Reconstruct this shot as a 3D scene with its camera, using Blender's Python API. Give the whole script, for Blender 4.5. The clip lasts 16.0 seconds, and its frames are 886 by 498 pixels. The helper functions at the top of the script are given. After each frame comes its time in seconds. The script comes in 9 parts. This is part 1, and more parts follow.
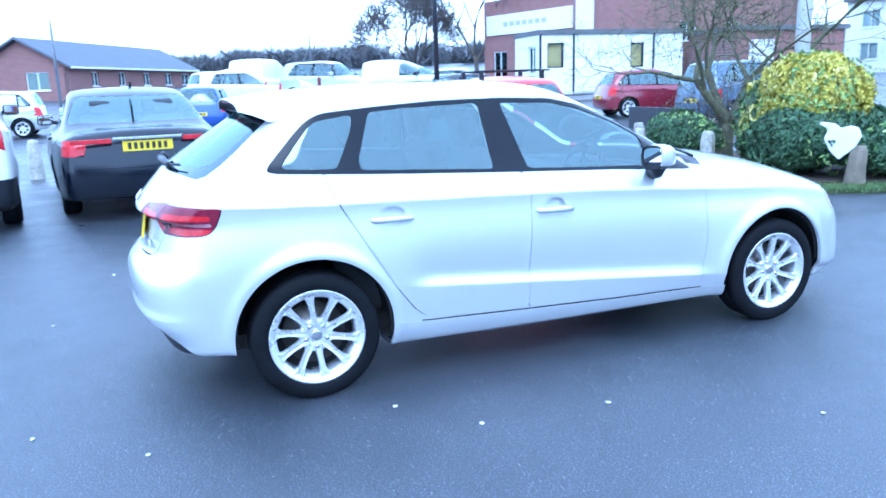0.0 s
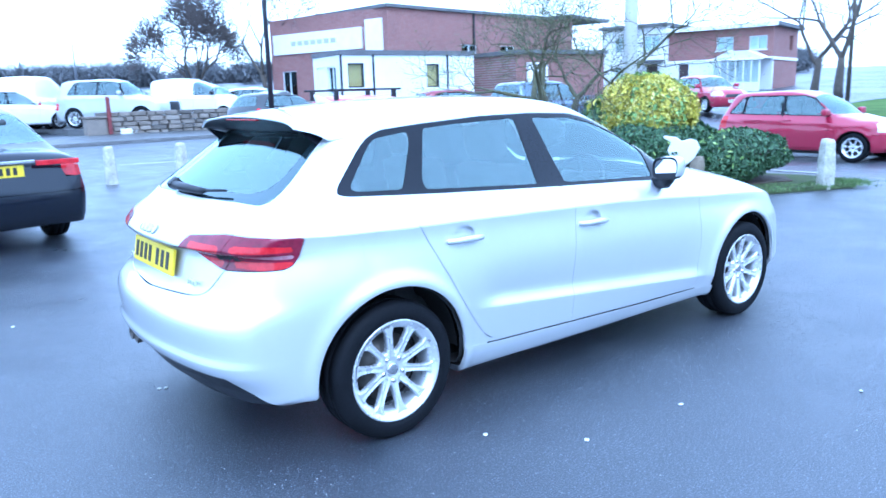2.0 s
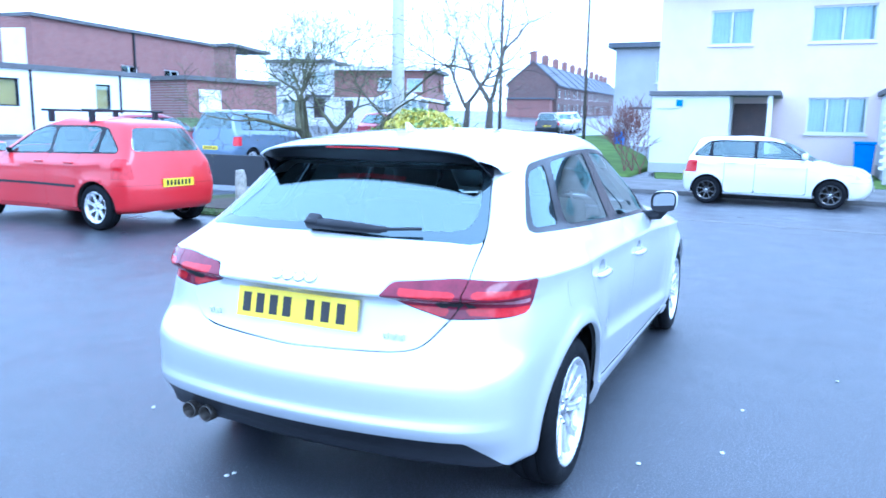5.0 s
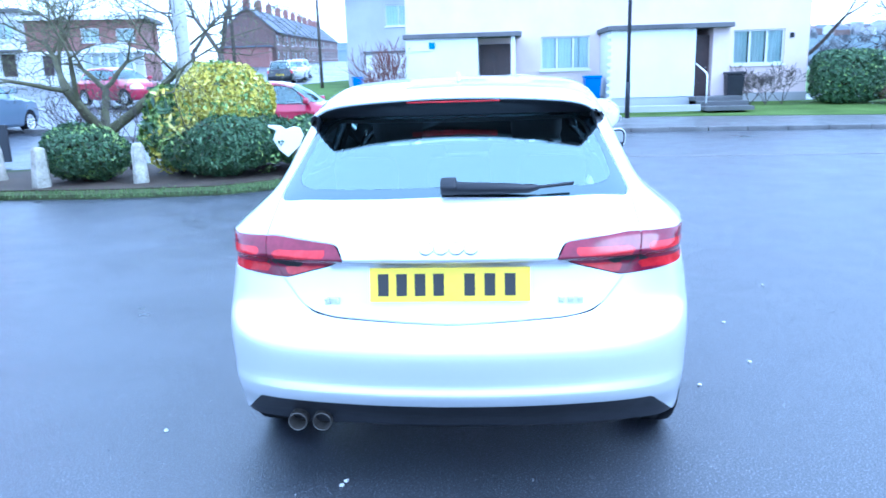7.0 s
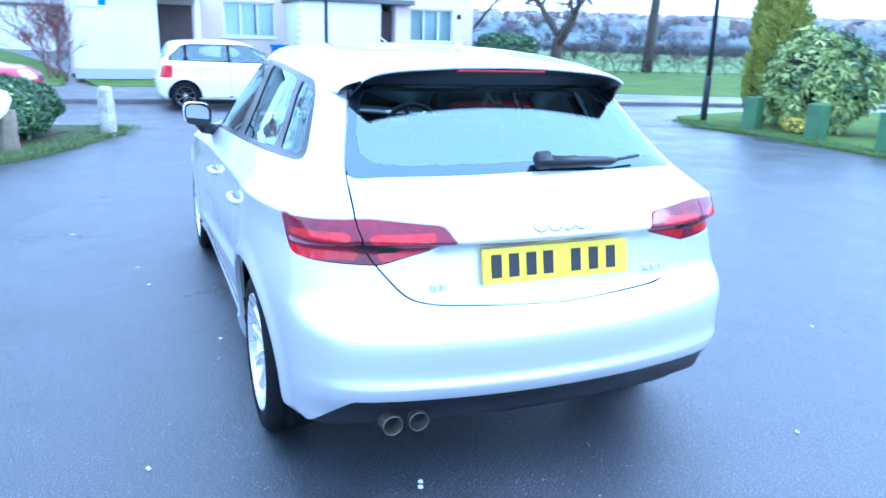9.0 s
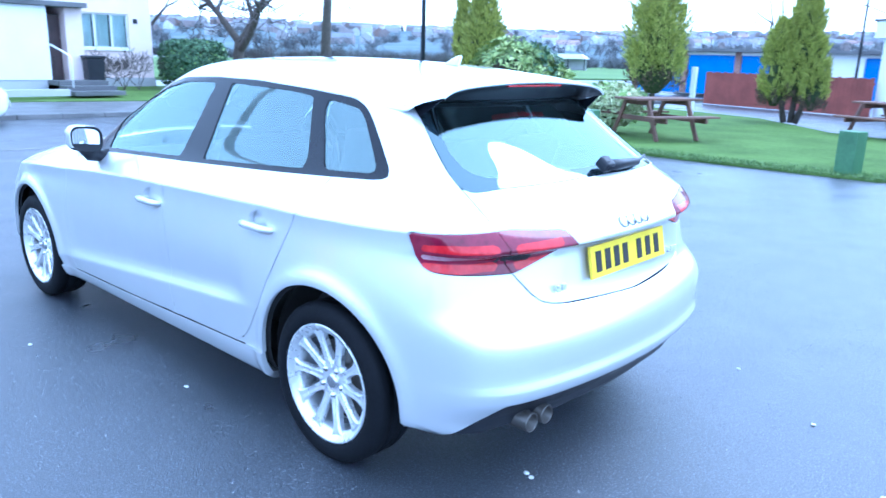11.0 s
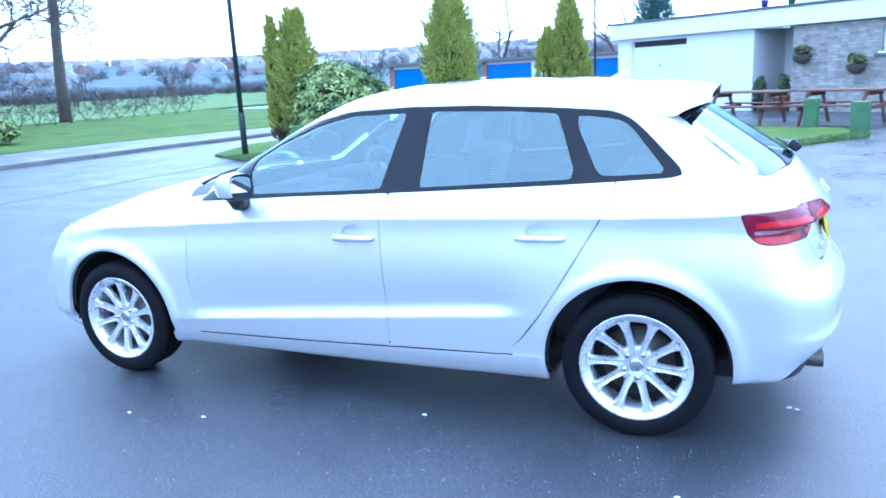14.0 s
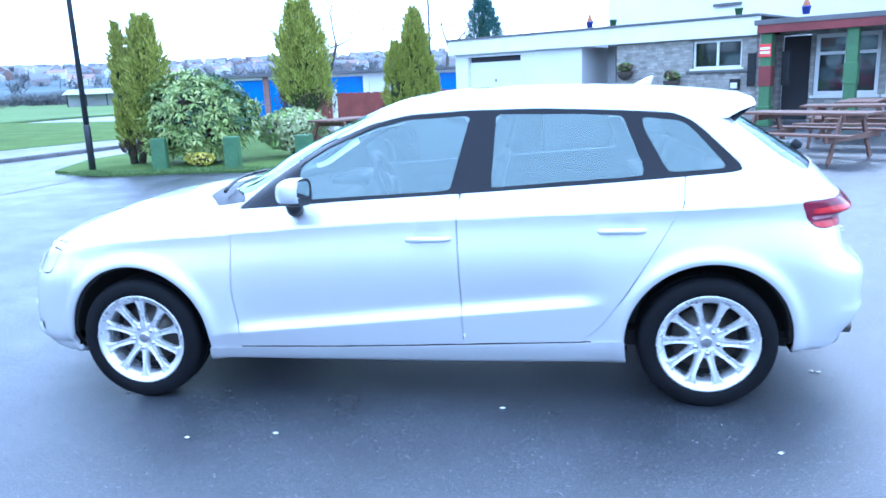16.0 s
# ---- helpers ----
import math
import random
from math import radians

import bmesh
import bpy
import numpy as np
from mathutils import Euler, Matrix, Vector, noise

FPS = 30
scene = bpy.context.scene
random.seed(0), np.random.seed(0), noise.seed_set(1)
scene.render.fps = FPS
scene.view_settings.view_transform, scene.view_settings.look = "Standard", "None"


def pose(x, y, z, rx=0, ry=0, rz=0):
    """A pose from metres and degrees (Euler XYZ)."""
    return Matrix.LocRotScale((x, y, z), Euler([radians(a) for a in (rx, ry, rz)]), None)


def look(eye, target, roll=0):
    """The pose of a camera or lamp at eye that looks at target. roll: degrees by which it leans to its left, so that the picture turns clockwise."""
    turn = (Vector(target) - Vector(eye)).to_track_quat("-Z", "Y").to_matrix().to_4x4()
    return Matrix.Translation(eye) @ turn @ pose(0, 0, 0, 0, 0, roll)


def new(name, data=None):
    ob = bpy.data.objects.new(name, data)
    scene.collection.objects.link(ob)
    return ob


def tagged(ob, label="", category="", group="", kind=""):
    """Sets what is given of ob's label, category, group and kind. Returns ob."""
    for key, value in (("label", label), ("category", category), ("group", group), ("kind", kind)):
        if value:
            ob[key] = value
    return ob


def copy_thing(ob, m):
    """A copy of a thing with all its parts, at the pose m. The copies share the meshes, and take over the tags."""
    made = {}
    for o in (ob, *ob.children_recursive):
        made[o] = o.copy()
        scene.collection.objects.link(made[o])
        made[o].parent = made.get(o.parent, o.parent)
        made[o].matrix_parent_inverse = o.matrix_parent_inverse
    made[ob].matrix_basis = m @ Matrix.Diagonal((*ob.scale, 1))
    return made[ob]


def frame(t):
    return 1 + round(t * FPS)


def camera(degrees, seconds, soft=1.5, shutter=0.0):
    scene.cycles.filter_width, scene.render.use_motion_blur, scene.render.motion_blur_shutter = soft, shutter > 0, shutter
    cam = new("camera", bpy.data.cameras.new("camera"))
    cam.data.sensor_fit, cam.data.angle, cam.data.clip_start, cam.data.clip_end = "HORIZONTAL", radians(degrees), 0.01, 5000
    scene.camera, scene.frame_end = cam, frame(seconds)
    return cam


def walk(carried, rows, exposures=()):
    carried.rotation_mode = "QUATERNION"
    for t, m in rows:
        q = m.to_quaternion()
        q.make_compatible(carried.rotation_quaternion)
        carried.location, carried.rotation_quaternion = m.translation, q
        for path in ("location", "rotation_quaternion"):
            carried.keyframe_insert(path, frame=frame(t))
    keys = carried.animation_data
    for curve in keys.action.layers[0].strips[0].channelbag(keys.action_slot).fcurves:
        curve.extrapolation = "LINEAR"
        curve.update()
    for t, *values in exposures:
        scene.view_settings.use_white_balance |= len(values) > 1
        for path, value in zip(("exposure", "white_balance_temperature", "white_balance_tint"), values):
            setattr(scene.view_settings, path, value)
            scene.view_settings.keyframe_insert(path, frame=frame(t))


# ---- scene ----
cam = camera(61.3, 16.0, soft=1.6, shutter=0.4)
PATH = [
    (0, (-0.603, -4.056, 1.403), (0.09, -2.231, 0.969), -1.7),
    (0.5, (-0.849, -3.902, 1.409), (-0.015, -2.129, 1.007), -1.3),
    (1, (-1.146, -3.753, 1.404), (-0.137, -2.089, 0.943), -2.4),
    (1.5, (-1.4, -3.539, 1.408), (-0.305, -1.921, 0.982), -2.8),
    (2, (-1.652, -3.315, 1.416), (-0.453, -1.766, 1.016), -1.7),
    (2.5, (-1.928, -3.075, 1.426), (-0.602, -1.644, 0.986), -2.4),
    (3, (-2.14, -2.79, 1.428), (-0.702, -1.463, 1.014), -1.3),
    (3.5, (-2.376, -2.522, 1.427), (-0.812, -1.369, 0.956), -2.2),
    (3.7, (-2.444, -2.403, 1.422), (-0.849, -1.289, 0.957), -1.6),
    (5.8, (-3.068, -0.991, 1.446), (-1.187, -0.451, 1.036), -1.6),
    (6, (-3.108, -0.825, 1.449), (-1.216, -0.394, 0.962), -2.1),
    (6.5, (-3.094, -0.485, 1.44), (-1.172, -0.221, 0.957), -2.6),
    (7, (-3.003, -0.16, 1.448), (-1.064, -0.011, 0.984), -1.7),
    (7.5, (-2.933, 0.191, 1.442), (-1.003, 0.155, 0.92), -2.4),
    (8, (-2.825, 0.531, 1.428), (-0.907, 0.304, 0.909), -0.9),
    (8.5, (-2.728, 0.871, 1.424), (-0.851, 0.388, 0.928), 2.3),
    (9, (-2.647, 1.197, 1.436), (-0.865, 0.464, 0.898), 1.7),
    (9.5, (-2.5, 1.49, 1.437), (-0.81, 0.56, 0.91), 0.7),
    (9.7, (-2.439, 1.605, 1.437), (-0.787, 0.604, 0.92), 1.1),
    (11.8, (-1.527, 2.79, 1.438), (-0.372, 1.236, 0.938), 0.3),
    (12, (-1.407, 2.87, 1.429), (-0.236, 1.325, 0.938), -1.0),
    (12.5, (-1.144, 3.08, 1.429), (-0.045, 1.474, 0.967), -0.4),
    (13, (-0.89, 3.31, 1.443), (0.094, 1.633, 0.975), -1.2),
    (13.5, (-0.639, 3.461, 1.447), (0.205, 1.699, 1.021), -1.8),
    (14, (-0.387, 3.659, 1.454), (0.365, 1.862, 1.001), -2.9),
    (14.5, (-0.137, 3.758, 1.445), (0.451, 1.898, 0.999), -1.2),
    (15, (0.127, 3.823, 1.465), (0.648, 1.933, 1.071), -0.8),
    (15.5, (0.398, 3.975, 1.464), (0.736, 2.057, 1.009), -1.4),
    (16, (0.675, 4.042, 1.459), (0.959, 2.112, 1.02), -2.3),
]
walk(cam, [(t, look(eye, target, roll)) for t, eye, target, roll in PATH], exposures=[(0, 1.54, 4400, 8), (3.5, 1.64, 4400, 8), (9.5, 1.76, 4400, 8), (13, 1.76, 4450, 9), (16, 1.76, 4550, 10)])

# ---------------------------------------------------------------- sky and sun: a bright, hazy winter sky
world = bpy.data.worlds.new("world")
scene.world = world
world.use_nodes = True
wn = world.node_tree
sky = wn.nodes.new("ShaderNodeTexSky")
sky.sky_type = "NISHITA"
sky.sun_disc = False
sky.sun_elevation = radians(35)
sky.sun_rotation = radians(200)
sky.air_density, sky.dust_density, sky.ozone_density = 1.0, 0.6, 1.0
# thin even cloud over the blue
cloud = wn.nodes.new("ShaderNodeMix")
cloud.data_type = "RGBA"
cloud.inputs[0].default_value = 0.75
cloud.inputs[7].default_value = (8.6, 9.4, 10.4, 1)
wn.links.new(sky.outputs[0], cloud.inputs[6])
wn.links.new(cloud.outputs[2], wn.nodes["Background"].inputs[0])
wn.nodes["Background"].inputs[1].default_value = 0.12

sun = new("sun", bpy.data.lights.new("sun", "SUN"))
sun.data.energy, sun.data.angle, sun.data.color = 0.6, radians(30), (1.0, 0.97, 0.92)
sun.matrix_basis = look((0, 0, 30), (-20 * math.sin(radians(200)), -20 * math.cos(radians(200)), 30 - 22))

# ---------------------------------------------------------------- materials
class Mat:
    """A small builder of node materials round one Principled shader."""

    def __init__(self, name, color=(0.5, 0.5, 0.5), rough=0.5, metal=0.0, **more):
        self.m = bpy.data.materials.new(name)
        self.m.use_nodes = True
        self.t = self.m.node_tree
        self.b = self.t.nodes["Principled BSDF"]
        self.b.inputs["Base Color"].default_value = (*color, 1)
        self.b.inputs["Roughness"].default_value = rough
        self.b.inputs["Metallic"].default_value = metal
        for key, value in more.items():
            self.b.inputs[key.replace("_", " ")].default_value = value
        self.coord = None

    def node(self, kind, **values):
        n = self.t.nodes.new(kind)
        for key, value in values.items():
            n.inputs[key.replace("_", " ")].default_value = value
        return n

    def link(self, a, b):
        self.t.links.new(a, b)
        return self

    def place(self, scale=(1, 1, 1)):
        if self.coord is None:
            self.coord = self.node("ShaderNodeTexCoord")
        mp = self.node("ShaderNodeMapping")
        mp.inputs["Scale"].default_value = scale
        self.link(self.coord.outputs["Object"], mp.inputs[0])
        return mp.outputs[0]

    def noise(self, scale, detail=4, rough=0.55, stretch=(1, 1, 1), world=False):
        n = self.node("ShaderNodeTexNoise", Scale=scale, Detail=detail, Roughness=rough)
        if world:
            g = self.node("ShaderNodeNewGeometry")
            self.link(g.outputs["Position"], n.inputs["Vector"])
        else:
            self.link(self.place(stretch), n.inputs["Vector"])
        return n.outputs["Fac"]

    def ramp(self, fac, stops):
        r = self.node("ShaderNodeValToRGB")
        e = r.color_ramp.elements
        while len(e) < len(stops):
            e.new(0.5)
        for el, (pos, col) in zip(e, stops):
            el.position = pos
            el.color = (*col, 1) if len(col) == 3 else col
        self.link(fac, r.inputs[0])
        return r.outputs[0]

    def mix(self, fac, a, b, mode="MIX"):
        n = self.node("ShaderNodeMix")
        n.data_type, n.blend_type = "RGBA", mode
        for src, spot in ((fac, 0), (a, 6), (b, 7)):
            if isinstance(src, (int, float)):
                n.inputs[spot].default_value = src
            elif isinstance(src, tuple):
                n.inputs[spot].default_value = (*src, 1)
            else:
                self.link(src, n.inputs[spot])
        return n.outputs[2]

    def color(self, out):
        return self.link(out, self.b.inputs["Base Color"])

    def roughness(self, fac, lo, hi, a=0.3, b=0.7):
        r = self.node("ShaderNodeMapRange", From_Min=a, From_Max=b, To_Min=lo, To_Max=hi)
        self.link(fac, r.inputs[0])
        return self.link(r.outputs[0], self.b.inputs["Roughness"])

    def bump(self, fac, strength=0.3, distance=0.01):
        n = self.node("ShaderNodeBump", Strength=strength, Distance=distance)
        self.link(fac, n.inputs["Height"])
        if self.b.inputs["Normal"].links:
            self.link(self.b.inputs["Normal"].links[0].from_socket, n.inputs["Normal"])
        return self.link(n.outputs[0], self.b.inputs["Normal"])

    def vary(self, dark, light, scale=6, fine=60, rough=None, bump=0.0, world=False):
        """Two scales of variation between two colours."""
        a, f = self.noise(scale, world=world), self.noise(fine, 3, world=world)
        c = self.mix(0.35, self.ramp(a, [(0.3, dark), (0.7, light)]), self.ramp(f, [(0.3, dark), (0.7, light)]))
        self.color(c)
        if rough:
            self.roughness(a, *rough)
        if bump:
            self.bump(f, bump)
        return self


def paint(name, color, metal=0.0, rough=0.35, coat=1.0, dirt=0.06):
    """Car paint under clear coat, with faint road film."""
    m = Mat(name, color, rough, metal, Coat_Weight=coat, Coat_Roughness=0.04)
    n = m.noise(3.0, 5)
    m.color(m.mix(m.ramp(n, [(0.35, (0, 0, 0)), (0.8, (dirt * 4,) * 3)]), color, tuple(c * 0.8 + 0.02 for c in color)))
    m.roughness(n, rough, rough + 0.08)
    return m.m


def tinted(name, color, rough=0.0, ior=1.45):
    """Thin glass: clear but for its tint, with a mirror gloss that grows at grazing angles."""
    m = Mat(name)
    t = m.t
    clear = t.nodes.new("ShaderNodeBsdfTransparent")
    clear.inputs[0].default_value = (*color, 1)
    gloss = t.nodes.new("ShaderNodeBsdfGlossy")
    gloss.inputs["Roughness"].default_value = rough
    gloss.inputs["Color"].default_value = (0.79, 0.98, 0.98, 1)
    fr = t.nodes.new("ShaderNodeFresnel")
    fr.inputs[0].default_value = ior
    mixer = t.nodes.new("ShaderNodeMixShader")
    t.links.new(fr.outputs[0], mixer.inputs[0])
    t.links.new(clear.outputs[0], mixer.inputs[1])
    t.links.new(gloss.outputs[0], mixer.inputs[2])
    t.links.new(mixer.outputs[0], t.nodes["Material Output"].inputs[0])
    return m.m


SILVER = paint("silver_paint", (0.71, 0.725, 0.74), metal=0.6, rough=0.37)
RUBBER = Mat("tyre_rubber", (0.008, 0.009, 0.011), 0.75, Specular_IOR_Level=0.12).vary((0.004, 0.0045, 0.006), (0.01, 0.011, 0.014), 8, 90, (0.55, 0.8), 0.15).m
BLACK_TRIM = Mat("black_trim", (0.018, 0.018, 0.02), 0.42, Specular_IOR_Level=0.35).vary((0.009, 0.01, 0.013), (0.02, 0.021, 0.027), 5, 120, (0.35, 0.5)).m
WINDOW_TRIM = Mat("window_trim", (0.008, 0.009, 0.014), 0.2, IOR=1.32).vary((0.006, 0.007, 0.011), (0.012, 0.013, 0.018), 4, 90, (0.14, 0.24)).m
BLACK_GLOSS = Mat("black_gloss", (0.008, 0.008, 0.009), 0.08, Coat_Weight=1.0).m
GLASS_PRINT = Mat("printed_glass_border", (0.01, 0.016, 0.02), 0.03, IOR=2.35, Specular_IOR_Level=0.5, Specular_Tint=(0.78, 0.97, 1.0, 1.0)).m
DARK_LINER = Mat("dark_liner", (0.012, 0.012, 0.013), 0.9).vary((0.008, 0.008, 0.009), (0.02, 0.02, 0.021), 10, 80).m
CABIN_CLOTH = Mat("cabin_cloth", (0.06, 0.062, 0.068), 0.9).vary((0.045, 0.047, 0.052), (0.09, 0.093, 0.1), 8, 160, (0.8, 0.95), 0.2).m
CABIN_LIGHT = Mat("cabin_headliner", (0.45, 0.45, 0.44), 0.9).vary((0.4, 0.4, 0.39), (0.5, 0.5, 0.49), 6, 150).m
ALLOY = Mat("alloy_rim", (0.72, 0.73, 0.75), 0.34, 0.55).vary((0.62, 0.63, 0.65), (0.8, 0.81, 0.83), 12, 80, (0.22, 0.36)).m
STEEL = Mat("bright_steel", (0.6, 0.6, 0.62), 0.22, 1.0).m
DISC = Mat("brake_disc", (0.12, 0.11, 0.1), 0.45, 0.8).m
GLASS = tinted("window_glass", (0.84, 0.95, 0.96), ior=2.3)
GLASS_REAR = tinted("rear_window_glass", (0.8, 0.92, 0.94), ior=2.95)
GLASS_CLEAR = tinted("clear_glass", (0.85, 0.9, 0.9), ior=1.5)
GLASS_DARK = tinted("dark_glass", (0.12, 0.14, 0.15), ior=1.7)
LAMP_RED = Mat("red_lens", (0.5, 0.012, 0.02), 0.12, IOR=1.5).vary((0.34, 0.004, 0.012), (0.62, 0.02, 0.03), 22, 70).m
LAMP_DARK = Mat("dark_red_lens", (0.16, 0.008, 0.03), 0.1, IOR=1.5).vary((0.1, 0.004, 0.02), (0.22, 0.012, 0.04), 18, 60).m
LAMP_CLEAR = Mat("clear_lens", (0.62, 0.6, 0.6), 0.12, Coat_Weight=1.0).m
LAMP_PINK = Mat("reversing_lens", (0.4, 0.22, 0.26), 0.12).vary((0.3, 0.1, 0.14), (0.5, 0.34, 0.37), 30, 80).m
PLATE_YELLOW = Mat("plate_yellow", (0.82, 0.62, 0.02), 0.35).vary((0.76, 0.56, 0.015), (0.84, 0.66, 0.03), 9, 60).m
PLATE_WHITE = Mat("plate_white", (0.75, 0.75, 0.72), 0.35).m
PLATE_INK = Mat("plate_ink", (0.02, 0.02, 0.02), 0.5).m
MIRROR = Mat("mirror_face", (0.85, 0.87, 0.88), 0.02, 1.0).m

# ---------------------------------------------------------------- helpers for meshes
def part(name, bm, material, parent=None, label="", smooth=False):
    """Links a bmesh as one mesh object, under a thing or a part."""
    me = bpy.data.meshes.new(name)
    bm.to_mesh(me)
    bm.free()
    mats = material if isinstance(material, (list, tuple)) else [material]
    for m in mats:
        me.materials.append(m)
    if smooth:
        me.shade_smooth()
    ob = new(name, me)
    if parent is not None:
        ob.parent = parent
    if label:
        ob["label"] = label
    return ob


def empty(name, m=None):
    ob = new(name)
    ob.empty_display_size = 0.2
    if m is not None:
        ob.matrix_basis = m
    return ob


def add_box(bm, lo, hi, bevel=0.0, turn=None):
    """Adds a box with bevelled edges; turn: a matrix applied after."""
    got = bmesh.ops.create_cube(bm, size=1)["verts"]
    for v in got:
        v.co = Vector([lo[i] + (v.co[i] + 0.5) * (hi[i] - lo[i]) for i in range(3)])
    if bevel:
        edges = list({e for v in got for e in v.link_edges})
        res = bmesh.ops.bevel(bm, geom=edges, offset=bevel, segments=2, affect="EDGES", profile=0.6)
        got = list({v for f in res["faces"] for v in f.verts} | {v for v in got if v.is_valid})
    if turn is not None:
        for v in got:
            v.co = turn @ v.co
    return got


def box_bm(lo, hi, bevel=0.0, turn=None):
    bm = bmesh.new()
    add_box(bm, lo, hi, bevel, turn)
    return bm


def add_tube(bm, path, radii, sides=8, cap=True):
    """Adds a tube along points with a radius at each."""
    pts = [Vector(p) for p in path]
    rings = []
    ref = Vector((0.31, 0.17, 0.93))
    for i, p in enumerate(pts):
        d = (pts[min(i + 1, len(pts) - 1)] - pts[max(i - 1, 0)]).normalized()
        a = d.cross(ref)
        if a.length < 1e-3:
            a = d.cross(Vector((1, 0, 0)))
        a.normalize()
        b = d.cross(a)
        r = radii[i] if isinstance(radii, (list, tuple)) else radii
        rings.append([bm.verts.new(p + r * (a * math.cos(2 * math.pi * k / sides) + b * math.sin(2 * math.pi * k / sides))) for k in range(sides)])
    for r0, r1 in zip(rings, rings[1:]):
        for k in range(sides):
            f = bm.faces.new((r0[k], r0[(k + 1) % sides], r1[(k + 1) % sides], r1[k]))
            f.smooth = True
    if cap:
        bm.faces.new(rings[0][::-1])
        bm.faces.new(rings[-1])


def lathe(profile, sides=48, axis="y"):
    """A bmesh turned from (radius, along) points about an axis."""
    bm = bmesh.new()
    rings = []
    for r, a in profile:
        ring = []
        for k in range(sides):
            c, s = math.cos(2 * math.pi * k / sides), math.sin(2 * math.pi * k / sides)
            co = (r * c, a, r * s) if axis == "y" else (r * c, r * s, a) if axis == "z" else (a, r * c, r * s)
            ring.append(bm.verts.new(co))
        rings.append(ring)
    for r0, r1 in zip(rings, rings[1:]):
        for k in range(sides):
            f = bm.faces.new((r0[k], r0[(k + 1) % sides], r1[(k + 1) % sides], r1[k]))
            f.smooth = True
    return bm


def prism(poly, y0, y1, axis="y", bevel=0.0):
    """A bmesh prism: a polygon of (a, b) drawn out along an axis from y0 to y1."""
    bm = bmesh.new()
    put = {"y": lambda a, b, c: (a, c, b), "x": lambda a, b, c: (c, a, b), "z": lambda a, b, c: (a, b, c)}[axis]
    lo = [bm.verts.new(put(a, b, y0)) for a, b in poly]
    hi = [bm.verts.new(put(a, b, y1)) for a, b in poly]
    bm.faces.new(lo)
    bm.faces.new(hi[::-1])
    n = len(poly)
    for k in range(n):
        bm.faces.new((lo[k], hi[k], hi[(k + 1) % n], lo[(k + 1) % n]))
    bmesh.ops.recalc_face_normals(bm, faces=bm.faces)
    if bevel:
        bmesh.ops.bevel(bm, geom=list(bm.edges), offset=bevel, segments=2, affect="EDGES", profile=0.6)
    return bm


# ---------------------------------------------------------------- car bodies as smooth analytic skins
def curve(x, pts):
    """A smooth curve through (x, y) points, straight beyond its ends."""
    px, py = np.array(pts, float).T
    h = np.diff(px)
    d = np.diff(py) / h
    m = np.r_[d[0], (d[:-1] * h[1:] + d[1:] * h[:-1]) / (h[:-1] + h[1:]), d[-1]]
    x = np.asarray(x, float)
    i = np.clip(np.searchsorted(px, x) - 1, 0, len(h) - 1)
    t = (x - px[i]) / h[i]
    tc = np.clip(t, 0, 1)
    y = (2 * tc**3 - 3 * tc**2 + 1) * py[i] + (tc**3 - 2 * tc**2 + tc) * h[i] * m[i] + (-2 * tc**3 + 3 * tc**2) * py[i + 1] + (tc**3 - tc**2) * h[i] * m[i + 1]
    return y + np.where(t < 0, t * h[i] * m[0], 0) + np.where(t > 1, (t - 1) * h[i] * m[-1], 0)


def bend(z, knots):
    """Straight runs through (z, y, r) knots, each corner rounded over about r."""
    (z0, y0, _), (z1, y1, _) = knots[0], knots[1]
    s = (y1 - y0) / (z1 - z0)
    y = y0 + s * (z - z0)
    for (za, ya, ra), (zb, yb, _) in zip(knots[1:-1], knots[2:]):
        s2 = (yb - ya) / (zb - za)
        y = y + (s2 - s) * np.logaddexp(0, (z - za) / ra) * ra
        s = s2
    return y


def smax(a, b, r):
    return r * np.logaddexp(a / r, b / r)


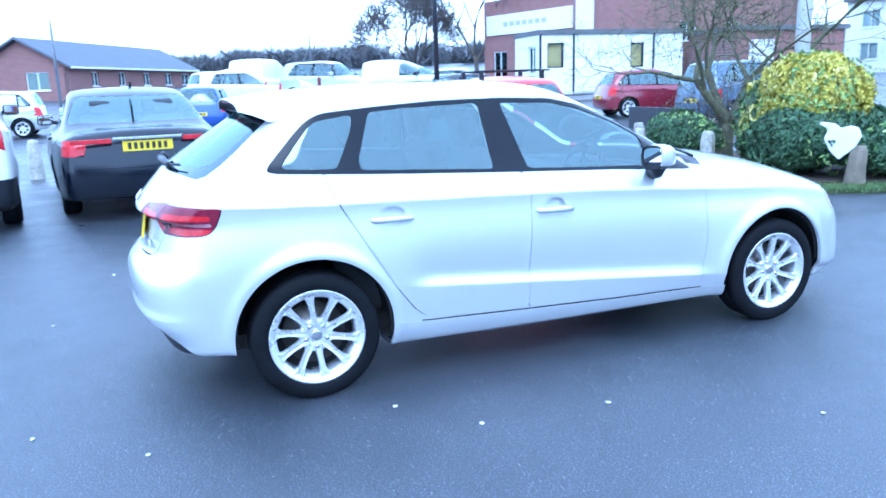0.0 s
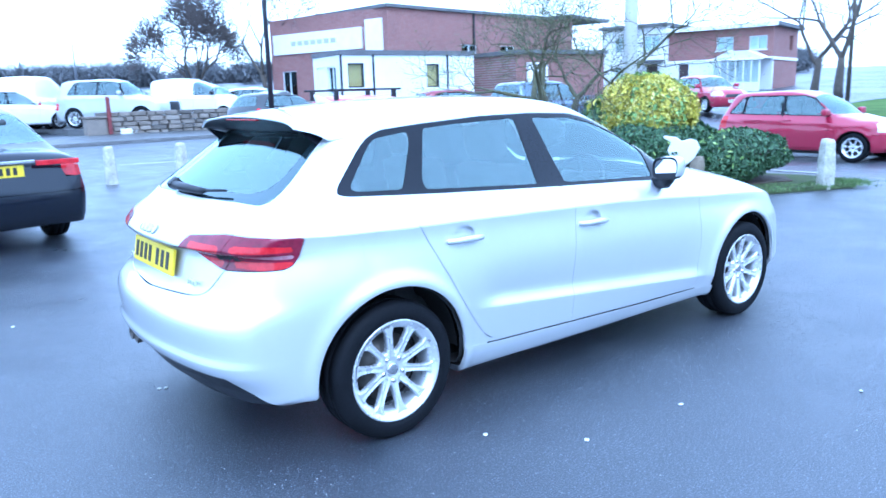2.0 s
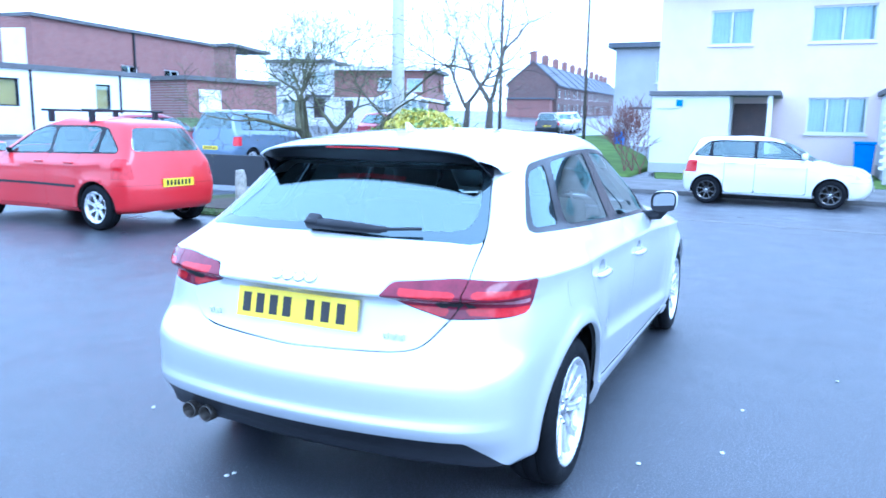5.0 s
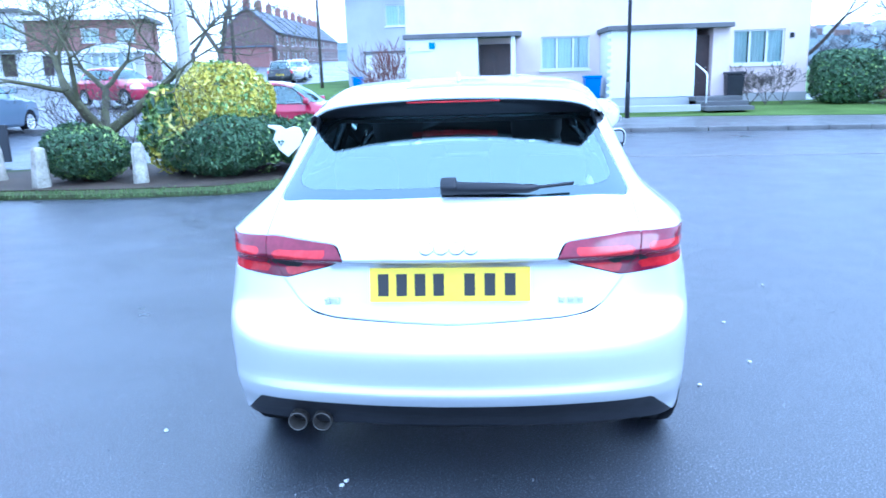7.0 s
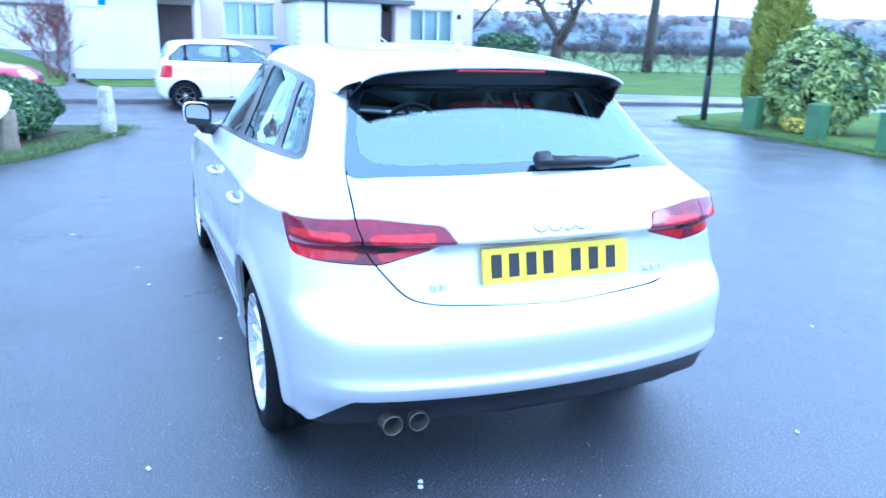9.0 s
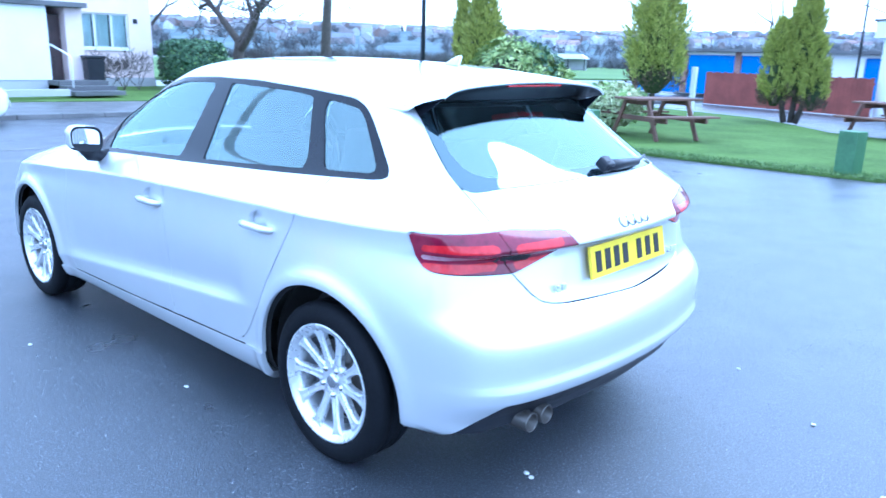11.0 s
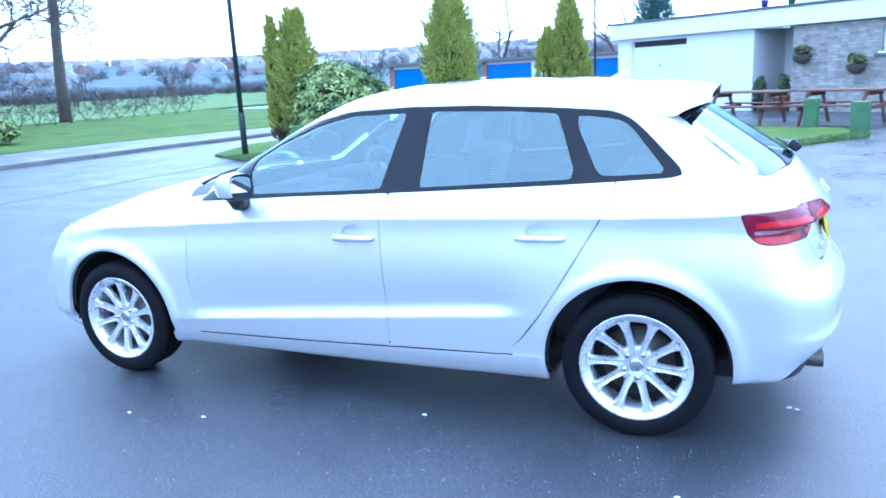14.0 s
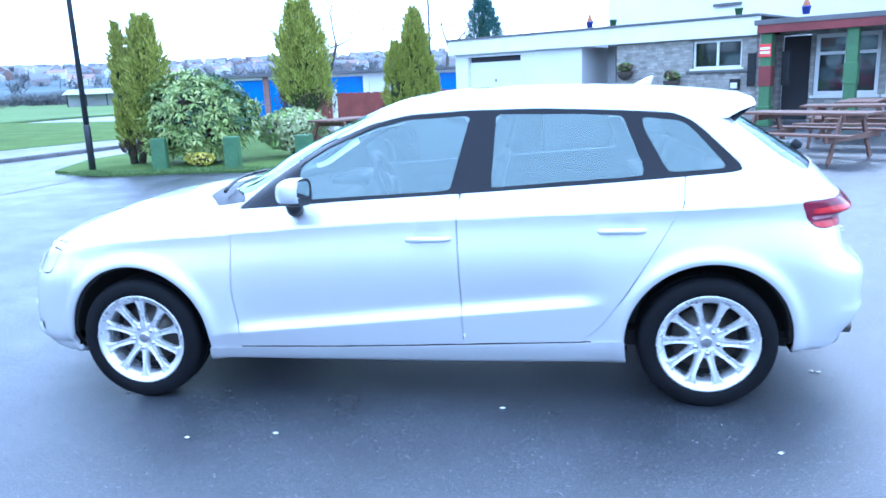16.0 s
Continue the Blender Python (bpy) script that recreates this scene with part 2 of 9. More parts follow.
class Skin:
    """The outer skin of a car, x ahead of the rear axle, y to its left, z up: where skin(points) is 0."""

    def __init__(self, wide, crease, belt, belt_y, rail_y, roof, tail, nose, tail_c, nose_c, rail_z=1.36, wheels=(0.0, 2.636), wheel_z=0.305,
                 arch=0.36, flare=0.012, bottom=((-1, 0.27), (-0.4, 0.25), (0.3, 0.21), (2.3, 0.2), (3.6, 0.2)), door=None, crease_in=((-0.6, 0.075), (-0.2, 0.05), (0.3, 0.036), (2.2, 0.036), (3.0, 0.045)), crown=0.09, sweep=0.35,
                 r_top=0.03, r_end=0.05, mid_z=0.66):
        self.wide = wide
        self.crease = crease
        self.belt = belt
        self.belt_y = belt_y
        self.rail_y = rail_y
        self.roof = roof
        self.tail = tail
        self.nose = nose
        self.tail_c = tail_c
        self.nose_c = nose_c
        self.rail_z = rail_z
        self.wheels = wheels
        self.wheel_z = wheel_z
        self.arch = arch
        self.flare = flare
        self.bottom = bottom
        self.door = door
        self.crease_in = crease_in
        self.crown = crown
        self.sweep = sweep
        self.r_top = r_top
        self.r_end = r_end
        self.mid_z = mid_z

    def side(self, x, z):
        w = curve(x, self.wide)
        z3, z4, y4 = curve(x, self.crease), curve(x, self.belt), curve(x, self.belt_y)
        knots = [(0.18, w - 0.07, 0), (0.27, w - 0.032, 0.012)]
        if self.door:
            (xa, za), (xb, zb), deep = self.door
            m = 1 / (1 + np.exp(-(x - xa) / 0.035)) / (1 + np.exp((x - xb) / 0.035))
            zc = za + (zb - za) * (x - xa) / (xb - xa)
            knots += [(zc, w - 0.012, 0.003), (zc + 0.045, w - 0.012 - (deep - 0.012) * m + 0.004 * (1 - m), 0.012)]
        knots += [(self.mid_z, w, 0.05), (z3 - 0.05, w - 0.78 * curve(x, self.crease_in), 0.02), (z3, w - 0.6 * curve(x, self.crease_in), 0.003), (z4, y4, 0.02), (np.maximum(self.rail_z, z4 + 0.05), curve(x, self.rail_y), 0.02)]
        y = bend(z, knots)
        for xw in self.wheels:
            d = np.hypot(x - xw, z - self.wheel_z)
            y = y + self.flare * np.exp(-(((d - self.arch - 0.015) / 0.035) ** 2))
        return y

    def top(self, x, y):
        k = self.sweep * np.tanh((x - 1.0) / 0.4)
        return curve(x + np.where(k > 0, k, 0.5 * k) * y**2, self.roof) - self.crown * y**2

    def rear(self, y, z):
        return bend(z, self.tail) + curve(z, self.tail_c) * y**2

    def __call__(self, p):
        x, y, z = p[..., 0], np.abs(p[..., 1]), p[..., 2]
        t0 = self.top(x, y)
        slope = (self.top(x + 0.02, y) - t0) / 0.02
        body = smax(0.93 * (y - self.side(x, z)), (z - t0) / np.sqrt(1 + slope**2), self.r_top)
        ends = np.maximum(0.9 * (self.rear(y, z) - x), 0.95 * (x - bend(z, self.nose) + curve(z, self.nose_c) * y**2))
        return smax(smax(body, ends, self.r_end), curve(x, self.bottom) - z, 0.008)

    def normal(self, p):
        g = np.stack([self(p + e) - self(p - e) for e in 0.002 * np.eye(3)], -1)
        return g / np.linalg.norm(g, axis=-1, keepdims=True)

    def settle(self, p, rounds=3):
        """Moves points onto the skin."""
        for _ in range(rounds):
            g = np.stack([self(p + e) - self(p - e) for e in 0.002 * np.eye(3)], -1) / 0.004
            p = p - g * (self(p) / np.maximum((g**2).sum(-1), 0.05))[..., None]
        return p

    def sheet(self, n_rear, n_mid, n_nose, n_up, x0, x1, eye_z=0.64, low=-62):
        """The left half of the skin as points and four-sided faces."""
        fan = np.linspace(0, np.pi / 2, n_rear + 1)
        spots = [(x0, -f) for f in fan[::-1]] + [(x, 0.0) for x in np.linspace(x0, x1, n_mid + 1)[1:-1]] + [(x1, f) for f in np.linspace(0, np.pi / 2, n_nose + 1)]
        up = np.radians(np.linspace(low, 90, n_up + 1))
        sx = np.array([s for s, _ in spots])[:, None]
        az = np.array([a for _, a in spots])[:, None]
        way = np.stack([np.sin(az) * np.cos(up), np.cos(az) * np.cos(up), np.sin(up) + 0 * az], -1)
        way[np.abs(way) < 1e-12] = 0
        eye = np.stack([sx + 0 * up, 0 * sx + 0 * up, eye_z + 0 * sx + 0 * up], -1)
        lo, hi = np.full(way.shape[:2], 0.02), np.full(way.shape[:2], 0.02)
        done = np.zeros(way.shape[:2], bool)
        for far in np.linspace(0.1, 2.4, 70):
            out = self(eye + far * way) > 0
            hi = np.where(~done & out, far, hi)
            done |= out
            lo = np.where(done, lo, far)
        for _ in range(26):
            mid = (lo + hi) / 2
            out = self(eye + mid[..., None] * way) > 0
            lo, hi = np.where(out, lo, mid), np.where(out, mid, hi)
        pts = eye + hi[..., None] * way
        n, m = pts.shape[:2]
        k = np.arange(n * m).reshape(n, m)
        quads = np.stack([k[:-1, :-1], k[:-1, 1:], k[1:, 1:], k[1:, :-1]], -1).reshape(-1, 4)
        return pts.reshape(-1, 3), [tuple(q) for q in quads]


def outline(poly, r=0.0):
    """A closed outline, its corners rounded over about r."""
    p = np.array(poly, float)
    if not r:
        return p
    out = []
    for i in range(len(p)):
        a, c, b = p[i - 1], p[i], p[(i + 1) % len(p)]
        la, lb = np.linalg.norm(a - c), np.linalg.norm(b - c)
        u, v = c + (a - c) * min(r, 0.45 * la) / la, c + (b - c) * min(r, 0.45 * lb) / lb
        out += [u * (1 - t) ** 2 + 2 * c * t * (1 - t) + v * t * t for t in (0, 0.25, 0.5, 0.75, 1)]
    return np.array(out)


def inside(q, poly):
    """How far points q lie inside an outline (negative outside)."""
    a, b = poly, np.roll(poly, -1, 0)
    best, odd = np.full(len(q), 1e9), np.zeros(len(q), bool)
    for (ax, ay), (bx, by) in zip(a, b):
        dx, dy = bx - ax, by - ay
        t = np.clip(((q[:, 0] - ax) * dx + (q[:, 1] - ay) * dy) / max(dx * dx + dy * dy, 1e-12), 0, 1)
        best = np.minimum(best, np.hypot(q[:, 0] - ax - t * dx, q[:, 1] - ay - t * dy))
        if ay != by:
            odd ^= ((ay > q[:, 1]) != (by > q[:, 1])) & (q[:, 0] < ax + (q[:, 1] - ay) * dx / dy)
    return np.where(odd, best, -best)


class Sheet:
    """Faces on a skin that can be cut along outlines into panels."""

    def __init__(self, skin, pts, faces):
        self.skin, self.pts, self.faces = skin, list(map(tuple, pts)), list(faces)

    def cut(self, depth, level):
        """Splits the faces where depth(points) crosses level: returns those above it, and keeps the others."""
        d = depth(np.array(self.pts)) - level
        mine, rest, made = [], [], {}
        for f in self.faces:
            s = [d[i] > 0 for i in f]
            if all(s):
                mine.append(f)
            elif not any(s):
                rest.append(f)
            else:
                one, two = [], []
                for i, j in zip(f, f[1:] + f[:1]):
                    (one if d[i] > 0 else two).append(i)
                    if (d[i] > 0) != (d[j] > 0):
                        key = (min(i, j), max(i, j))
                        if key not in made:
                            t = d[i] / (d[i] - d[j])
                            made[key] = len(self.pts)
                            self.pts.append(tuple(np.array(self.pts[i]) * (1 - t) + np.array(self.pts[j]) * t))
                        one.append(made[key])
                        two.append(made[key])
                if len(set(one)) > 2:
                    mine.append(tuple(dict.fromkeys(one)))
                if len(set(two)) > 2:
                    rest.append(tuple(dict.fromkeys(two)))
        self.faces = rest
        return mine

    def score(self, depth, *levels):
        """Splits faces along lines, and keeps both sides."""
        for level in levels:
            mine = self.cut(depth, level)
            self.faces += mine

    def panel(self, depth, gap=0.0025):
        """Takes the panel inside an outline, with an open joint round it."""
        mine = self.cut(depth, gap)
        if gap:
            self.cut(depth, -gap)
        return mine

    def mesh(self, name, faces, material, parent, sides=(1,), sink=0.0, rim=0.012, label=""):
        """One object from faces, on the left (1), the right (-1) or both; rim: depth of its turned-in edge."""
        used = sorted({i for f in faces for i in f})
        at = {i: n for n, i in enumerate(used)}
        p = np.array([self.pts[i] for i in used])
        p = np.where(np.abs(p[:, 1:2]) < 1e-7, p * (1, 0, 1), self.skin.settle(p))
        nrm = self.skin.normal(p)
        p = p - sink * nrm
        fs = [tuple(at[i] for i in f) for f in faces]
        if rim:
            count = {}
            for f in fs:
                for i, j in zip(f, f[1:] + f[:1]):
                    count[(i, j)] = count.get((i, j), 0) + 1
            edge = [(i, j) for (i, j) in count if (j, i) not in count and not (p[i, 1] < 1e-6 and p[j, 1] < 1e-6)]
            ends = sorted({i for e in edge for i in e})
            low = {i: len(p) + n for n, i in enumerate(ends)}
            p = np.vstack([p, p[ends] - rim * nrm[ends]])
            nrm = np.vstack([nrm, nrm[ends]])
            fs += [(j, i, low[i], low[j]) for i, j in edge]
        verts, norms, all_f = [], [], []
        for s in sides:
            base = len(verts)
            verts += (p * (1, s, 1)).tolist()
            norms += (nrm * (1, s, 1)).tolist()
            all_f += [tuple(base + i for i in (f if s > 0 else f[::-1])) for f in fs]
        me = bpy.data.meshes.new(name)
        me.from_pydata(verts, [], all_f)
        me.materials.append(material)
        me.shade_smooth()
        me.normals_split_custom_set_from_vertices(norms)
        ob = new(name, me)
        ob.parent = parent
        if label:
            ob["label"] = label
        return ob

# ---------------------------------------------------------------- the silver hatchback
WB = 2.636
HERO = dict(
    wide=[(-0.8, 0.687), (-0.6, 0.797), (-0.34, 0.848), (0.0, 0.887), (0.4, 0.876), (1.3, 0.872), (2.2, 0.877), (2.64, 0.887), (3.0, 0.842), (3.3, 0.758), (3.5, 0.675)],
    crease=[(-0.8, 0.925), (-0.32, 0.912), (0.12, 0.9), (0.61, 0.885), (1.61, 0.85), (2.15, 0.815), (2.72, 0.78), (2.96, 0.752), (3.4, 0.70)],
    belt=[(-0.6, 1.06), (-0.13, 1.03), (0.37, 1.0), (0.96, 0.97), (1.8, 0.93), (2.11, 0.91), (2.6, 0.88), (3.0, 0.82), (3.4, 0.74)],
    belt_y=[(-0.6, 0.60), (-0.14, 0.69), (0.4, 0.735), (1.0, 0.752), (1.8, 0.755), (2.2, 0.74), (2.6, 0.75), (3.0, 0.72), (3.4, 0.6)],
    rail_y=[(-0.5, 0.40), (-0.2, 0.505), (0.2, 0.56), (1.0, 0.58), (1.5, 0.555), (2.0, 0.52), (2.4, 0.46), (3.4, 0.3)],
    roof=[(-0.7, 1.24), (-0.45, 1.315), (-0.2, 1.362), (0.1, 1.394), (0.5, 1.416), (0.9, 1.42), (1.2, 1.408), (1.45, 1.368), (1.7, 1.275), (2.0, 1.135), (2.28, 0.99),
          (2.37, 0.962), (2.6, 0.94), (3.0, 0.87), (3.3, 0.785), (3.5, 0.70)],
    tail=[(0.25, -0.68, 0), (0.31, -0.694, 0.008), (0.385, -0.767, 0.006), (0.425, -0.784, 0.004), (0.452, -0.774, 0.006), (0.60, -0.797, 0.02), (0.637, -0.746, 0.012), (0.662, -0.712, 0.006),
          (0.69, -0.696, 0.01), (0.838, -0.664, 0.004), (0.855, -0.73, 0.004), (1.04, -0.572, 0.012), (1.3, -0.175, 0)],
    nose=[(0.2, 3.378, 0), (0.28, 3.484, 0.02), (0.5, 3.489, 0.04), (0.64, 3.474, 0.04), (0.74, 3.413, 0.02), (0.85, 3.107, 0)],
    tail_c=[(0.2, 0.159), (0.84, 0.238), (0.9, 0.234), (1.02, 0.379), (1.3, 0.36)],
    nose_c=[(0.25, 0.36), (0.5, 0.423), (0.72, 0.406), (1.0, 0.406)],
    door=((0.5, 0.475), (2.14, 0.337), 0.034),
)
hero_skin = Skin(**HERO)
# the same skin with no tail: the roof and its rails run on over the spoiler
roof_skin = Skin(**{**HERO, "tail": [(0.8, -0.9, 0), (1.5, -0.9, 0)]})
hero = empty("hatchback_car")
tagged(hero, "silver metallic five-door hatchback parked on wet asphalt", "car")


def seen_from_side(poly, r=0.0, y_min=0.3):
    o = outline(poly, r)
    return lambda p: np.where(p[:, 1] > y_min, inside(p[:, [0, 2]], o), -9)


def seen_from_behind(poly, r=0.0, x_max=0.1):
    o = outline(poly, r)
    return lambda p: np.where(p[:, 0] < x_max, inside(p[:, [1, 2]], o), -9)


def seen_from_corner(poly, r=0.0):
    o = outline(poly, r)
    return lambda p: np.where(p[:, 0] < 0.0, inside(np.stack([(p[:, 0] + p[:, 1]) / math.sqrt(2), p[:, 2]], -1), o), -9)


def seen_from_above(poly, r=0.0, z_min=0.6):
    o = outline(poly, r)
    return lambda p: np.where(p[:, 2] > z_min, inside(p[:, [0, 1]], o), -9)


def wheel_hole(x, z, r):
    return lambda p: np.where(p[:, 1] > 0.35, r - np.hypot(p[:, 0] - x, p[:, 2] - z), -9)


def build_hero():
    sk = hero_skin
    pts, faces = sk.sheet(110, 120, 64, 120, 0.35, 2.45)
    sh = Sheet(sk, pts, faces)
    both = (1, -1)
    for xw in (0.0, WB):
        sh.cut(wheel_hole(xw, 0.305, 0.36), 0)
        sh.score(wheel_hole(xw, 0.305, 0.36), -0.008, -0.02, -0.05)
    sh.score(lambda p: p[:, 2] - curve(p[:, 0], sk.crease), -0.05, -0.012, -0.003, 0.003, 0.012)
    (xa, za), (xb, zb), _ = sk.door
    sh.score(lambda p: np.where(p[:, 1] > 0.5, p[:, 2] - za - (zb - za) * (p[:, 0] - xa) / (xb - xa), -9), -0.008, -0.001, 0.006, 0.025, 0.045, 0.06)
    sh.score(lambda p: np.where(p[:, 0] < 0, p[:, 2], -9), 0.39, 0.42, 0.43, 0.447, 0.457, 0.62, 0.64, 0.66, 0.668, 0.835, 0.841, 0.851, 0.859)
    # side windows and their black surrounds
    belt = lambda x: float(curve(x, sk.belt))
    glass_f = [(1.83, belt(1.83) + 0.02), (1.12, belt(1.12) + 0.018), (1.03, 1.303), (1.32, 1.293), (1.50, 1.256), (1.71, 1.175), (1.84, 1.10)]
    glass_r = [(0.935, belt(0.935) + 0.018), (0.275, belt(0.275) + 0.02), (0.268, 1.06), (0.352, 1.282), (0.52, 1.295), (0.912, 1.306)]
    glass_q = [(0.165, belt(0.165) + 0.024), (-0.075, belt(-0.075) + 0.02), (-0.085, 1.06), (0.055, 1.222), (0.10, 1.252), (0.272, 1.275), (0.262, 1.22)]
    day = [(2.14, belt(2.14) - 0.002), (1.6, belt(1.6)), (0.96, belt(0.96)), (0.37, belt(0.37)), (-0.11, belt(-0.11)), (-0.155, 1.04), (-0.14, 1.065), (0.005, 1.21), (0.06, 1.255), (0.13, 1.284),
           (0.36, 1.303), (0.7, 1.322), (1.03, 1.324), (1.32, 1.312), (1.5, 1.276), (1.74, 1.187), (2.0, 1.025)]
    surround = Sheet(sk, sh.pts, sh.panel(seen_from_side(day, 0.03, 0.3), 0.001))
    sh.pts = surround.pts
    doors = []
    for name, poly in (("front", glass_f), ("rear", glass_r), ("quarter", glass_q)):
        doors.append((name, surround.panel(seen_from_side(poly, 0.028 if name == "quarter" else 0.014), 0.0)))
    pillar = surround.cut(seen_from_side([(1.14, 0.9), (0.99, 0.9), (0.97, 1.305), (1.03, 1.305)]), 0)
    pillar2 = surround.cut(seen_from_side([(0.99, 0.9), (0.92, 0.9), (0.90, 1.305), (0.97, 1.305)]), 0)
    for f, nm in ((surround.faces, "window_surround"), (pillar, "door_pillar_trim"), (pillar2, "door_pillar_trim")):
        for s in both:
            surround.mesh(nm, f, WINDOW_TRIM, hero, (s,), 0.004, 0.014, "gloss black window trim")
    for name, f in doors:
        for s in both:
            ob = surround.mesh(name + "_side_window", f, GLASS, hero, (s,), 0.008, 0.0, "tinted side glass")
            ob.visible_shadow = False
    sh.pts = surround.pts
    # rear window
    rim = [(-0.6, 1.038), (0.0, 1.043), (0.50, 1.028), (0.602, 1.018), (0.612, 1.04), (0.545, 1.2), (0.50, 1.30), (-0.5, 1.30), (-0.6, 1.3)]
    clear = [(-0.6, 1.066), (0.0, 1.071), (0.5, 1.058), (0.556, 1.075), (0.54, 1.15), (0.48, 1.285), (-0.6, 1.285)]
    frame = Sheet(sk, sh.pts, sh.panel(seen_from_behind(rim, 0.03), 0.002))
    pane = frame.cut(seen_from_behind(clear, 0.06), 0)
    frame.mesh("rear_window_border", frame.faces, GLASS_PRINT, hero, both, 0.003, 0.01, "black printed glass border")
    ob = frame.mesh("rear_window", pane, GLASS_REAR, hero, both, 0.003, 0.0, "heated rear window glass")
    ob.visible_shadow = False
    sh.pts = frame.pts
    # tail lamps, cut by the tailgate joint
    gate = [(-0.6, 0.652), (0.0, 0.652), (0.40, 0.665), (0.485, 0.682), (0.545, 0.75), (0.592, 0.81), (0.628, 0.90), (0.618, 0.97), (0.612, 1.04), (0.545, 1.2), (0.503, 1.294), (-0.6, 1.294)]
    lamp = [(-0.25, 0.857), (-0.205, 0.902), (-0.19, 0.907), (0.0, 0.925), (0.305, 0.913), (0.312, 0.905), (0.285, 0.83), (0.262, 0.803), (0.235, 0.795), (-0.02, 0.782), (-0.035, 0.784)]
    lens = Sheet(sk, sh.pts, sh.panel(seen_from_corner(lamp, 0.012), 0.002))
    gate_in = seen_from_behind(gate, 0.05)
    inner = Sheet(sk, lens.pts, lens.panel(gate_in, 0.0025))
    lens.pts = inner.pts
    inner_f, outer_f = inner.faces, lens.faces

    def bar(lo, hi, z0, z1):
        return seen_from_corner([(lo, z0), (hi, z0 - 0.004), (hi, z1 - 0.004), (lo, z1)], 0.008)

    pieces = [[], []]
    for n, faces_n in enumerate((outer_f, inner_f)):
        s2 = Sheet(sk, lens.pts, faces_n)
        lo, hi = ((0.03, 0.27), (-0.19, -0.02))[n]
        red = s2.cut(bar(lo, hi, 0.862, 0.888), 0)
        white = s2.cut(bar(lo, hi, 0.836, 0.851), 0)
        low = s2.cut(bar(lo, hi, 0.795, 0.826), 0)
        pieces[n] = (s2.faces, red + low, white)
        lens.pts = s2.pts
    for s in both:
        for n, nm in enumerate(("tail_light", "tailgate_light")):
            dark, red, white = pieces[n]
            base = lens.mesh(nm, dark, LAMP_DARK, hero, (s,), 0.0, 0.012, "red tail light lens")
            lens.mesh("light_bar", red, LAMP_RED, base, (s,), 0.0, 0.0, "bright red reflector")
            lens.mesh("reversing_light", white, LAMP_PINK, base, (s,), 0.0, 0.0, "clear reversing lens")
    sh.pts = lens.pts
    # tailgate, bumpers, doors, bonnet
    tailgate = sh.panel(gate_in, 0.003)
    sh.mesh("tailgate", tailgate, SILVER, hero, both, 0, 0.014)
    diffuser = sh.cut(lambda p: np.where(p[:, 0] < -0.35, 0.382 - p[:, 2] - 1.1 * np.clip(p[:, 1] - 0.66, 0, 1), -9), 0)
    sh.mesh("diffuser", diffuser, BLACK_TRIM, hero, both, 0.004, 0.01, "dark grey plastic lower valance")
    rear_bumper = sh.panel(lambda p: np.where(p[:, 0] < -0.2, np.minimum(0.70 - 0.32 * np.clip(-0.36 - p[:, 0], 0, 0.2) - p[:, 2], -0.33 - p[:, 0]), -9), 0.0)
    sh.mesh("rear_bumper", rear_bumper, SILVER, hero, both, 0, 0.012)
    front_door = [(2.125, 0.30), (2.145, 0.54), (2.128, 0.82), (2.12, 0.905), (2.19, 1.0), (1.0, 1.5), (0.985, 1.2), (1.073, 0.95), (1.083, 0.84), (1.068, 0.29), (1.6, 0.275), (2.09, 0.27)]
    rear_door = [(1.068, 0.29), (1.083, 0.84), (1.073, 0.95), (0.985, 1.2), (1.0, 1.5), (0.2, 1.5), (0.08, 1.1), (0.115, 0.92), (0.14, 0.88), (0.24, 0.71), (0.37, 0.50), (0.47, 0.365), (0.52, 0.325), (0.575, 0.306)]
    # above the glass the roof frame stays with the shell
    keep = seen_from_side([(2.3, 0.2), (2.3, 0.912), (0.96, 0.972), (-0.2, 1.035), (-0.2, 0.2)])
    for nm, poly, hx, hz in (("front_door", front_door, 1.21, 0.795), ("rear_door", rear_door, 0.372, 0.823)):
        o = seen_from_side(poly, 0.02)
        door = Sheet(sk, sh.pts, sh.panel(lambda p: np.minimum(o(p), keep(p)), 0.0025))
        dish = door.cut(lambda p: np.where(p[:, 1] > 0.3, 0.05 * (1 - np.hypot((p[:, 0] - hx) / 0.062, (p[:, 2] - hz) / 0.044)), -9), 0)
        sh.pts = door.pts
        for s in both:
            leaf = door.mesh(nm, door.faces, SILVER, hero, (s,), 0, 0.027)
            door.mesh("handle_recess", dish, SILVER, leaf, (s,), 0.025, 0.0)
            yh = float(sk.side(np.array(hx), np.array(hz - 0.008)))
            bm = bmesh.new()
            add_tube(bm, [(hx - 0.1, s * (yh - 0.01), hz - 0.014), (hx - 0.092, s * (yh + 0.012), hz - 0.014), (hx - 0.05, s * (yh + 0.022), hz - 0.014), (hx, s * (yh + 0.025), hz - 0.013), (hx + 0.05, s * (yh + 0.022), hz - 0.015),
                          (hx + 0.092, s * (yh + 0.012), hz - 0.017), (hx + 0.1, s * (yh - 0.01), hz - 0.017)], [0.008, 0.012, 0.0145, 0.015, 0.0145, 0.012, 0.008], 10)
            part("door_handle", bm, SILVER, leaf, "silver pull handle", True)
    skin_copy = Sheet(sk, sh.pts, list(sh.faces))
    flap = skin_copy.cut(seen_from_side([(-0.13, 0.755), (0.04, 0.76), (0.04, 0.875), (-0.14, 0.872)], 0.03), 0)
    sh.pts = skin_copy.pts
    skin_copy.mesh("fuel_flap", flap, SILVER, hero, (-1,), -0.0015, 0.0015)
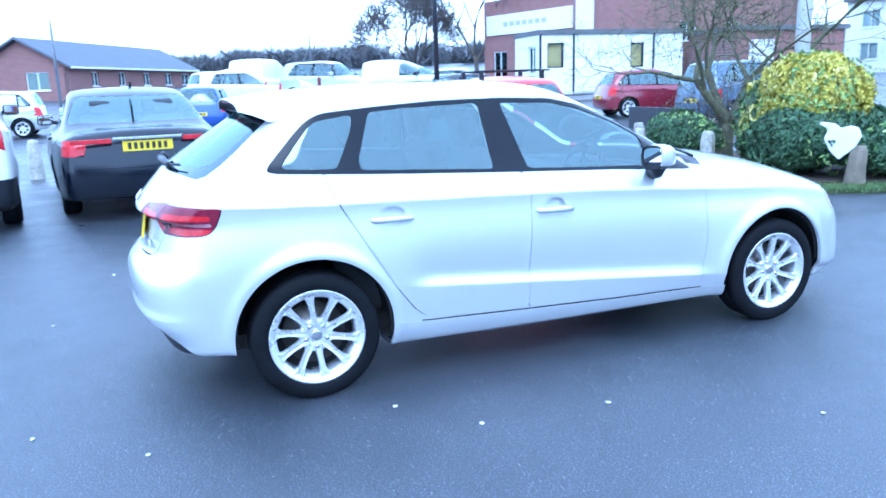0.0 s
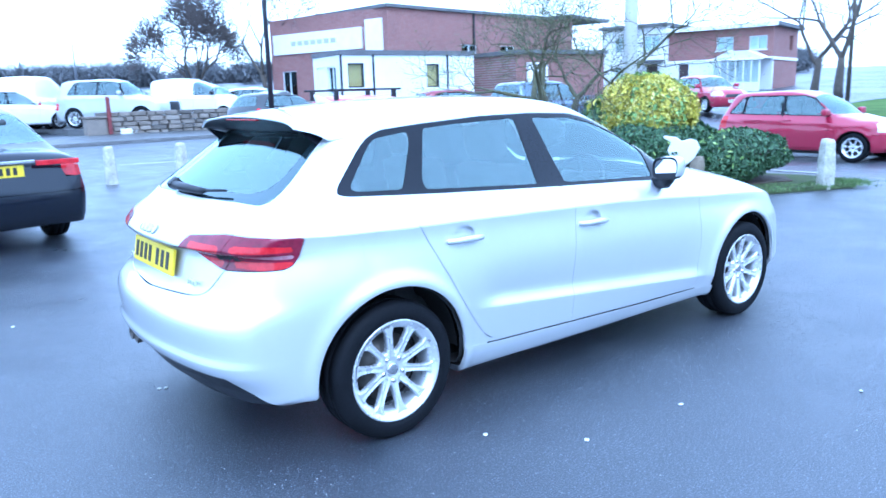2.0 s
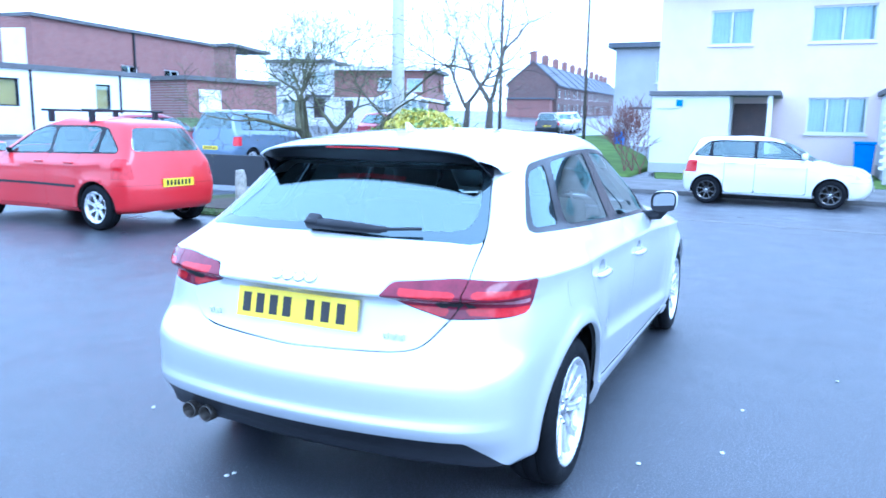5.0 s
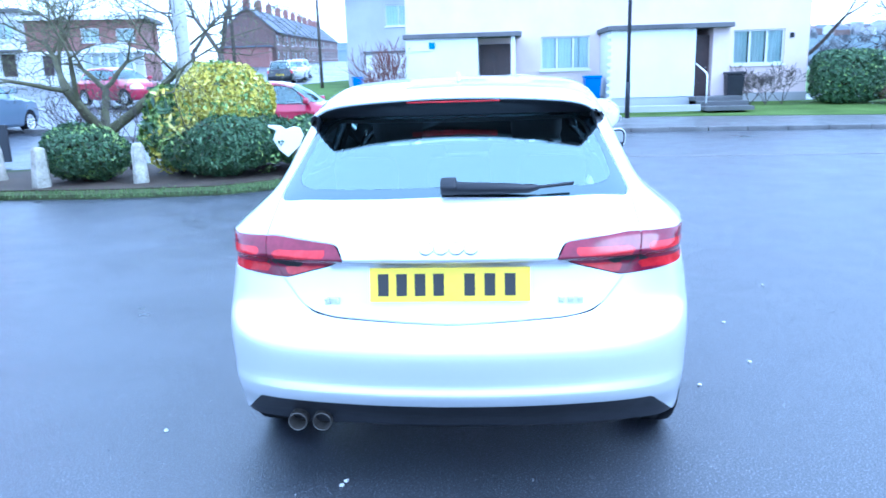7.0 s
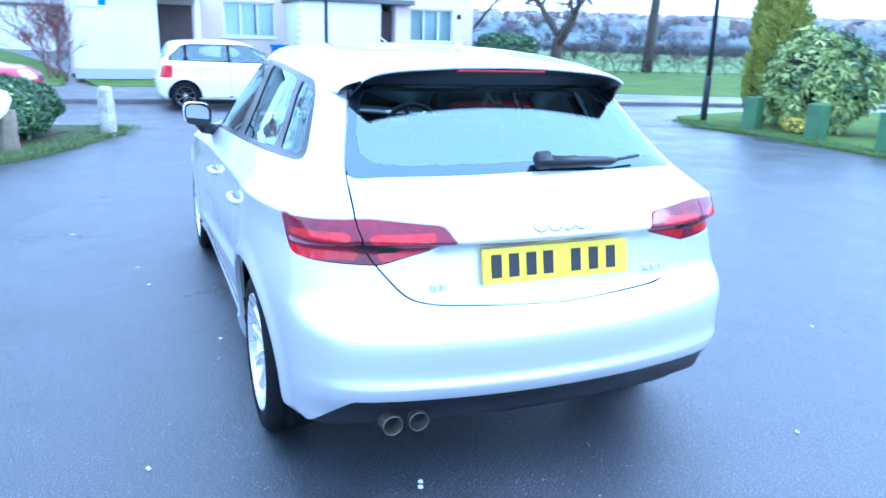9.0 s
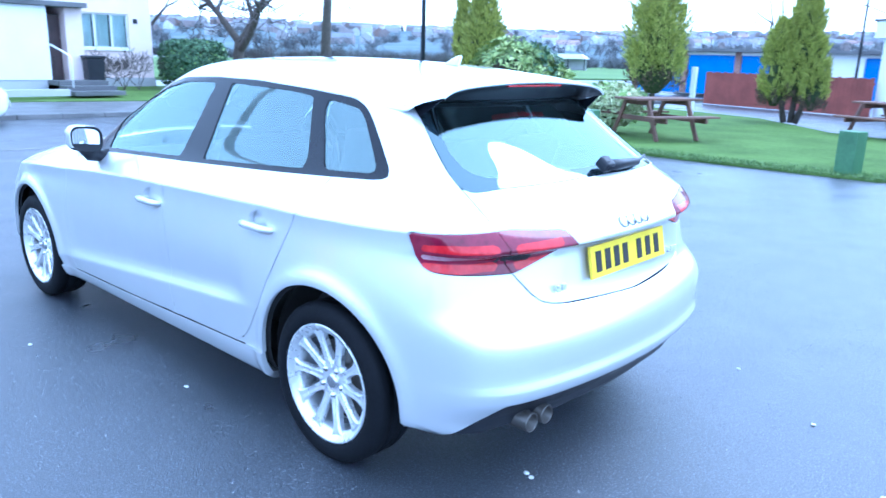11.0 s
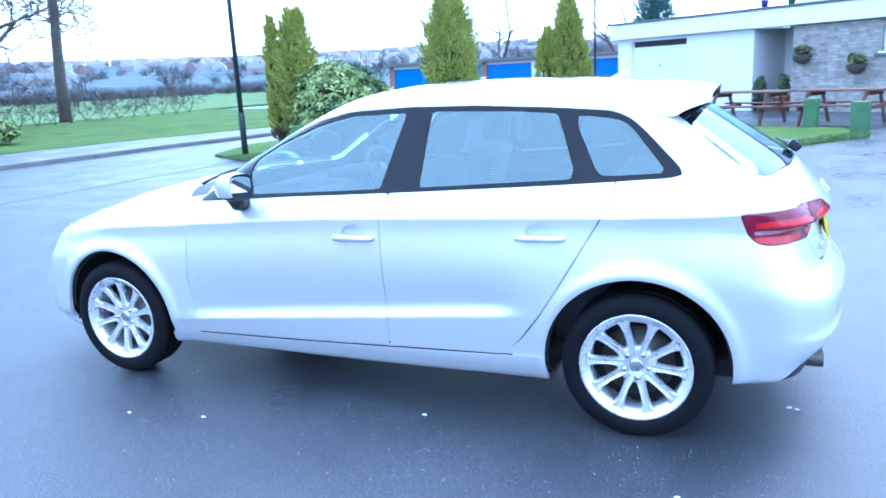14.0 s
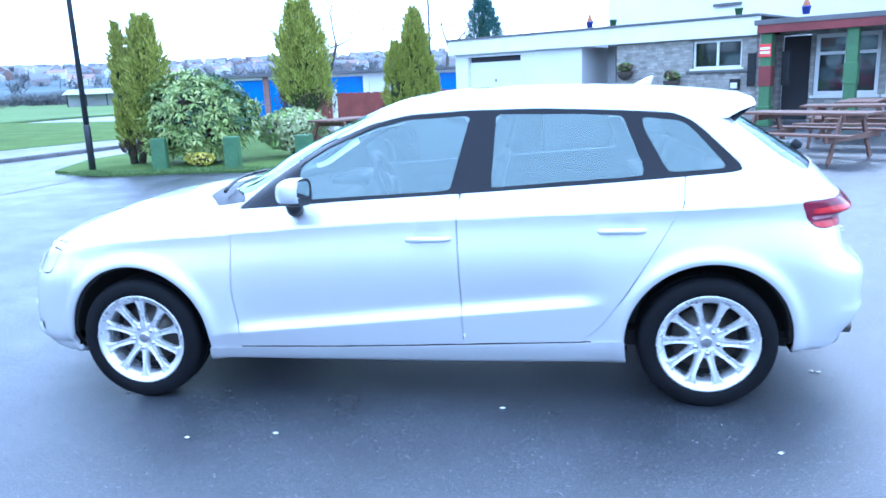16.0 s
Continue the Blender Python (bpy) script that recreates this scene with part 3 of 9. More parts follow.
    screen = sh.panel(seen_from_above([(2.33, -0.4), (2.33, 0.0), (2.27, 0.4), (2.13, 0.63), (1.62, 0.535), (1.45, 0.45), (1.42, 0.0), (1.42, -0.4)], 0.05, 0.9), 0.002)
    ob = sh.mesh("windscreen", screen, GLASS, hero, both, 0.002, 0.0, "windscreen glass")
    ob.visible_shadow = False
    cowl = sh.cut(seen_from_above([(2.47, -0.4), (2.47, 0.0), (2.42, 0.4), (2.26, 0.66), (2.10, 0.70), (2.13, 0.63), (2.27, 0.4), (2.33, 0), (2.33, -0.4)], 0, 0.85), 0)
    sh.mesh("scuttle_panel", cowl, BLACK_TRIM, hero, both, 0.012, 0.02, "black plastic scuttle")
    lamp_f = seen_from_side([(3.5, 0.6), (3.157, 0.606), (3.1, 0.616), (3.062, 0.69), (3.035, 0.727), (3.2, 0.722), (3.5, 0.70)], 0.012)
    head = sh.panel(lambda p: np.minimum(lamp_f(p), p[:, 1] - 0.38), 0.003)
    for s in both:
        sh.mesh("headlight", head, LAMP_CLEAR, hero, (s,), 0.0, 0.015, "clear headlight lens")
    bonnet = sh.panel(lambda p: np.where(p[:, 0] > 2.0, np.minimum(p[:, 2] - 0.012 - curve(p[:, 0], sk.crease) - 0.2 * np.clip(p[:, 0] - 3.0, 0, 1) * 0, 3.42 - p[:, 0] - 0.3 * p[:, 1] ** 2), -9), 0.0022)
    bonnet2 = Sheet(sk, sh.pts, bonnet)
    a_post = bonnet2.cut(lambda p: np.where(p[:, 0] < 2.5, np.minimum(p[:, 1] - 0.5, 2.2 - p[:, 0]), -9), 0)
    sh.pts = bonnet2.pts
    sh.mesh("bonnet", bonnet2.faces, SILVER, hero, both, 0, 0.012)
    sh.faces += a_post
    vent = sh.panel(seen_from_side([(3.2, 0.36), (3.3, 0.36), (3.3, 0.305), (3.21, 0.295), (3.19, 0.325)], 0.012), 0.0)
    for s in both:
        sh.mesh("fog_light_vent", vent, BLACK_TRIM, hero, (s,), 0.012, 0.0, "black plastic bumper vent")
    front_bumper = sh.panel(lambda p: np.where(p[:, 0] > 2.6, np.minimum(p[:, 0] - 2.99 + 0.12 * (p[:, 2] - 0.6), 0.75 - p[:, 2]), -9), 0.0015)
    sh.mesh("front_bumper", front_bumper, SILVER, hero, both, 0, 0.012)
    foot = lambda p: np.interp(p[:, 0], (0.4, 0.57, 1.07, 1.6, 2.1, 2.3), (0.31, 0.298, 0.282, 0.267, 0.262, 0.262))
    sills = sh.cut(lambda p: np.where((p[:, 0] > 0.33) & (p[:, 0] < 2.3), foot(p) - p[:, 2], -9), 0)
    # dark tube added above the sill to draw the shaded gap under the doors
    for s in both:
        xs = np.linspace(0.5, 2.13, 24)
        zs = np.interp(xs, (0.4, 0.57, 1.07, 1.6, 2.1, 2.3), (0.312, 0.301, 0.285, 0.27, 0.265, 0.265))
        ys = sk.side(xs, zs)
        bm = bmesh.new()
        add_tube(bm, [(float(x), s * (float(y) - 0.0005), float(z)) for x, y, z in zip(xs, ys, zs)], 0.003, 6)
        part("sill_gap_line", bm, RUBBER, hero, "thin dark tube standing in for the door gap")
    for s in both:
        sh.mesh("sill", sills, SILVER, hero, (s,), -0.012, 0.025)
    sh.cut(lambda p: np.where(p[:, 0] < 0.6, np.minimum(p[:, 2] - 1.262 - 0.25 * np.clip(p[:, 0] - 0.03, 0, 1), 0.25 - p[:, 0]), -9), -0.001)
    sh.mesh("body_shell", sh.faces, SILVER, hero, both, 0, 0.02)
    # dark inner shell behind the joints, open at the windows
    pts, faces = sk.sheet(40, 50, 20, 44, 0.35, 2.45)
    inn = Sheet(sk, pts, faces)
    for xw in (0.0, WB):
        inn.cut(wheel_hole(xw, 0.305, 0.345), 0)
    for poly in (glass_f, glass_r, glass_q):
        inn.cut(seen_from_side(poly), -0.006)
    inn.cut(seen_from_behind([(-0.6, 1.06), (0.57, 1.05), (0.48, 1.285), (-0.6, 1.285)]), 0)
    inn.cut(seen_from_above([(2.30, -0.4), (2.30, 0.0), (2.25, 0.38), (2.1, 0.6), (1.64, 0.51), (1.48, 0.43), (1.45, 0.0), (1.45, -0.4)], 0, 0.9), 0)
    lining = inn.cut(lambda p: p[:, 2] - 1.22, 0)
    inn.mesh("inner_shell", inn.faces, DARK_LINER, hero, both, 0.03, 0.0, "dark cabin lining")
    inn.mesh("headliner", lining, CABIN_LIGHT, hero, both, 0.03, 0.0, "pale cloth headliner")


def build_wheel(name="road_wheel", spokes=10, tyre_r=0.297, rim_r=0.217, rim_mat=None, spoke_w=0.0225, twist=0.05, sides=56):
    """A wheel about the y axis, its outer face towards +y."""
    wheel = empty(name)
    rim_mat = rim_mat or ALLOY
    t = tyre_r
    part("tyre", lathe([(rim_r - 0.004, 0.082), (rim_r + 0.012, 0.094), (t - 0.05, 0.097), (t - 0.026, 0.094), (t - 0.012, 0.086), (t - 0.003, 0.076), (t, 0.06), (t, 0.034), (t - 0.007, 0.032), (t - 0.007, 0.027), (t, 0.025),
                        (t, -0.025), (t - 0.007, -0.027), (t - 0.007, -0.032), (t, -0.034), (t, -0.06), (t - 0.012, -0.09), (t - 0.05, -0.104), (rim_r, -0.09)], sides), RUBBER, wheel, smooth=True)
    k_ = rim_r / 0.217
    rim = part("rim", lathe([(rim_r - 0.004, 0.078), (rim_r + 0.004, 0.09), (rim_r, 0.093), (rim_r - 0.006, 0.091), (rim_r - 0.011, 0.084), (rim_r - 0.031, 0.07), (rim_r - 0.036, 0.062), (rim_r - 0.036, 0.03), (rim_r - 0.028, -0.06), (rim_r - 0.005, -0.085)], sides), rim_mat, wheel, smooth=True)
    for k in range(spokes):
        bm = bmesh.new()
        rows = []
        for r, half, y, dy in ((0.05, 0.019, 0.058, 0.03), (0.075, 0.0175, 0.061, 0.03), (0.105, 0.0138, 0.066, 0.03), (0.14, 0.0145, 0.071, 0.028), (0.165, 0.017, 0.075, 0.026), (0.18, 0.023, 0.077, 0.024), (0.192, 0.036, 0.078, 0.022)):
            r, half = r * k_, half * spoke_w / 0.0225
            a = twist * (r / rim_r - 0.3)
            ring = []
            for u, v in ((-1, -1), (-1, -0.3), (-0.72, 0), (0, -0.1), (0.72, 0), (1, -0.3), (1, -1)):
                x, z = u * half, r
                ring.append(bm.verts.new((x * math.cos(a) + z * math.sin(a), y + v * dy, -x * math.sin(a) + z * math.cos(a))))
            rows.append(ring)
        for r0, r1 in zip(rows, rows[1:]):
            for q in range(6):
                bm.faces.new((r0[q], r0[q + 1], r1[q + 1], r1[q]))
        bmesh.ops.recalc_face_normals(bm, faces=bm.faces)
        bmesh.ops.rotate(bm, verts=bm.verts, cent=(0, 0, 0), matrix=Matrix.Rotation(2 * math.pi * k / spokes, 3, "Y"))
        part("spoke", bm, rim_mat, rim)
    part("hub", lathe([(0.0, 0.049), (0.034, 0.049), (0.04, 0.052), (0.066, 0.056), (0.076, 0.054), (0.08, 0.03)], 32), rim_mat, wheel, smooth=True)
    part("centre_cap", lathe([(0.0, 0.061), (0.02, 0.0615), (0.026, 0.059), (0.029, 0.048)], 24), STEEL, wheel, "grey wheel centre cap", True)
    for k in range(5):
        a = 2 * math.pi * (k + 0.39) / 5
        bm = lathe([(0.0, 0.004), (0.0065, 0.004), (0.0075, 0.0), (0.012, -0.002), (0.0125, -0.012)], 12)
        bmesh.ops.translate(bm, verts=bm.verts, vec=(0.052 * k_ * math.sin(a), 0.06, 0.052 * k_ * math.cos(a)))
        part("wheel_bolt", bm, STEEL, rim)
    part("brake_disc", lathe([(0.0, 0.02), (0.07, 0.022), (0.075, 0.0), (0.145, 0.0), (0.145, -0.02), (0.0, -0.02)], 36), DISC, wheel)
    part("wheel_back", lathe([(0.0, -0.035), (rim_r - 0.024, -0.035)], 28), DARK_LINER, wheel)
    return wheel


def seat(parent, x, y, wide=0.5, back=0.62, tilt=14):
    """A car seat: cushion, backrest and headrest."""
    part("seat_cushion", box_bm((x - 0.25, y - wide / 2, 0.3), (x + 0.27, y + wide / 2, 0.52), 0.05), CABIN_CLOTH, parent, smooth=True)
    turn = Matrix.Translation((x - 0.2, y, 0.46)) @ Matrix.Rotation(radians(-tilt), 4, "Y")
    part("seat_back", box_bm((-0.07, -wide / 2, 0), (0.06, wide / 2, back), 0.05, turn), CABIN_CLOTH, parent, smooth=True)
    return turn


def headrest(parent, turn, y, z):
    part("headrest", box_bm((-0.06, y - 0.13, z), (0.04, y + 0.13, z + 0.19), 0.045, turn), CABIN_CLOTH, parent, smooth=True)
    for dy in (-0.06, 0.06):
        bm = bmesh.new()
        add_tube(bm, [turn @ Vector((-0.01, y + dy, z - 0.08)), turn @ Vector((-0.01, y + dy, z + 0.03))], 0.007, 6)
        part("headrest_post", bm, STEEL, parent)


def car_cabin(parent, front_x=1.32, rear_x=0.45, wheel_y=-0.36):
    for y in (-0.36, 0.36):
        headrest(parent, seat(parent, front_x, y), 0, 0.65)
    turn = seat(parent, rear_x, 0, 1.24, 0.52, 20)
    for y in (-0.38, 0.0, 0.38):
        headrest(parent, turn, y, 0.50)
    bm = box_bm((1.72, -0.68, 0.55), (2.2, 0.68, 0.90), 0.06)
    part("dashboard", bm, BLACK_TRIM, parent, smooth=True)
    part("instrument_hood", box_bm((1.72, wheel_y - 0.2, 0.86), (1.95, wheel_y + 0.2, 0.945), 0.04), BLACK_TRIM, parent, smooth=True)
    bm = bmesh.new()
    m = Matrix.Translation((1.64, wheel_y, 0.88)) @ Matrix.Rotation(radians(-68), 4, "Y")
    ring = [m @ Vector((0.185 * math.cos(a), 0.185 * math.sin(a), 0)) for a in np.linspace(0, 2 * math.pi, 33)]
    add_tube(bm, ring, 0.016, 8, False)
    for a in (0.2, math.pi - 0.2, 1.5 * math.pi):
        add_tube(bm, [m @ Vector((0.04 * math.cos(a), 0.04 * math.sin(a), -0.02)), m @ Vector((0.18 * math.cos(a), 0.18 * math.sin(a), 0))], 0.013, 6)
    bmesh.ops.create_uvsphere(bm, u_segments=12, v_segments=8, radius=0.065, matrix=m @ Matrix.Diagonal((1, 1, 0.4, 1)))
    part("steering_wheel", bm, BLACK_TRIM, parent, "black leather steering wheel", True)
    part("cabin_floor", box_bm((-0.5, -0.7, 0.24), (2.2, 0.7, 0.31)), DARK_LINER, parent)
    part("parcel_shelf", box_bm((-0.42, -0.55, 0.93), (0.22, 0.55, 0.955), 0.01), CABIN_CLOTH, parent)


def hero_details():
    sk = hero_skin
    proto = build_wheel()
    for x, y, z in ((0.0, 0.757, 0.297), (WB, 0.766, 0.297), (0.0, -0.757, 0.297), (WB, -0.766, 0.297)):
        m = Matrix.Translation((x, y, z)) @ Matrix.Rotation(0 if y > 0 else math.pi, 4, "Z") @ Matrix.Rotation({(0.0, True): 0.24, (WB, True): -0.07, (0.0, False): 0.1, (WB, False): -0.05}[(x, y > 0)], 4, "Y")
        if x == 0 and y > 0:
            w = proto
            w.matrix_basis = m
        else:
            w = copy_thing(proto, m)
        w.parent = hero
        bm = lathe([(0.0, 0.0), (0.372, 0.0), (0.372, 0.265)], 40)
        bmesh.ops.delete(bm, geom=[v for v in bm.verts if v.co.z < 0.0], context="VERTS")
        bmesh.ops.transform(bm, matrix=Matrix.Translation((x, 0.52 if y > 0 else -0.52, 0.305)) @ Matrix.Diagonal((1, 1 if y > 0 else -1, 1, 1)), verts=bm.verts)
        part("wheel_arch_liner", bm, DARK_LINER, hero)
    part("underbody", box_bm((-0.5, -0.62, 0.24), (3.1, 0.62, 0.28), 0.02), DARK_LINER, hero)
    car_cabin(hero)
    # roof spoiler: the roof carried on to a thin lip, with a black underside
    across = np.linspace(-1, 1, 49)
    a, u = np.meshgrid(across, np.linspace(0, 1, 18))
    y = 0.5 * np.abs(a)

    def meet(eye, way, far):
        lo, hi = np.zeros(eye.shape[:2]), np.full(eye.shape[:2], far)
        for _ in range(22):
            mid = (lo + hi) / 2
            out = roof_skin(eye + mid[..., None] * way) > 0
            lo, hi = np.where(out, lo, mid), np.where(out, mid, hi)
        return eye + lo[..., None] * way

    for _ in range(6):
        x = 0.25 + u * (-0.497 + 0.06 * y * y)
        low = 1.262 + 0.3 * np.clip(-0.1 - x, 0, 1) + 0.25 * np.clip(x - 0.03, 0, 1)
        edge = meet(np.stack([x, 0 * x, low], -1), np.array((0.0, 1.0, 0.0)), 0.8)[..., 1]
        y = np.sin(np.abs(a) * math.pi / 2) * edge * 0.9998
        q = meet(np.stack([x, y, low], -1), np.array((0.0, 0.0, 1.0)), 0.3)
    # its lower edges lie on the body as far back as the rear window
    w = np.clip((np.abs(a) - 0.55) / 0.45, 0, 1) ** 2 * np.clip((q[..., 0] + 0.15) / 0.05, 0, 1)
    q += (sk.settle(q) - q) * w[..., None]
    q[..., 1] *= np.sign(a)
    rows = [[Vector(p) for p in row] for row in q]
    lip = [Vector((p.x + 0.004, p.y * 0.995, p.z - 0.009)) for p in rows[-1]]
    bm = bmesh.new()
    top = [[bm.verts.new(p) for p in row] for row in rows] + [[bm.verts.new(p + Vector((-0.002, 0, -0.004))) for p in rows[-1]], [bm.verts.new(p) for p in lip]]
    for g0, g1 in zip(top, top[1:]):
        for k in range(48):
            bm.faces.new((g0[k], g0[k + 1], g1[k + 1], g1[k])).smooth = True
    bmesh.ops.recalc_face_normals(bm, faces=bm.faces)
    spoiler = part("roof_spoiler", bm, SILVER, hero, "silver roof spoiler lip", True)
    bm = bmesh.new()
    under = []
    for u in np.linspace(0, 1, 6):
        row = []
        for a, p in zip(across, lip):
            root = Vector((float(sk.rear(np.array(abs(p.y)), np.array(1.284))) + 0.02, p.y * (1.0 + 0.1 * abs(a)), 1.286 - 0.016 * abs(a) ** 3))
            q = p.lerp(root, float(u))
            q.z += 0.012 * math.sin(math.pi * u) * (1 - a * a)
            row.append(bm.verts.new(q))
        under.append(row)
    for g0, g1 in zip(under, under[1:]):
        for k in range(48):
            bm.faces.new((g0[k], g0[k + 1], g1[k + 1], g1[k]))
    part("spoiler_underside", bm, BLACK_TRIM, spoiler, "black underside", True)
    part("brake_light", box_bm((-0.238, -0.17, 1.334), (-0.21, 0.17, 1.341), 0.002), LAMP_RED, spoiler)
    # black blades from the spoiler's ends down beside the rear window
    for s in (1, -1):
        end = lip[-1]
        outer = [Vector((-0.098, 0.521, 1.2635)), Vector((-0.140, 0.535, 1.233)), Vector((end.x + 0.012, end.y, end.z))]
        bm = bmesh.new()
        face = [bm.verts.new((p.x, s * p.y, p.z)) for p in outer]
        back = [bm.verts.new((p.x + 0.002, s * (p.y - 0.008), p.z - 0.001)) for p in outer]
        bm.faces.new(face)
        bm.faces.new(back[::-1])
        for k in range(3):
            bm.faces.new((face[k], face[(k + 1) % 3], back[(k + 1) % 3], back[k]))
        bmesh.ops.recalc_face_normals(bm, faces=bm.faces)
        part("spoiler_blade", bm, WINDOW_TRIM, hero, "gloss black blade beside the rear window")
    # rear wiper
    wiper = empty("rear_wiper")
    wiper.parent = hero
    part("wiper_cover", box_bm((-0.03, -0.025, -0.012), (0.02, 0.03, 0.03), 0.01, Matrix.Translation((-0.555, 0.0, 1.072)) @ Matrix.Rotation(radians(-38), 4, "Y")), BLACK_TRIM, wiper, smooth=True)
    bm = bmesh.new()
    add_tube(bm, [(-0.572, 0.02, 1.072), (-0.566, -0.1, 1.068), (-0.548, -0.26, 1.062), (-0.537, -0.29, 1.064)], [0.021, 0.02, 0.015, 0.009], 10)
    part("wiper_arm", bm, BLACK_TRIM, wiper, smooth=True)
    bm = bmesh.new()
    add_tube(bm, [(-0.556, -0.1, 1.058), (-0.537, -0.29, 1.064), (-0.50, -0.41, 1.07)], 0.006, 6)
    part("wiper_blade", bm, BLACK_TRIM, wiper)
    # number plate: plain bars for its characters
    plate = empty("rear_number_plate")
    plate.parent = hero
    tilt = Matrix.Translation((-0.689, 0, 0.776)) @ Matrix.Rotation(radians(11), 4, "Y")
    part("plate_backing", box_bm((-0.004, -0.26, -0.0555), (0.008, 0.26, 0.0555), 0.0015, tilt), PLATE_YELLOW, plate)
    for y0 in (0.215, 0.155, 0.095, 0.035, -0.065, -0.13, -0.195):
        part("plate_bar", box_bm((-0.006, y0 - 0.0175, -0.036), (-0.003, y0 + 0.0175, 0.036), 0.0005, tilt), PLATE_INK, plate)
    # plain badge shapes on the tailgate
    for y in (-0.072, -0.024, 0.024, 0.072):
        bm = lathe([(0.0, 0.004), (0.02, 0.004), (0.0235, 0.0)], 24, "x")
        bmesh.ops.transform(bm, matrix=Matrix.Translation((-0.699 + 0.23 * y * y, y, 0.898)) @ Matrix.Rotation(radians(39), 4, "Y") @ Matrix.Diagonal((-1, 1, 1, 1)), verts=bm.verts)
        part("tailgate_badge", bm, STEEL, hero, "chrome badge shape", True)
    for y, n_bars in ((0.40, 2), (-0.40, 3)):
        for k in range(n_bars):
            part("model_badge", box_bm((-0.672, y + 0.03 * k - 0.03, 0.705), (-0.66, y + 0.03 * k - 0.012, 0.727), 0.003), ALLOY, hero)
    # twin tailpipes
    for y in (0.537, 0.452):
        bm = lathe([(0.0, -0.58), (0.027, -0.58), (0.0285, -0.682), (0.031, -0.685), (0.0335, -0.681), (0.0335, -0.48)], 24, "x")
        bmesh.ops.translate(bm, verts=bm.verts, vec=(0, y, 0.288))
        part("tailpipe", bm, DISC, hero, "bright steel tailpipe", True)
    # door mirrors: a silver shell round a black frame, on a black foot
    def ring(bm, x, y, z, hw, hh, s, lean=0.0, power=0.62, n=28):
        out = []
        for a in np.linspace(0, 2 * math.pi, n + 1)[:-1]:
            c, d = math.cos(a), math.sin(a)
            cy, cz = math.copysign(abs(c) ** power, c) * hw, math.copysign(abs(d) ** power, d) * hh
            out.append(bm.verts.new((x + 0.16 * cy - lean * cz, s * (y + cy), z + cz + 0.08 * cy)))
        return out

    def loft(bm, rings, rear=True):
        n = len(rings[0])
        for g0, g1 in zip(rings, rings[1:]):
            for k in range(n):
                bm.faces.new((g0[k], g0[(k + 1) % n], g1[(k + 1) % n], g1[k]))
        bm.faces.new(rings[-1])
        if rear:
            bm.faces.new(rings[0])
        bmesh.ops.recalc_face_normals(bm, faces=bm.faces)
        return bm

    for s in (1, -1):
        mirror = empty("door_mirror")
        mirror.parent = hero
        bm = bmesh.new()
        loft(bm, [ring(bm, x, y, z, hw, hh, s) for x, y, z, hw, hh in ((1.762, 0.884, 1.003, 0.068, 0.056), (1.748, 0.884, 1.003, 0.07, 0.059), (1.752, 0.884, 1.003, 0.074, 0.062), (1.79, 0.884, 1.003, 0.075, 0.064), (1.82, 0.882, 1.002, 0.071, 0.06), (1.85, 0.876, 0.998, 0.06, 0.049), (1.868, 0.868, 0.992, 0.04, 0.033), (1.876, 0.862, 0.988, 0.015, 0.012))], False)
        for f in bm.faces:
            f.smooth = True
            f.material_index = 1 if f.calc_center_median().z < 0.962 or f.calc_center_median().x < 1.752 else 0
        part("mirror_cap", bm, [SILVER, BLACK_TRIM], mirror, "silver mirror cap over a black lower shell")
        bm = bmesh.new()
        loft(bm, [ring(bm, x, 0.884, 1.003, hw, hh, s) for x, hw, hh in ((1.757, 0.068, 0.057), (1.77, 0.069, 0.057))])
        part("mirror_frame", bm, BLACK_TRIM, mirror, "black mirror frame")
        bm = bmesh.new()
        loft(bm, [ring(bm, x, 0.884, 1.003, hw, hh, s, 0.1) for x, hw, hh in ((1.7545, 0.06, 0.048), (1.7565, 0.061, 0.049))])
        part("mirror_glass", bm, MIRROR, mirror, "mirror glass")
        bm = bmesh.new()
        add_tube(bm, [(1.83, s * 0.73, 0.905), (1.822, s * 0.79, 0.908), (1.812, s * 0.845, 0.92), (1.81, s * 0.862, 0.955)], [0.03, 0.032, 0.036, 0.044], 12)
        part("mirror_foot", bm, BLACK_TRIM, mirror, smooth=True)
    # roof aerial
    bm = prism([(0.25, 1.40), (0.16, 1.40), (0.145, 1.44), (0.155, 1.443), (0.19, 1.43)], -0.009, 0.009, "y", 0.006)
    part("roof_aerial", bm, SILVER, hero, "silver shark fin aerial", True)
    # front wiper arms
    for y0, y1 in ((0.5, -0.05), (-0.02, -0.55)):
        bm = bmesh.new()
        pts = [(2.36 - 0.28 * y * y, y, float(sk.top(np.array(2.36 - 0.28 * y * y), np.array(abs(y)))) + 0.02) for y in np.linspace(y0, y1, 7)]
        add_tube(bm, pts, 0.009, 6)
        part("front_wiper", bm, BLACK_TRIM, hero)


build_hero()
hero_details()

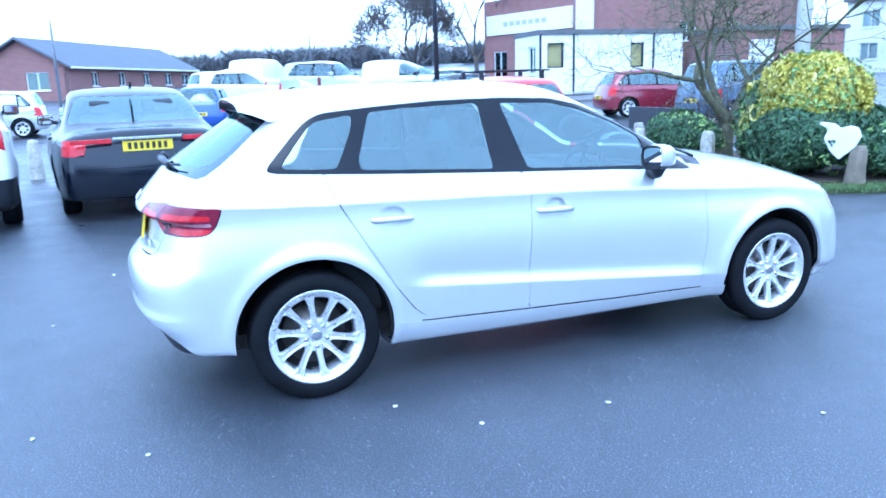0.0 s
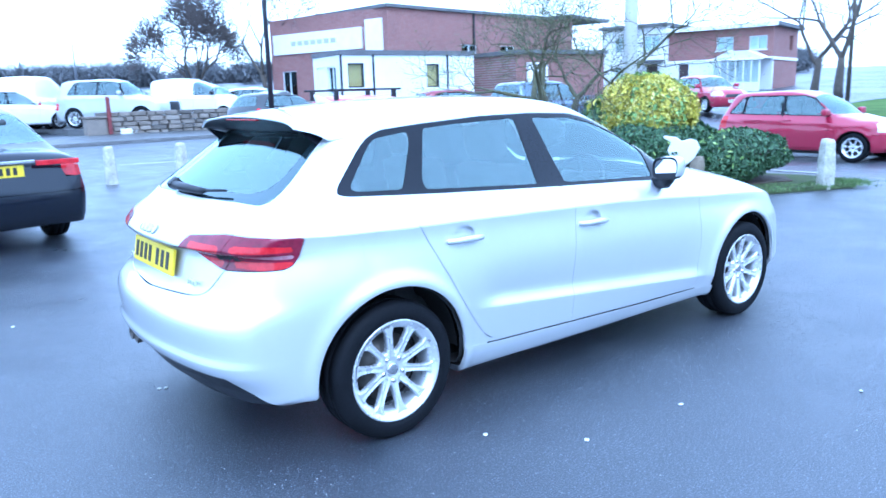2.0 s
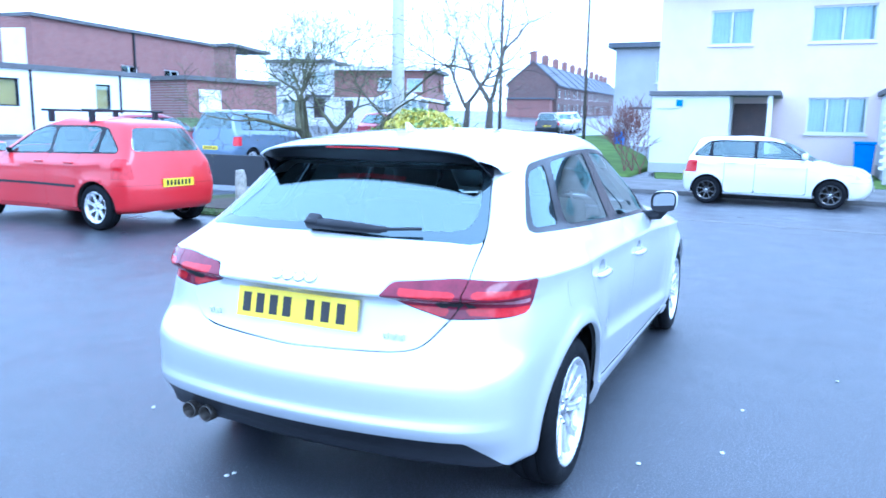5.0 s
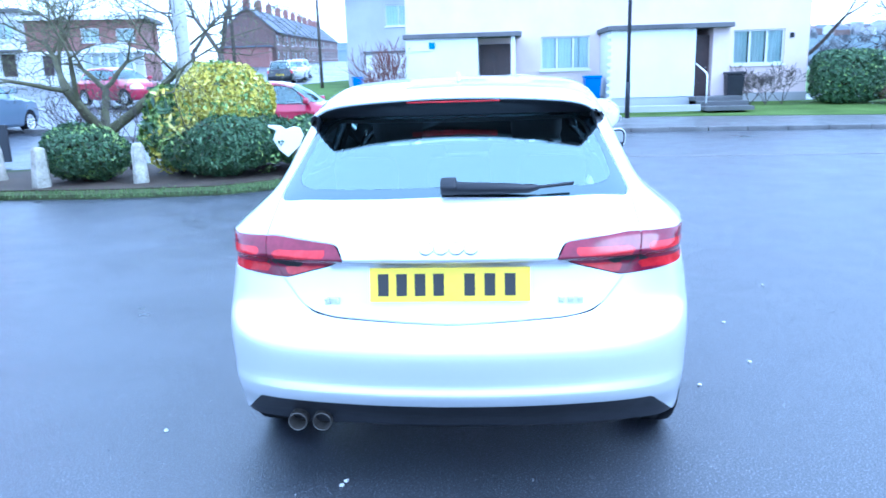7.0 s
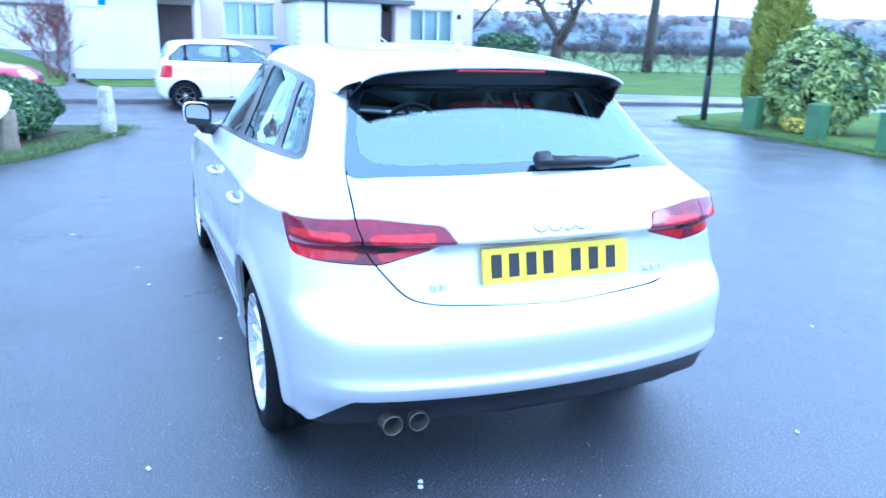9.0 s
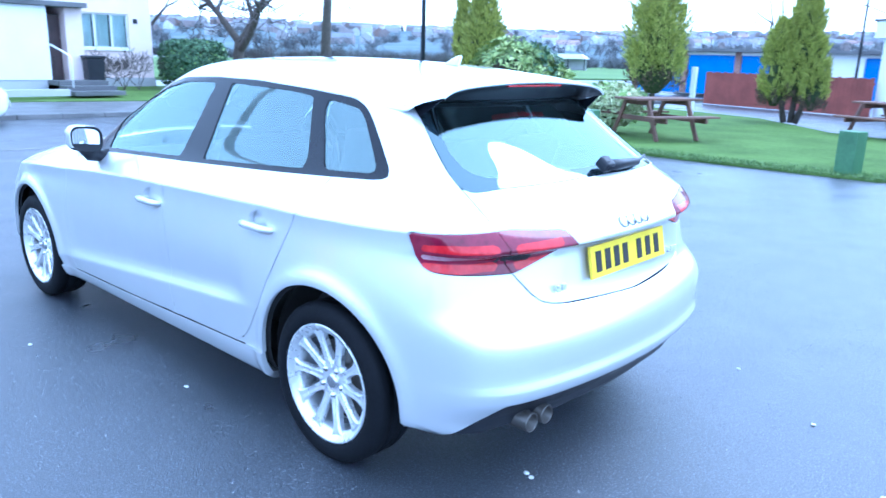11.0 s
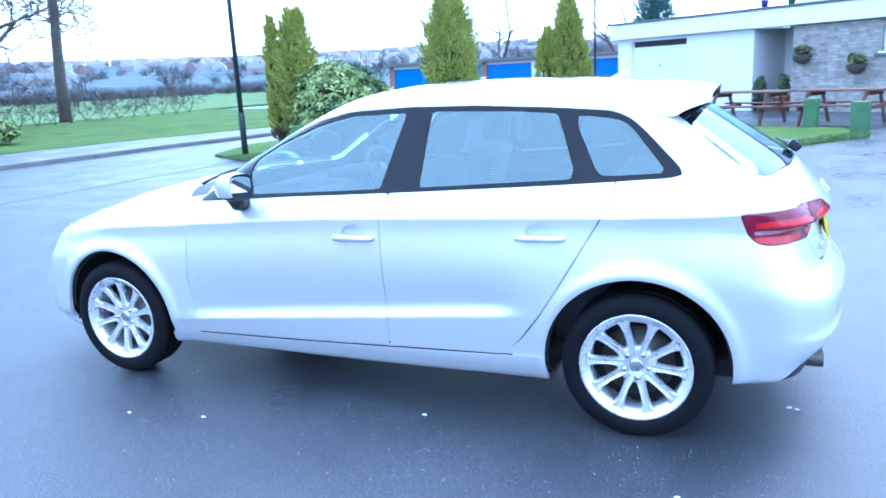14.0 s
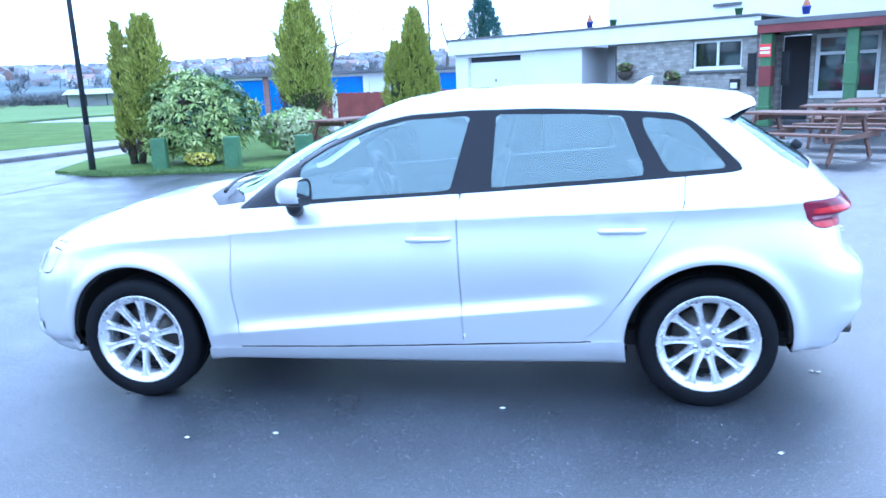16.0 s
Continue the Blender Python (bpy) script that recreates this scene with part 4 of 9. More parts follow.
# ---------------------------------------------------------------- ground, roads, pavements
def wet_asphalt(name, dark, light):
    m = Mat(name, light, 0.35)
    big, mid, fine, grit = m.noise(0.22, 4, world=True), m.noise(1.7, 5, world=True), m.noise(30, 3, world=True), m.noise(130, 3, 0.75, world=True)
    base = m.mix(0.5, m.ramp(big, [(0.35, dark), (0.7, light)]), m.ramp(mid, [(0.3, dark), (0.75, light)]))
    speck = m.ramp(grit, [(0.36, (0.1, 0.1, 0.11)), (0.52, (0.65, 0.65, 0.67)), (0.58, (1.7, 1.7, 1.7)), (0.64, (7.5, 7.5, 7.2))])
    m.color(m.mix(0.85, base, speck, "MULTIPLY"))
    wet = m.mix(0.5, big, mid)
    m.roughness(wet, 0.26, 0.5, 0.36, 0.62)
    m.bump(grit, 0.7, 0.006)
    m.bump(fine, 0.12, 0.01)
    m.b.inputs["Specular IOR Level"].default_value = 1.0
    m.b.inputs["IOR"].default_value = 1.56
    return m.m


ASPHALT = wet_asphalt("wet_asphalt", (0.021, 0.025, 0.034), (0.05, 0.056, 0.069))
PAVING = Mat("wet_pavement", (0.1, 0.1, 0.1), 0.4).vary((0.07, 0.072, 0.075), (0.13, 0.13, 0.13), 1.2, 40, (0.3, 0.55), 0.2, world=True).m
KERB = Mat("kerb_stone", (0.14, 0.14, 0.135), 0.6).vary((0.08, 0.08, 0.08), (0.2, 0.195, 0.19), 3, 50, (0.45, 0.7), 0.2, world=True).m
GRASS = Mat("grass_ground", (0.07, 0.11, 0.03), 0.9, Specular_IOR_Level=0.05).vary((0.05, 0.085, 0.018), (0.135, 0.2, 0.055), 0.9, 14, (0.8, 0.95), 0.5, world=True).m
MOSS_EDGE = Mat("mossy_edge", (0.07, 0.08, 0.04), 0.95, Specular_IOR_Level=0.1).vary((0.04, 0.05, 0.025), (0.1, 0.12, 0.055), 2.5, 30, (0.85, 0.98), 0.5, world=True).m
FIELD = Mat("field_grass", (0.10, 0.17, 0.07), 0.9, Specular_IOR_Level=0.03).vary((0.1, 0.15, 0.06), (0.17, 0.24, 0.1), 0.12, 2, (0.8, 0.95), 0.4, world=True).m
# bare soil; its dark colour also serves as the shade inside shrubs
EARTH_AND_SHADE = Mat("earth_and_shrub_shade", (0.05, 0.035, 0.025), 0.95).vary((0.03, 0.022, 0.016), (0.09, 0.065, 0.045), 2, 40, (0.85, 0.98), 0.6, world=True).m
ROAD_PAINT = Mat("road_paint", (0.5, 0.5, 0.48), 0.5).vary((0.32, 0.32, 0.32), (0.58, 0.58, 0.56), 3, 30, world=True).m


def lie(x, y):
    """The height of the ground, which climbs gently to the north-east and dips at the road."""
    s = lambda a: min(1.0, max(0.0, a)) ** 2 * (3 - 2 * min(1.0, max(0.0, a)))
    dip = 0.17 * s((x - 10.0) / 4.5) * (1 - s((x - 16.8) / 4.5)) * (1 - s((y - 9.0) / 6.0))
    return (0.045 * max(0.0, 0.5 * x + 0.87 * y - 17.0) if 0.5 * x + 0.87 * y < 120 else 4.6) - dip


def sheet_grid(name, xs, ys, lift, material, label, kind="structure"):
    bm = bmesh.new()
    v = [[bm.verts.new((x, y, lie(x, y) + lift)) for y in ys] for x in xs]
    for a, b in zip(v, v[1:]):
        for k in range(len(ys) - 1):
            bm.faces.new((a[k], b[k], b[k + 1], a[k + 1]))
    return tagged(part(name, bm, material, smooth=True), label, name.replace("_", " "), kind=kind)


steps_xy = [-2500, -600, -200, -100, -60] + list(range(-40, 81, 2)) + [100, 150, 250, 600, 2500]
sheet_grid("ground", steps_xy, steps_xy, 0.0, ASPHALT, "dark wet asphalt ground with damp patches")


def flat(name, poly, z0, z1, material, label, follow=False):
    """A slab with a polygon outline, its top at z1."""
    bm = bmesh.new()
    top = [bm.verts.new((x, y, z1 + (lie(x, y) if follow else 0))) for x, y in poly]
    low = [bm.verts.new((x, y, z0 + (lie(x, y) if follow else 0))) for x, y in poly]
    bm.faces.new(top)
    n = len(poly)
    for k in range(n):
        bm.faces.new((low[k], low[(k + 1) % n], top[(k + 1) % n], top[k]))
    bmesh.ops.recalc_face_normals(bm, faces=bm.faces)
    return tagged(part(name, bm, material), label, name.replace("_", " "), kind="structure")


KERB_LINE = [(17.2, 13.0), (16.6, 10.5), (16.4, 6.7), (16.25, 2.2), (15.95, -4.4), (15.4, -8.9), (14.7, -13.3), (13.2, -17.4), (11.5, -21.0), (10.4, -26.0)]


def offset_line(line, d):
    out = []
    for i, p in enumerate(line):
        a, b = Vector(line[max(i - 1, 0)]), Vector(line[min(i + 1, len(line) - 1)])
        t = (b - a).normalized()
        out.append((p[0] - t.y * d, p[1] + t.x * d))
    return out


flat("pavement", offset_line(KERB_LINE, 0.13) + offset_line(KERB_LINE, 2.9)[::-1], 0.0, 0.1, PAVING, "damp grey asphalt footway behind a kerb", True)
def ruled(name, left, right, lift, material, label, rows=16):
    """A sheet between two edge lines, draped over the ground, with turned-down edges."""
    bm = bmesh.new()
    at = lambda line, t: Vector(line[min(int(t), len(line) - 2)]).lerp(Vector(line[min(int(t), len(line) - 2) + 1]), t - min(int(t), len(line) - 2))
    grid = []
    for t in np.linspace(0, len(left) - 1, 4 * len(left)):
        a, b = at(left, float(t)), at(right, float(t))
        line = [a.lerp(b, k / rows) for k in range(rows + 1)]
        grid.append([bm.verts.new((line[0].x, line[0].y, lie(*line[0]) - 0.05))] + [bm.verts.new((q.x, q.y, lie(*q) + lift)) for q in line] + [bm.verts.new((line[-1].x, line[-1].y, lie(*line[-1]) - 0.05))])
    for g0, g1 in zip(grid, grid[1:]):
        for k in range(rows + 2):
            bm.faces.new((g0[k], g0[k + 1], g1[k + 1], g1[k]))
    bmesh.ops.recalc_face_normals(bm, faces=bm.faces)
    return tagged(part(name, bm, material, smooth=True), label, name.replace("_", " "), kind="structure")


ruled("verge_grass", [(19.3, 9.0), (24, 10.6), (31, 12.0), (37, 12.7), (47, 12.1), (55, 10.5)], [(19.2, 3.0), (24.0, 3.05), (31, 4.5), (37, 6.5), (42.8, 8.7), (55, 9.0)], 0.11, GRASS, "green grass bank rising beside the side street")
ruled("side_footway", [(19.2, 9.5), (24, 11.9), (31, 13.3), (37, 14.0), (47, 13.4)], [(19.3, 9.02), (24, 10.62), (31, 12.02), (37, 12.72), (47, 12.12)], 0.09, PAVING, "damp grey footway beside a grass bank", 4)
flat("lawn", offset_line(KERB_LINE, 2.95)[3:] + [(17, -34), (31.5, -34), (30.8, -24), (30.5, -17.5), (24.2, -15), (24.1, 3.0)], 0.0, 0.11, GRASS, "short green lawn in front of pale houses", True)
flat("field", [(31.6, -12), (31, -40), (24, -60), (60, -260), (420, -170), (260, -20), (70, -4)], 0.0, 0.12, FIELD, "open green playing field")
flat("pub_grass", [(9.3, -8.75), (8.6, -8.45), (7.0, -8.72), (4.8, -8.55), (2.6, -8.5), (0.4, -8.55), (-1.3, -10.4), (-2.35, -11.75), (-2.0, -13.2), (0.5, -14.6), (3.0, -15.6), (5.6, -18.5), (9.6, -20), (10.3, -16), (10.9, -11.5), (10.2, -9.3)], 0.0, 0.05, GRASS, "rough grass strip with posts")
flat("planting_bed", [(6.05, 7.6), (5.95, 5.0), (6.1, 3.3), (6.7, 2.45), (7.6, 2.0), (9.2, 1.35), (9.75, 1.5), (9.9, 2.4), (9.3, 6.0), (8.6, 8.2), (7.0, 8.6)], 0.0, 0.06, MOSS_EDGE, "mossy grass edge of a planting bed")
flat("bed_soil", [(6.35, 7.0), (6.3, 4.9), (6.45, 3.5), (7.0, 2.85), (9.0, 2.1), (9.5, 2.5), (8.9, 6.0), (8.3, 7.6), (7.0, 7.9)], 0.05, 0.075, EARTH_AND_SHADE, "dark bare soil under shrubs")
flat("north_pavement", [(1.0, 23.0), (9.0, 21.6), (16.5, 22.8), (24, 21.5), (24, 24), (16, 24.9), (10, 23.4), (5.2, 25.2), (1, 26)], 0.0, 0.1, PAVING, "damp grey footway below a stone wall", True)
for nm, poly in (("road_line", [(3.2, 16.05), (8.4, 14.75), (8.42, 14.85), (3.22, 16.15)]), ("road_line", [(10.0, 14.3), (15.0, 13.0), (15.03, 13.1), (10.03, 14.4)]),
                 ("road_line", [(11.0, 4.6), (11.1, 4.6), (10.95, 2.4), (10.85, 2.4)]), ("road_line", [(9.6, 0.9), (9.75, 0.9), (9.0, -8.2), (8.88, -8.2)])):
    flat(nm, poly, 0.0, 0.005, ROAD_PAINT if nm == "road_line" and poly[0][0] != 9.6 else KERB, "worn white line painted on the road", True)


def kerbs(line, name="kerb_stone"):
    """A row of kerb stones, each a piece of its own."""
    base = tagged(empty("kerb"), "row of worn grey kerb stones", "kerb", kind="structure")
    bm = box_bm((0, -0.065, -0.1), (0.9, 0.065, 0.104), 0.012)
    me = bpy.data.meshes.new(name)
    bm.to_mesh(me)
    bm.free()
    me.materials.append(KERB)
    for (ax, ay), (bx, by) in zip(line, line[1:]):
        d = math.hypot(bx - ax, by - ay)
        n = max(1, round(d / 0.915))
        for k in range(n):
            ob = new(name, me)
            ob.parent = base
            t = k / n
            x, y = ax + (bx - ax) * t, ay + (by - ay) * t
            ob.matrix_basis = Matrix.Translation((x, y, lie(x, y))) @ Matrix.Rotation(math.atan2(by - ay, bx - ax), 4, "Z") @ Matrix.Diagonal((d / n / 0.915, 1, 1, 1))


# pale chips of grit on the asphalt
GRIT = Mat("pale_grit", (0.7, 0.7, 0.66), 0.7).vary((0.5, 0.5, 0.46), (0.8, 0.8, 0.76), 30, 200).m
rng = random.Random(5)
chips = [(0.56, -1.392), (1.154, -1.436), (0.278, -1.075), (-0.613, 0.414), (0.894, 0.901), (-0.582, 0.403), (1.854, 1.202), (2.232, 1.263), (-0.75, -1.1), (-1.2, -0.75), (-1.55, -0.35), (-1.3, 0.95),
         (-0.2, 1.25), (-1.9, -1.35), (0.1, -2.1), (1.9, -1.9), (3.2, 1.7), (-1.0, 2.2)]
for x, y in chips:
    bm = bmesh.new()
    bmesh.ops.create_icosphere(bm, subdivisions=1, radius=0.011)
    for v in bm.verts:
        v.co = Vector((v.co.x * rng.uniform(0.8, 1.4), v.co.y * rng.uniform(0.7, 1.2), v.co.z * 0.5 + 0.003)) + Vector((rng.uniform(-1, 1), rng.uniform(-1, 1), 0)) * 0.002
    ob = part("stone_chip", bm, GRIT)
    ob.location = (x, y, 0.002)
    tagged(ob, "small pale stone chip lying on wet asphalt", "stone chip", "loose chips")


# fine pale aggregate showing in the asphalt
def grit_scatter(count, seed):
    r = np.random.default_rng(seed)
    p = np.stack([r.uniform(-5.5, 7.5, count), r.uniform(-5.5, 6.0, count)], -1)
    keep = ~((np.abs(p[:, 1]) < 0.75) & (p[:, 0] > -0.5) & (p[:, 0] < 3.2))
    p = p[keep]
    n = len(p)
    size = 0.0018 + 0.0032 * r.uniform(size=n) ** 3
    a = r.uniform(0, 6.28, n)
    v = np.zeros((n, 4, 3))
    for k in range(3):
        v[:, k, 0] = p[:, 0] + size * np.cos(a + 2.1 * k)
        v[:, k, 1] = p[:, 1] + size * np.sin(a + 2.1 * k)
        v[:, k, 2] = -0.0005
    v[:, 3, :2] = p
    v[:, 3, 2] = size * 0.8
    b = np.arange(n)[:, None] * 4
    f = np.concatenate([b + [0, 1, 3], b + [1, 2, 3], b + [2, 0, 3]])
    me = bpy.data.meshes.new("asphalt_grit")
    me.from_pydata(v.reshape(-1, 3).tolist(), [], f.tolist())
    me.materials.append(AGGREGATE)
    tagged(new("asphalt_grit", me), "fine pale aggregate grains in wet asphalt", "grit", kind="stuff")


AGGREGATE = Mat("pale_aggregate", (0.3, 0.3, 0.29), 0.5)
_agg = AGGREGATE.node("ShaderNodeNewGeometry")
AGGREGATE.color(AGGREGATE.ramp(_agg.outputs["Random Per Island"], [(0.0, (0.06, 0.065, 0.08)), (0.7, (0.16, 0.165, 0.18)), (1.0, (0.4, 0.4, 0.39))]))
AGGREGATE = AGGREGATE.m
grit_scatter(140000, 17)

# ---------------------------------------------------------------- buildings
RENDER_PINK = Mat("pale_render", (0.7, 0.57, 0.55), 0.85).vary((0.63, 0.52, 0.5), (0.77, 0.63, 0.6), 0.7, 25, (0.75, 0.92), 0.15, world=True).m
RENDER_WHITE = Mat("white_render", (0.78, 0.79, 0.79), 0.8).vary((0.68, 0.69, 0.69), (0.82, 0.82, 0.82), 0.6, 30, (0.7, 0.9), 0.12, world=True).m
RENDER_GREY = Mat("grey_render", (0.42, 0.42, 0.44), 0.85).vary((0.36, 0.36, 0.38), (0.47, 0.47, 0.49), 0.6, 25, world=True).m
WHITE_PAINT = Mat("white_gloss_paint", (0.8, 0.8, 0.79), 0.4).vary((0.72, 0.72, 0.71), (0.82, 0.82, 0.82), 2, 40, (0.35, 0.5)).m
DARK_DOOR = Mat("dark_door_wood", (0.05, 0.03, 0.03), 0.5).vary((0.03, 0.02, 0.022), (0.075, 0.045, 0.042), 3, 30, (0.4, 0.6)).m
ROOF_FELT = Mat("roof_felt", (0.12, 0.12, 0.125), 0.85).vary((0.08, 0.08, 0.085), (0.17, 0.17, 0.175), 1, 30, world=True).m
SLATE = Mat("slate_roof", (0.14, 0.15, 0.18), 0.55)
SLATE.vary((0.06, 0.068, 0.085), (0.13, 0.14, 0.165), 0.8, 9, (0.55, 0.8), 0.3, world=True)
SLATE = SLATE.m
# near-black colour that stands in for the shade of indoor spaces
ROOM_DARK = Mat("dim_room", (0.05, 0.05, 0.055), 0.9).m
CURTAIN = Mat("net_curtain", (0.72, 0.74, 0.73), 0.9).vary((0.62, 0.65, 0.65), (0.8, 0.81, 0.81), 4, 30).m
PANE = tinted("house_pane", (0.88, 0.92, 0.92), ior=1.6)
BLUE_DOOR = Mat("blue_garage_paint", (0.02, 0.16, 0.55), 0.45).vary((0.015, 0.13, 0.46), (0.03, 0.2, 0.62), 1.5, 20, (0.4, 0.6)).m
FENCE_RED = Mat("red_brown_stain", (0.2, 0.05, 0.035), 0.75).vary((0.14, 0.035, 0.025), (0.26, 0.07, 0.05), 2, 30, world=True).m
GREEN_PAINT = Mat("green_paint", (0.06, 0.15, 0.06), 0.7).vary((0.045, 0.11, 0.045), (0.09, 0.19, 0.08), 3, 25, (0.45, 0.7), 0.2).m
RED_SIGN = Mat("red_sign_paint", (0.6, 0.05, 0.05), 0.5).vary((0.5, 0.03, 0.03), (0.65, 0.07, 0.06), 4, 40).m
RED_PAINT = Mat("dull_red_paint", (0.17, 0.03, 0.03), 0.6).vary((0.11, 0.02, 0.022), (0.22, 0.04, 0.04), 2, 25).m


def brick_mat(name, dark, light, mortar=(0.35, 0.33, 0.31)):
    m = Mat(name, light, 0.85)
    b = m.node("ShaderNodeTexBrick", Scale=1.0, Mortar_Size=0.006)
    b.inputs["Brick Width"].default_value, b.inputs["Row Height"].default_value = 0.225, 0.075
    b.inputs["Color1"].default_value, b.inputs["Color2"].default_value, b.inputs["Mortar"].default_value = (*dark, 1), (*light, 1), (*mortar, 1)
    sep, com = m.node("ShaderNodeSeparateXYZ"), m.node("ShaderNodeCombineXYZ")
    m.link(m.place(), sep.inputs[0])
    m.link(sep.outputs[0], com.inputs[0]).link(sep.outputs[2], com.inputs[1])
    m.link(com.outputs[0], b.inputs["Vector"])
    n = m.noise(0.5, 4)
    m.color(m.mix(0.4, b.outputs["Color"], m.ramp(n, [(0.3, dark), (0.7, light)])))
    m.bump(b.outputs["Fac"], -0.3, 0.01)
    return m.m


BRICK_RED = brick_mat("red_brick", (0.19, 0.085, 0.075), (0.28, 0.13, 0.11), (0.3, 0.27, 0.25))
BRICK_DARK = brick_mat("dark_brick", (0.1, 0.06, 0.055), (0.17, 0.1, 0.085), (0.2, 0.19, 0.18))
BRICK_BROWN = brick_mat("brown_brick", (0.2, 0.1, 0.085), (0.3, 0.16, 0.13))


def stone_mat(name, dark, light, row=0.11):
    m = Mat(name, light, 0.85)
    b = m.node("ShaderNodeTexBrick", Scale=1.0, Mortar_Size=0.008)
    b.inputs["Brick Width"].default_value, b.inputs["Row Height"].default_value = row * 2.9, row
    b.inputs["Color1"].default_value, b.inputs["Color2"].default_value, b.inputs["Mortar"].default_value = (*dark, 1), (*light, 1), (0.22, 0.21, 0.2, 1)
    b.offset, b.squash = 0.37, 0.8
    sep, com, wob = m.node("ShaderNodeSeparateXYZ"), m.node("ShaderNodeCombineXYZ"), m.noise(1.3, 2)
    m.link(m.place(), sep.inputs[0])
    add = m.node("ShaderNodeMath")
    add.operation = "MULTIPLY_ADD"
    add.inputs[1].default_value = 0.16
    m.link(wob, add.inputs[0]).link(sep.outputs[2], add.inputs[2])
    m.link(sep.outputs[0], com.inputs[0]).link(add.outputs[0], com.inputs[1])
    m.link(com.outputs[0], b.inputs["Vector"])
    n = m.noise(5, 4)
    m.color(m.mix(0.45, b.outputs["Color"], m.ramp(n, [(0.3, dark), (0.7, light)])))
    m.bump(b.outputs["Fac"], -0.5, 0.02)
    m.bump(n, 0.3, 0.02)
    return m.m


STONE_WALL = stone_mat("coursed_stone", (0.16, 0.155, 0.14), (0.44, 0.42, 0.38), 0.085)
RUBBLE = Mat("rubble_stone", (0.2, 0.17, 0.14), 0.9).vary((0.11, 0.1, 0.09), (0.28, 0.24, 0.2), 5, 40, (0.8, 0.95), 0.4, world=True)
_inf = RUBBLE.node("ShaderNodeObjectInfo")
_col = RUBBLE.b.inputs["Base Color"].links[0].from_socket
RUBBLE.color(RUBBLE.mix(0.55, _col, RUBBLE.ramp(_inf.outputs["Random"], [(0.0, (0.08, 0.075, 0.07)), (0.5, (0.2, 0.165, 0.13)), (1.0, (0.3, 0.26, 0.22))])))
RUBBLE = RUBBLE.m


def facing(x, y, z, degrees):
    """A facade's frame: x to the viewer's right along it, y inwards, z up."""
    return Matrix.Translation((x, y, z)) @ Matrix.Rotation(radians(degrees), 4, "Z")


def pierced(length, height, thick, holes, lean=None):
    """A wall in its facade's frame with openings (u0, u1, z0, z1) through it."""
    us = sorted({0.0, length, *[v for h in holes for v in h[:2]]})
    zs = sorted({0.0, height, *[v for h in holes for v in h[2:]]})
    solid = lambda i, k: 0 <= i < len(us) - 1 and 0 <= k < len(zs) - 1 and not any(h[0] <= us[i] + 1e-6 and us[i + 1] <= h[1] + 1e-6 and h[2] <= zs[k] + 1e-6 and zs[k + 1] <= h[3] + 1e-6 for h in holes)
    bm = bmesh.new()
    made = {}

    def v(i, k, d):
        if (i, k, d) not in made:
            made[(i, k, d)] = bm.verts.new((us[i], d * thick, zs[k]))
        return made[(i, k, d)]

    for i in range(len(us) - 1):
        for k in range(len(zs) - 1):
            if not solid(i, k):
                continue
            bm.faces.new((v(i, k, 0), v(i + 1, k, 0), v(i + 1, k + 1, 0), v(i, k + 1, 0)))
            bm.faces.new((v(i, k, 1), v(i, k + 1, 1), v(i + 1, k + 1, 1), v(i + 1, k, 1)))
            for di, dk, a, b in ((-1, 0, (i, k), (i, k + 1)), (1, 0, (i + 1, k + 1), (i + 1, k)), (0, -1, (i + 1, k), (i, k)), (0, 1, (i, k + 1), (i + 1, k + 1))):
                if not solid(i + di, k + dk):
                    bm.faces.new((v(*a, 0), v(*b, 0), v(*b, 1), v(*a, 1)))
    bmesh.ops.recalc_face_normals(bm, faces=bm.faces)
    return bm


def own(ob, m, parent):
    ob.parent = parent
    ob.matrix_basis = m
    return ob


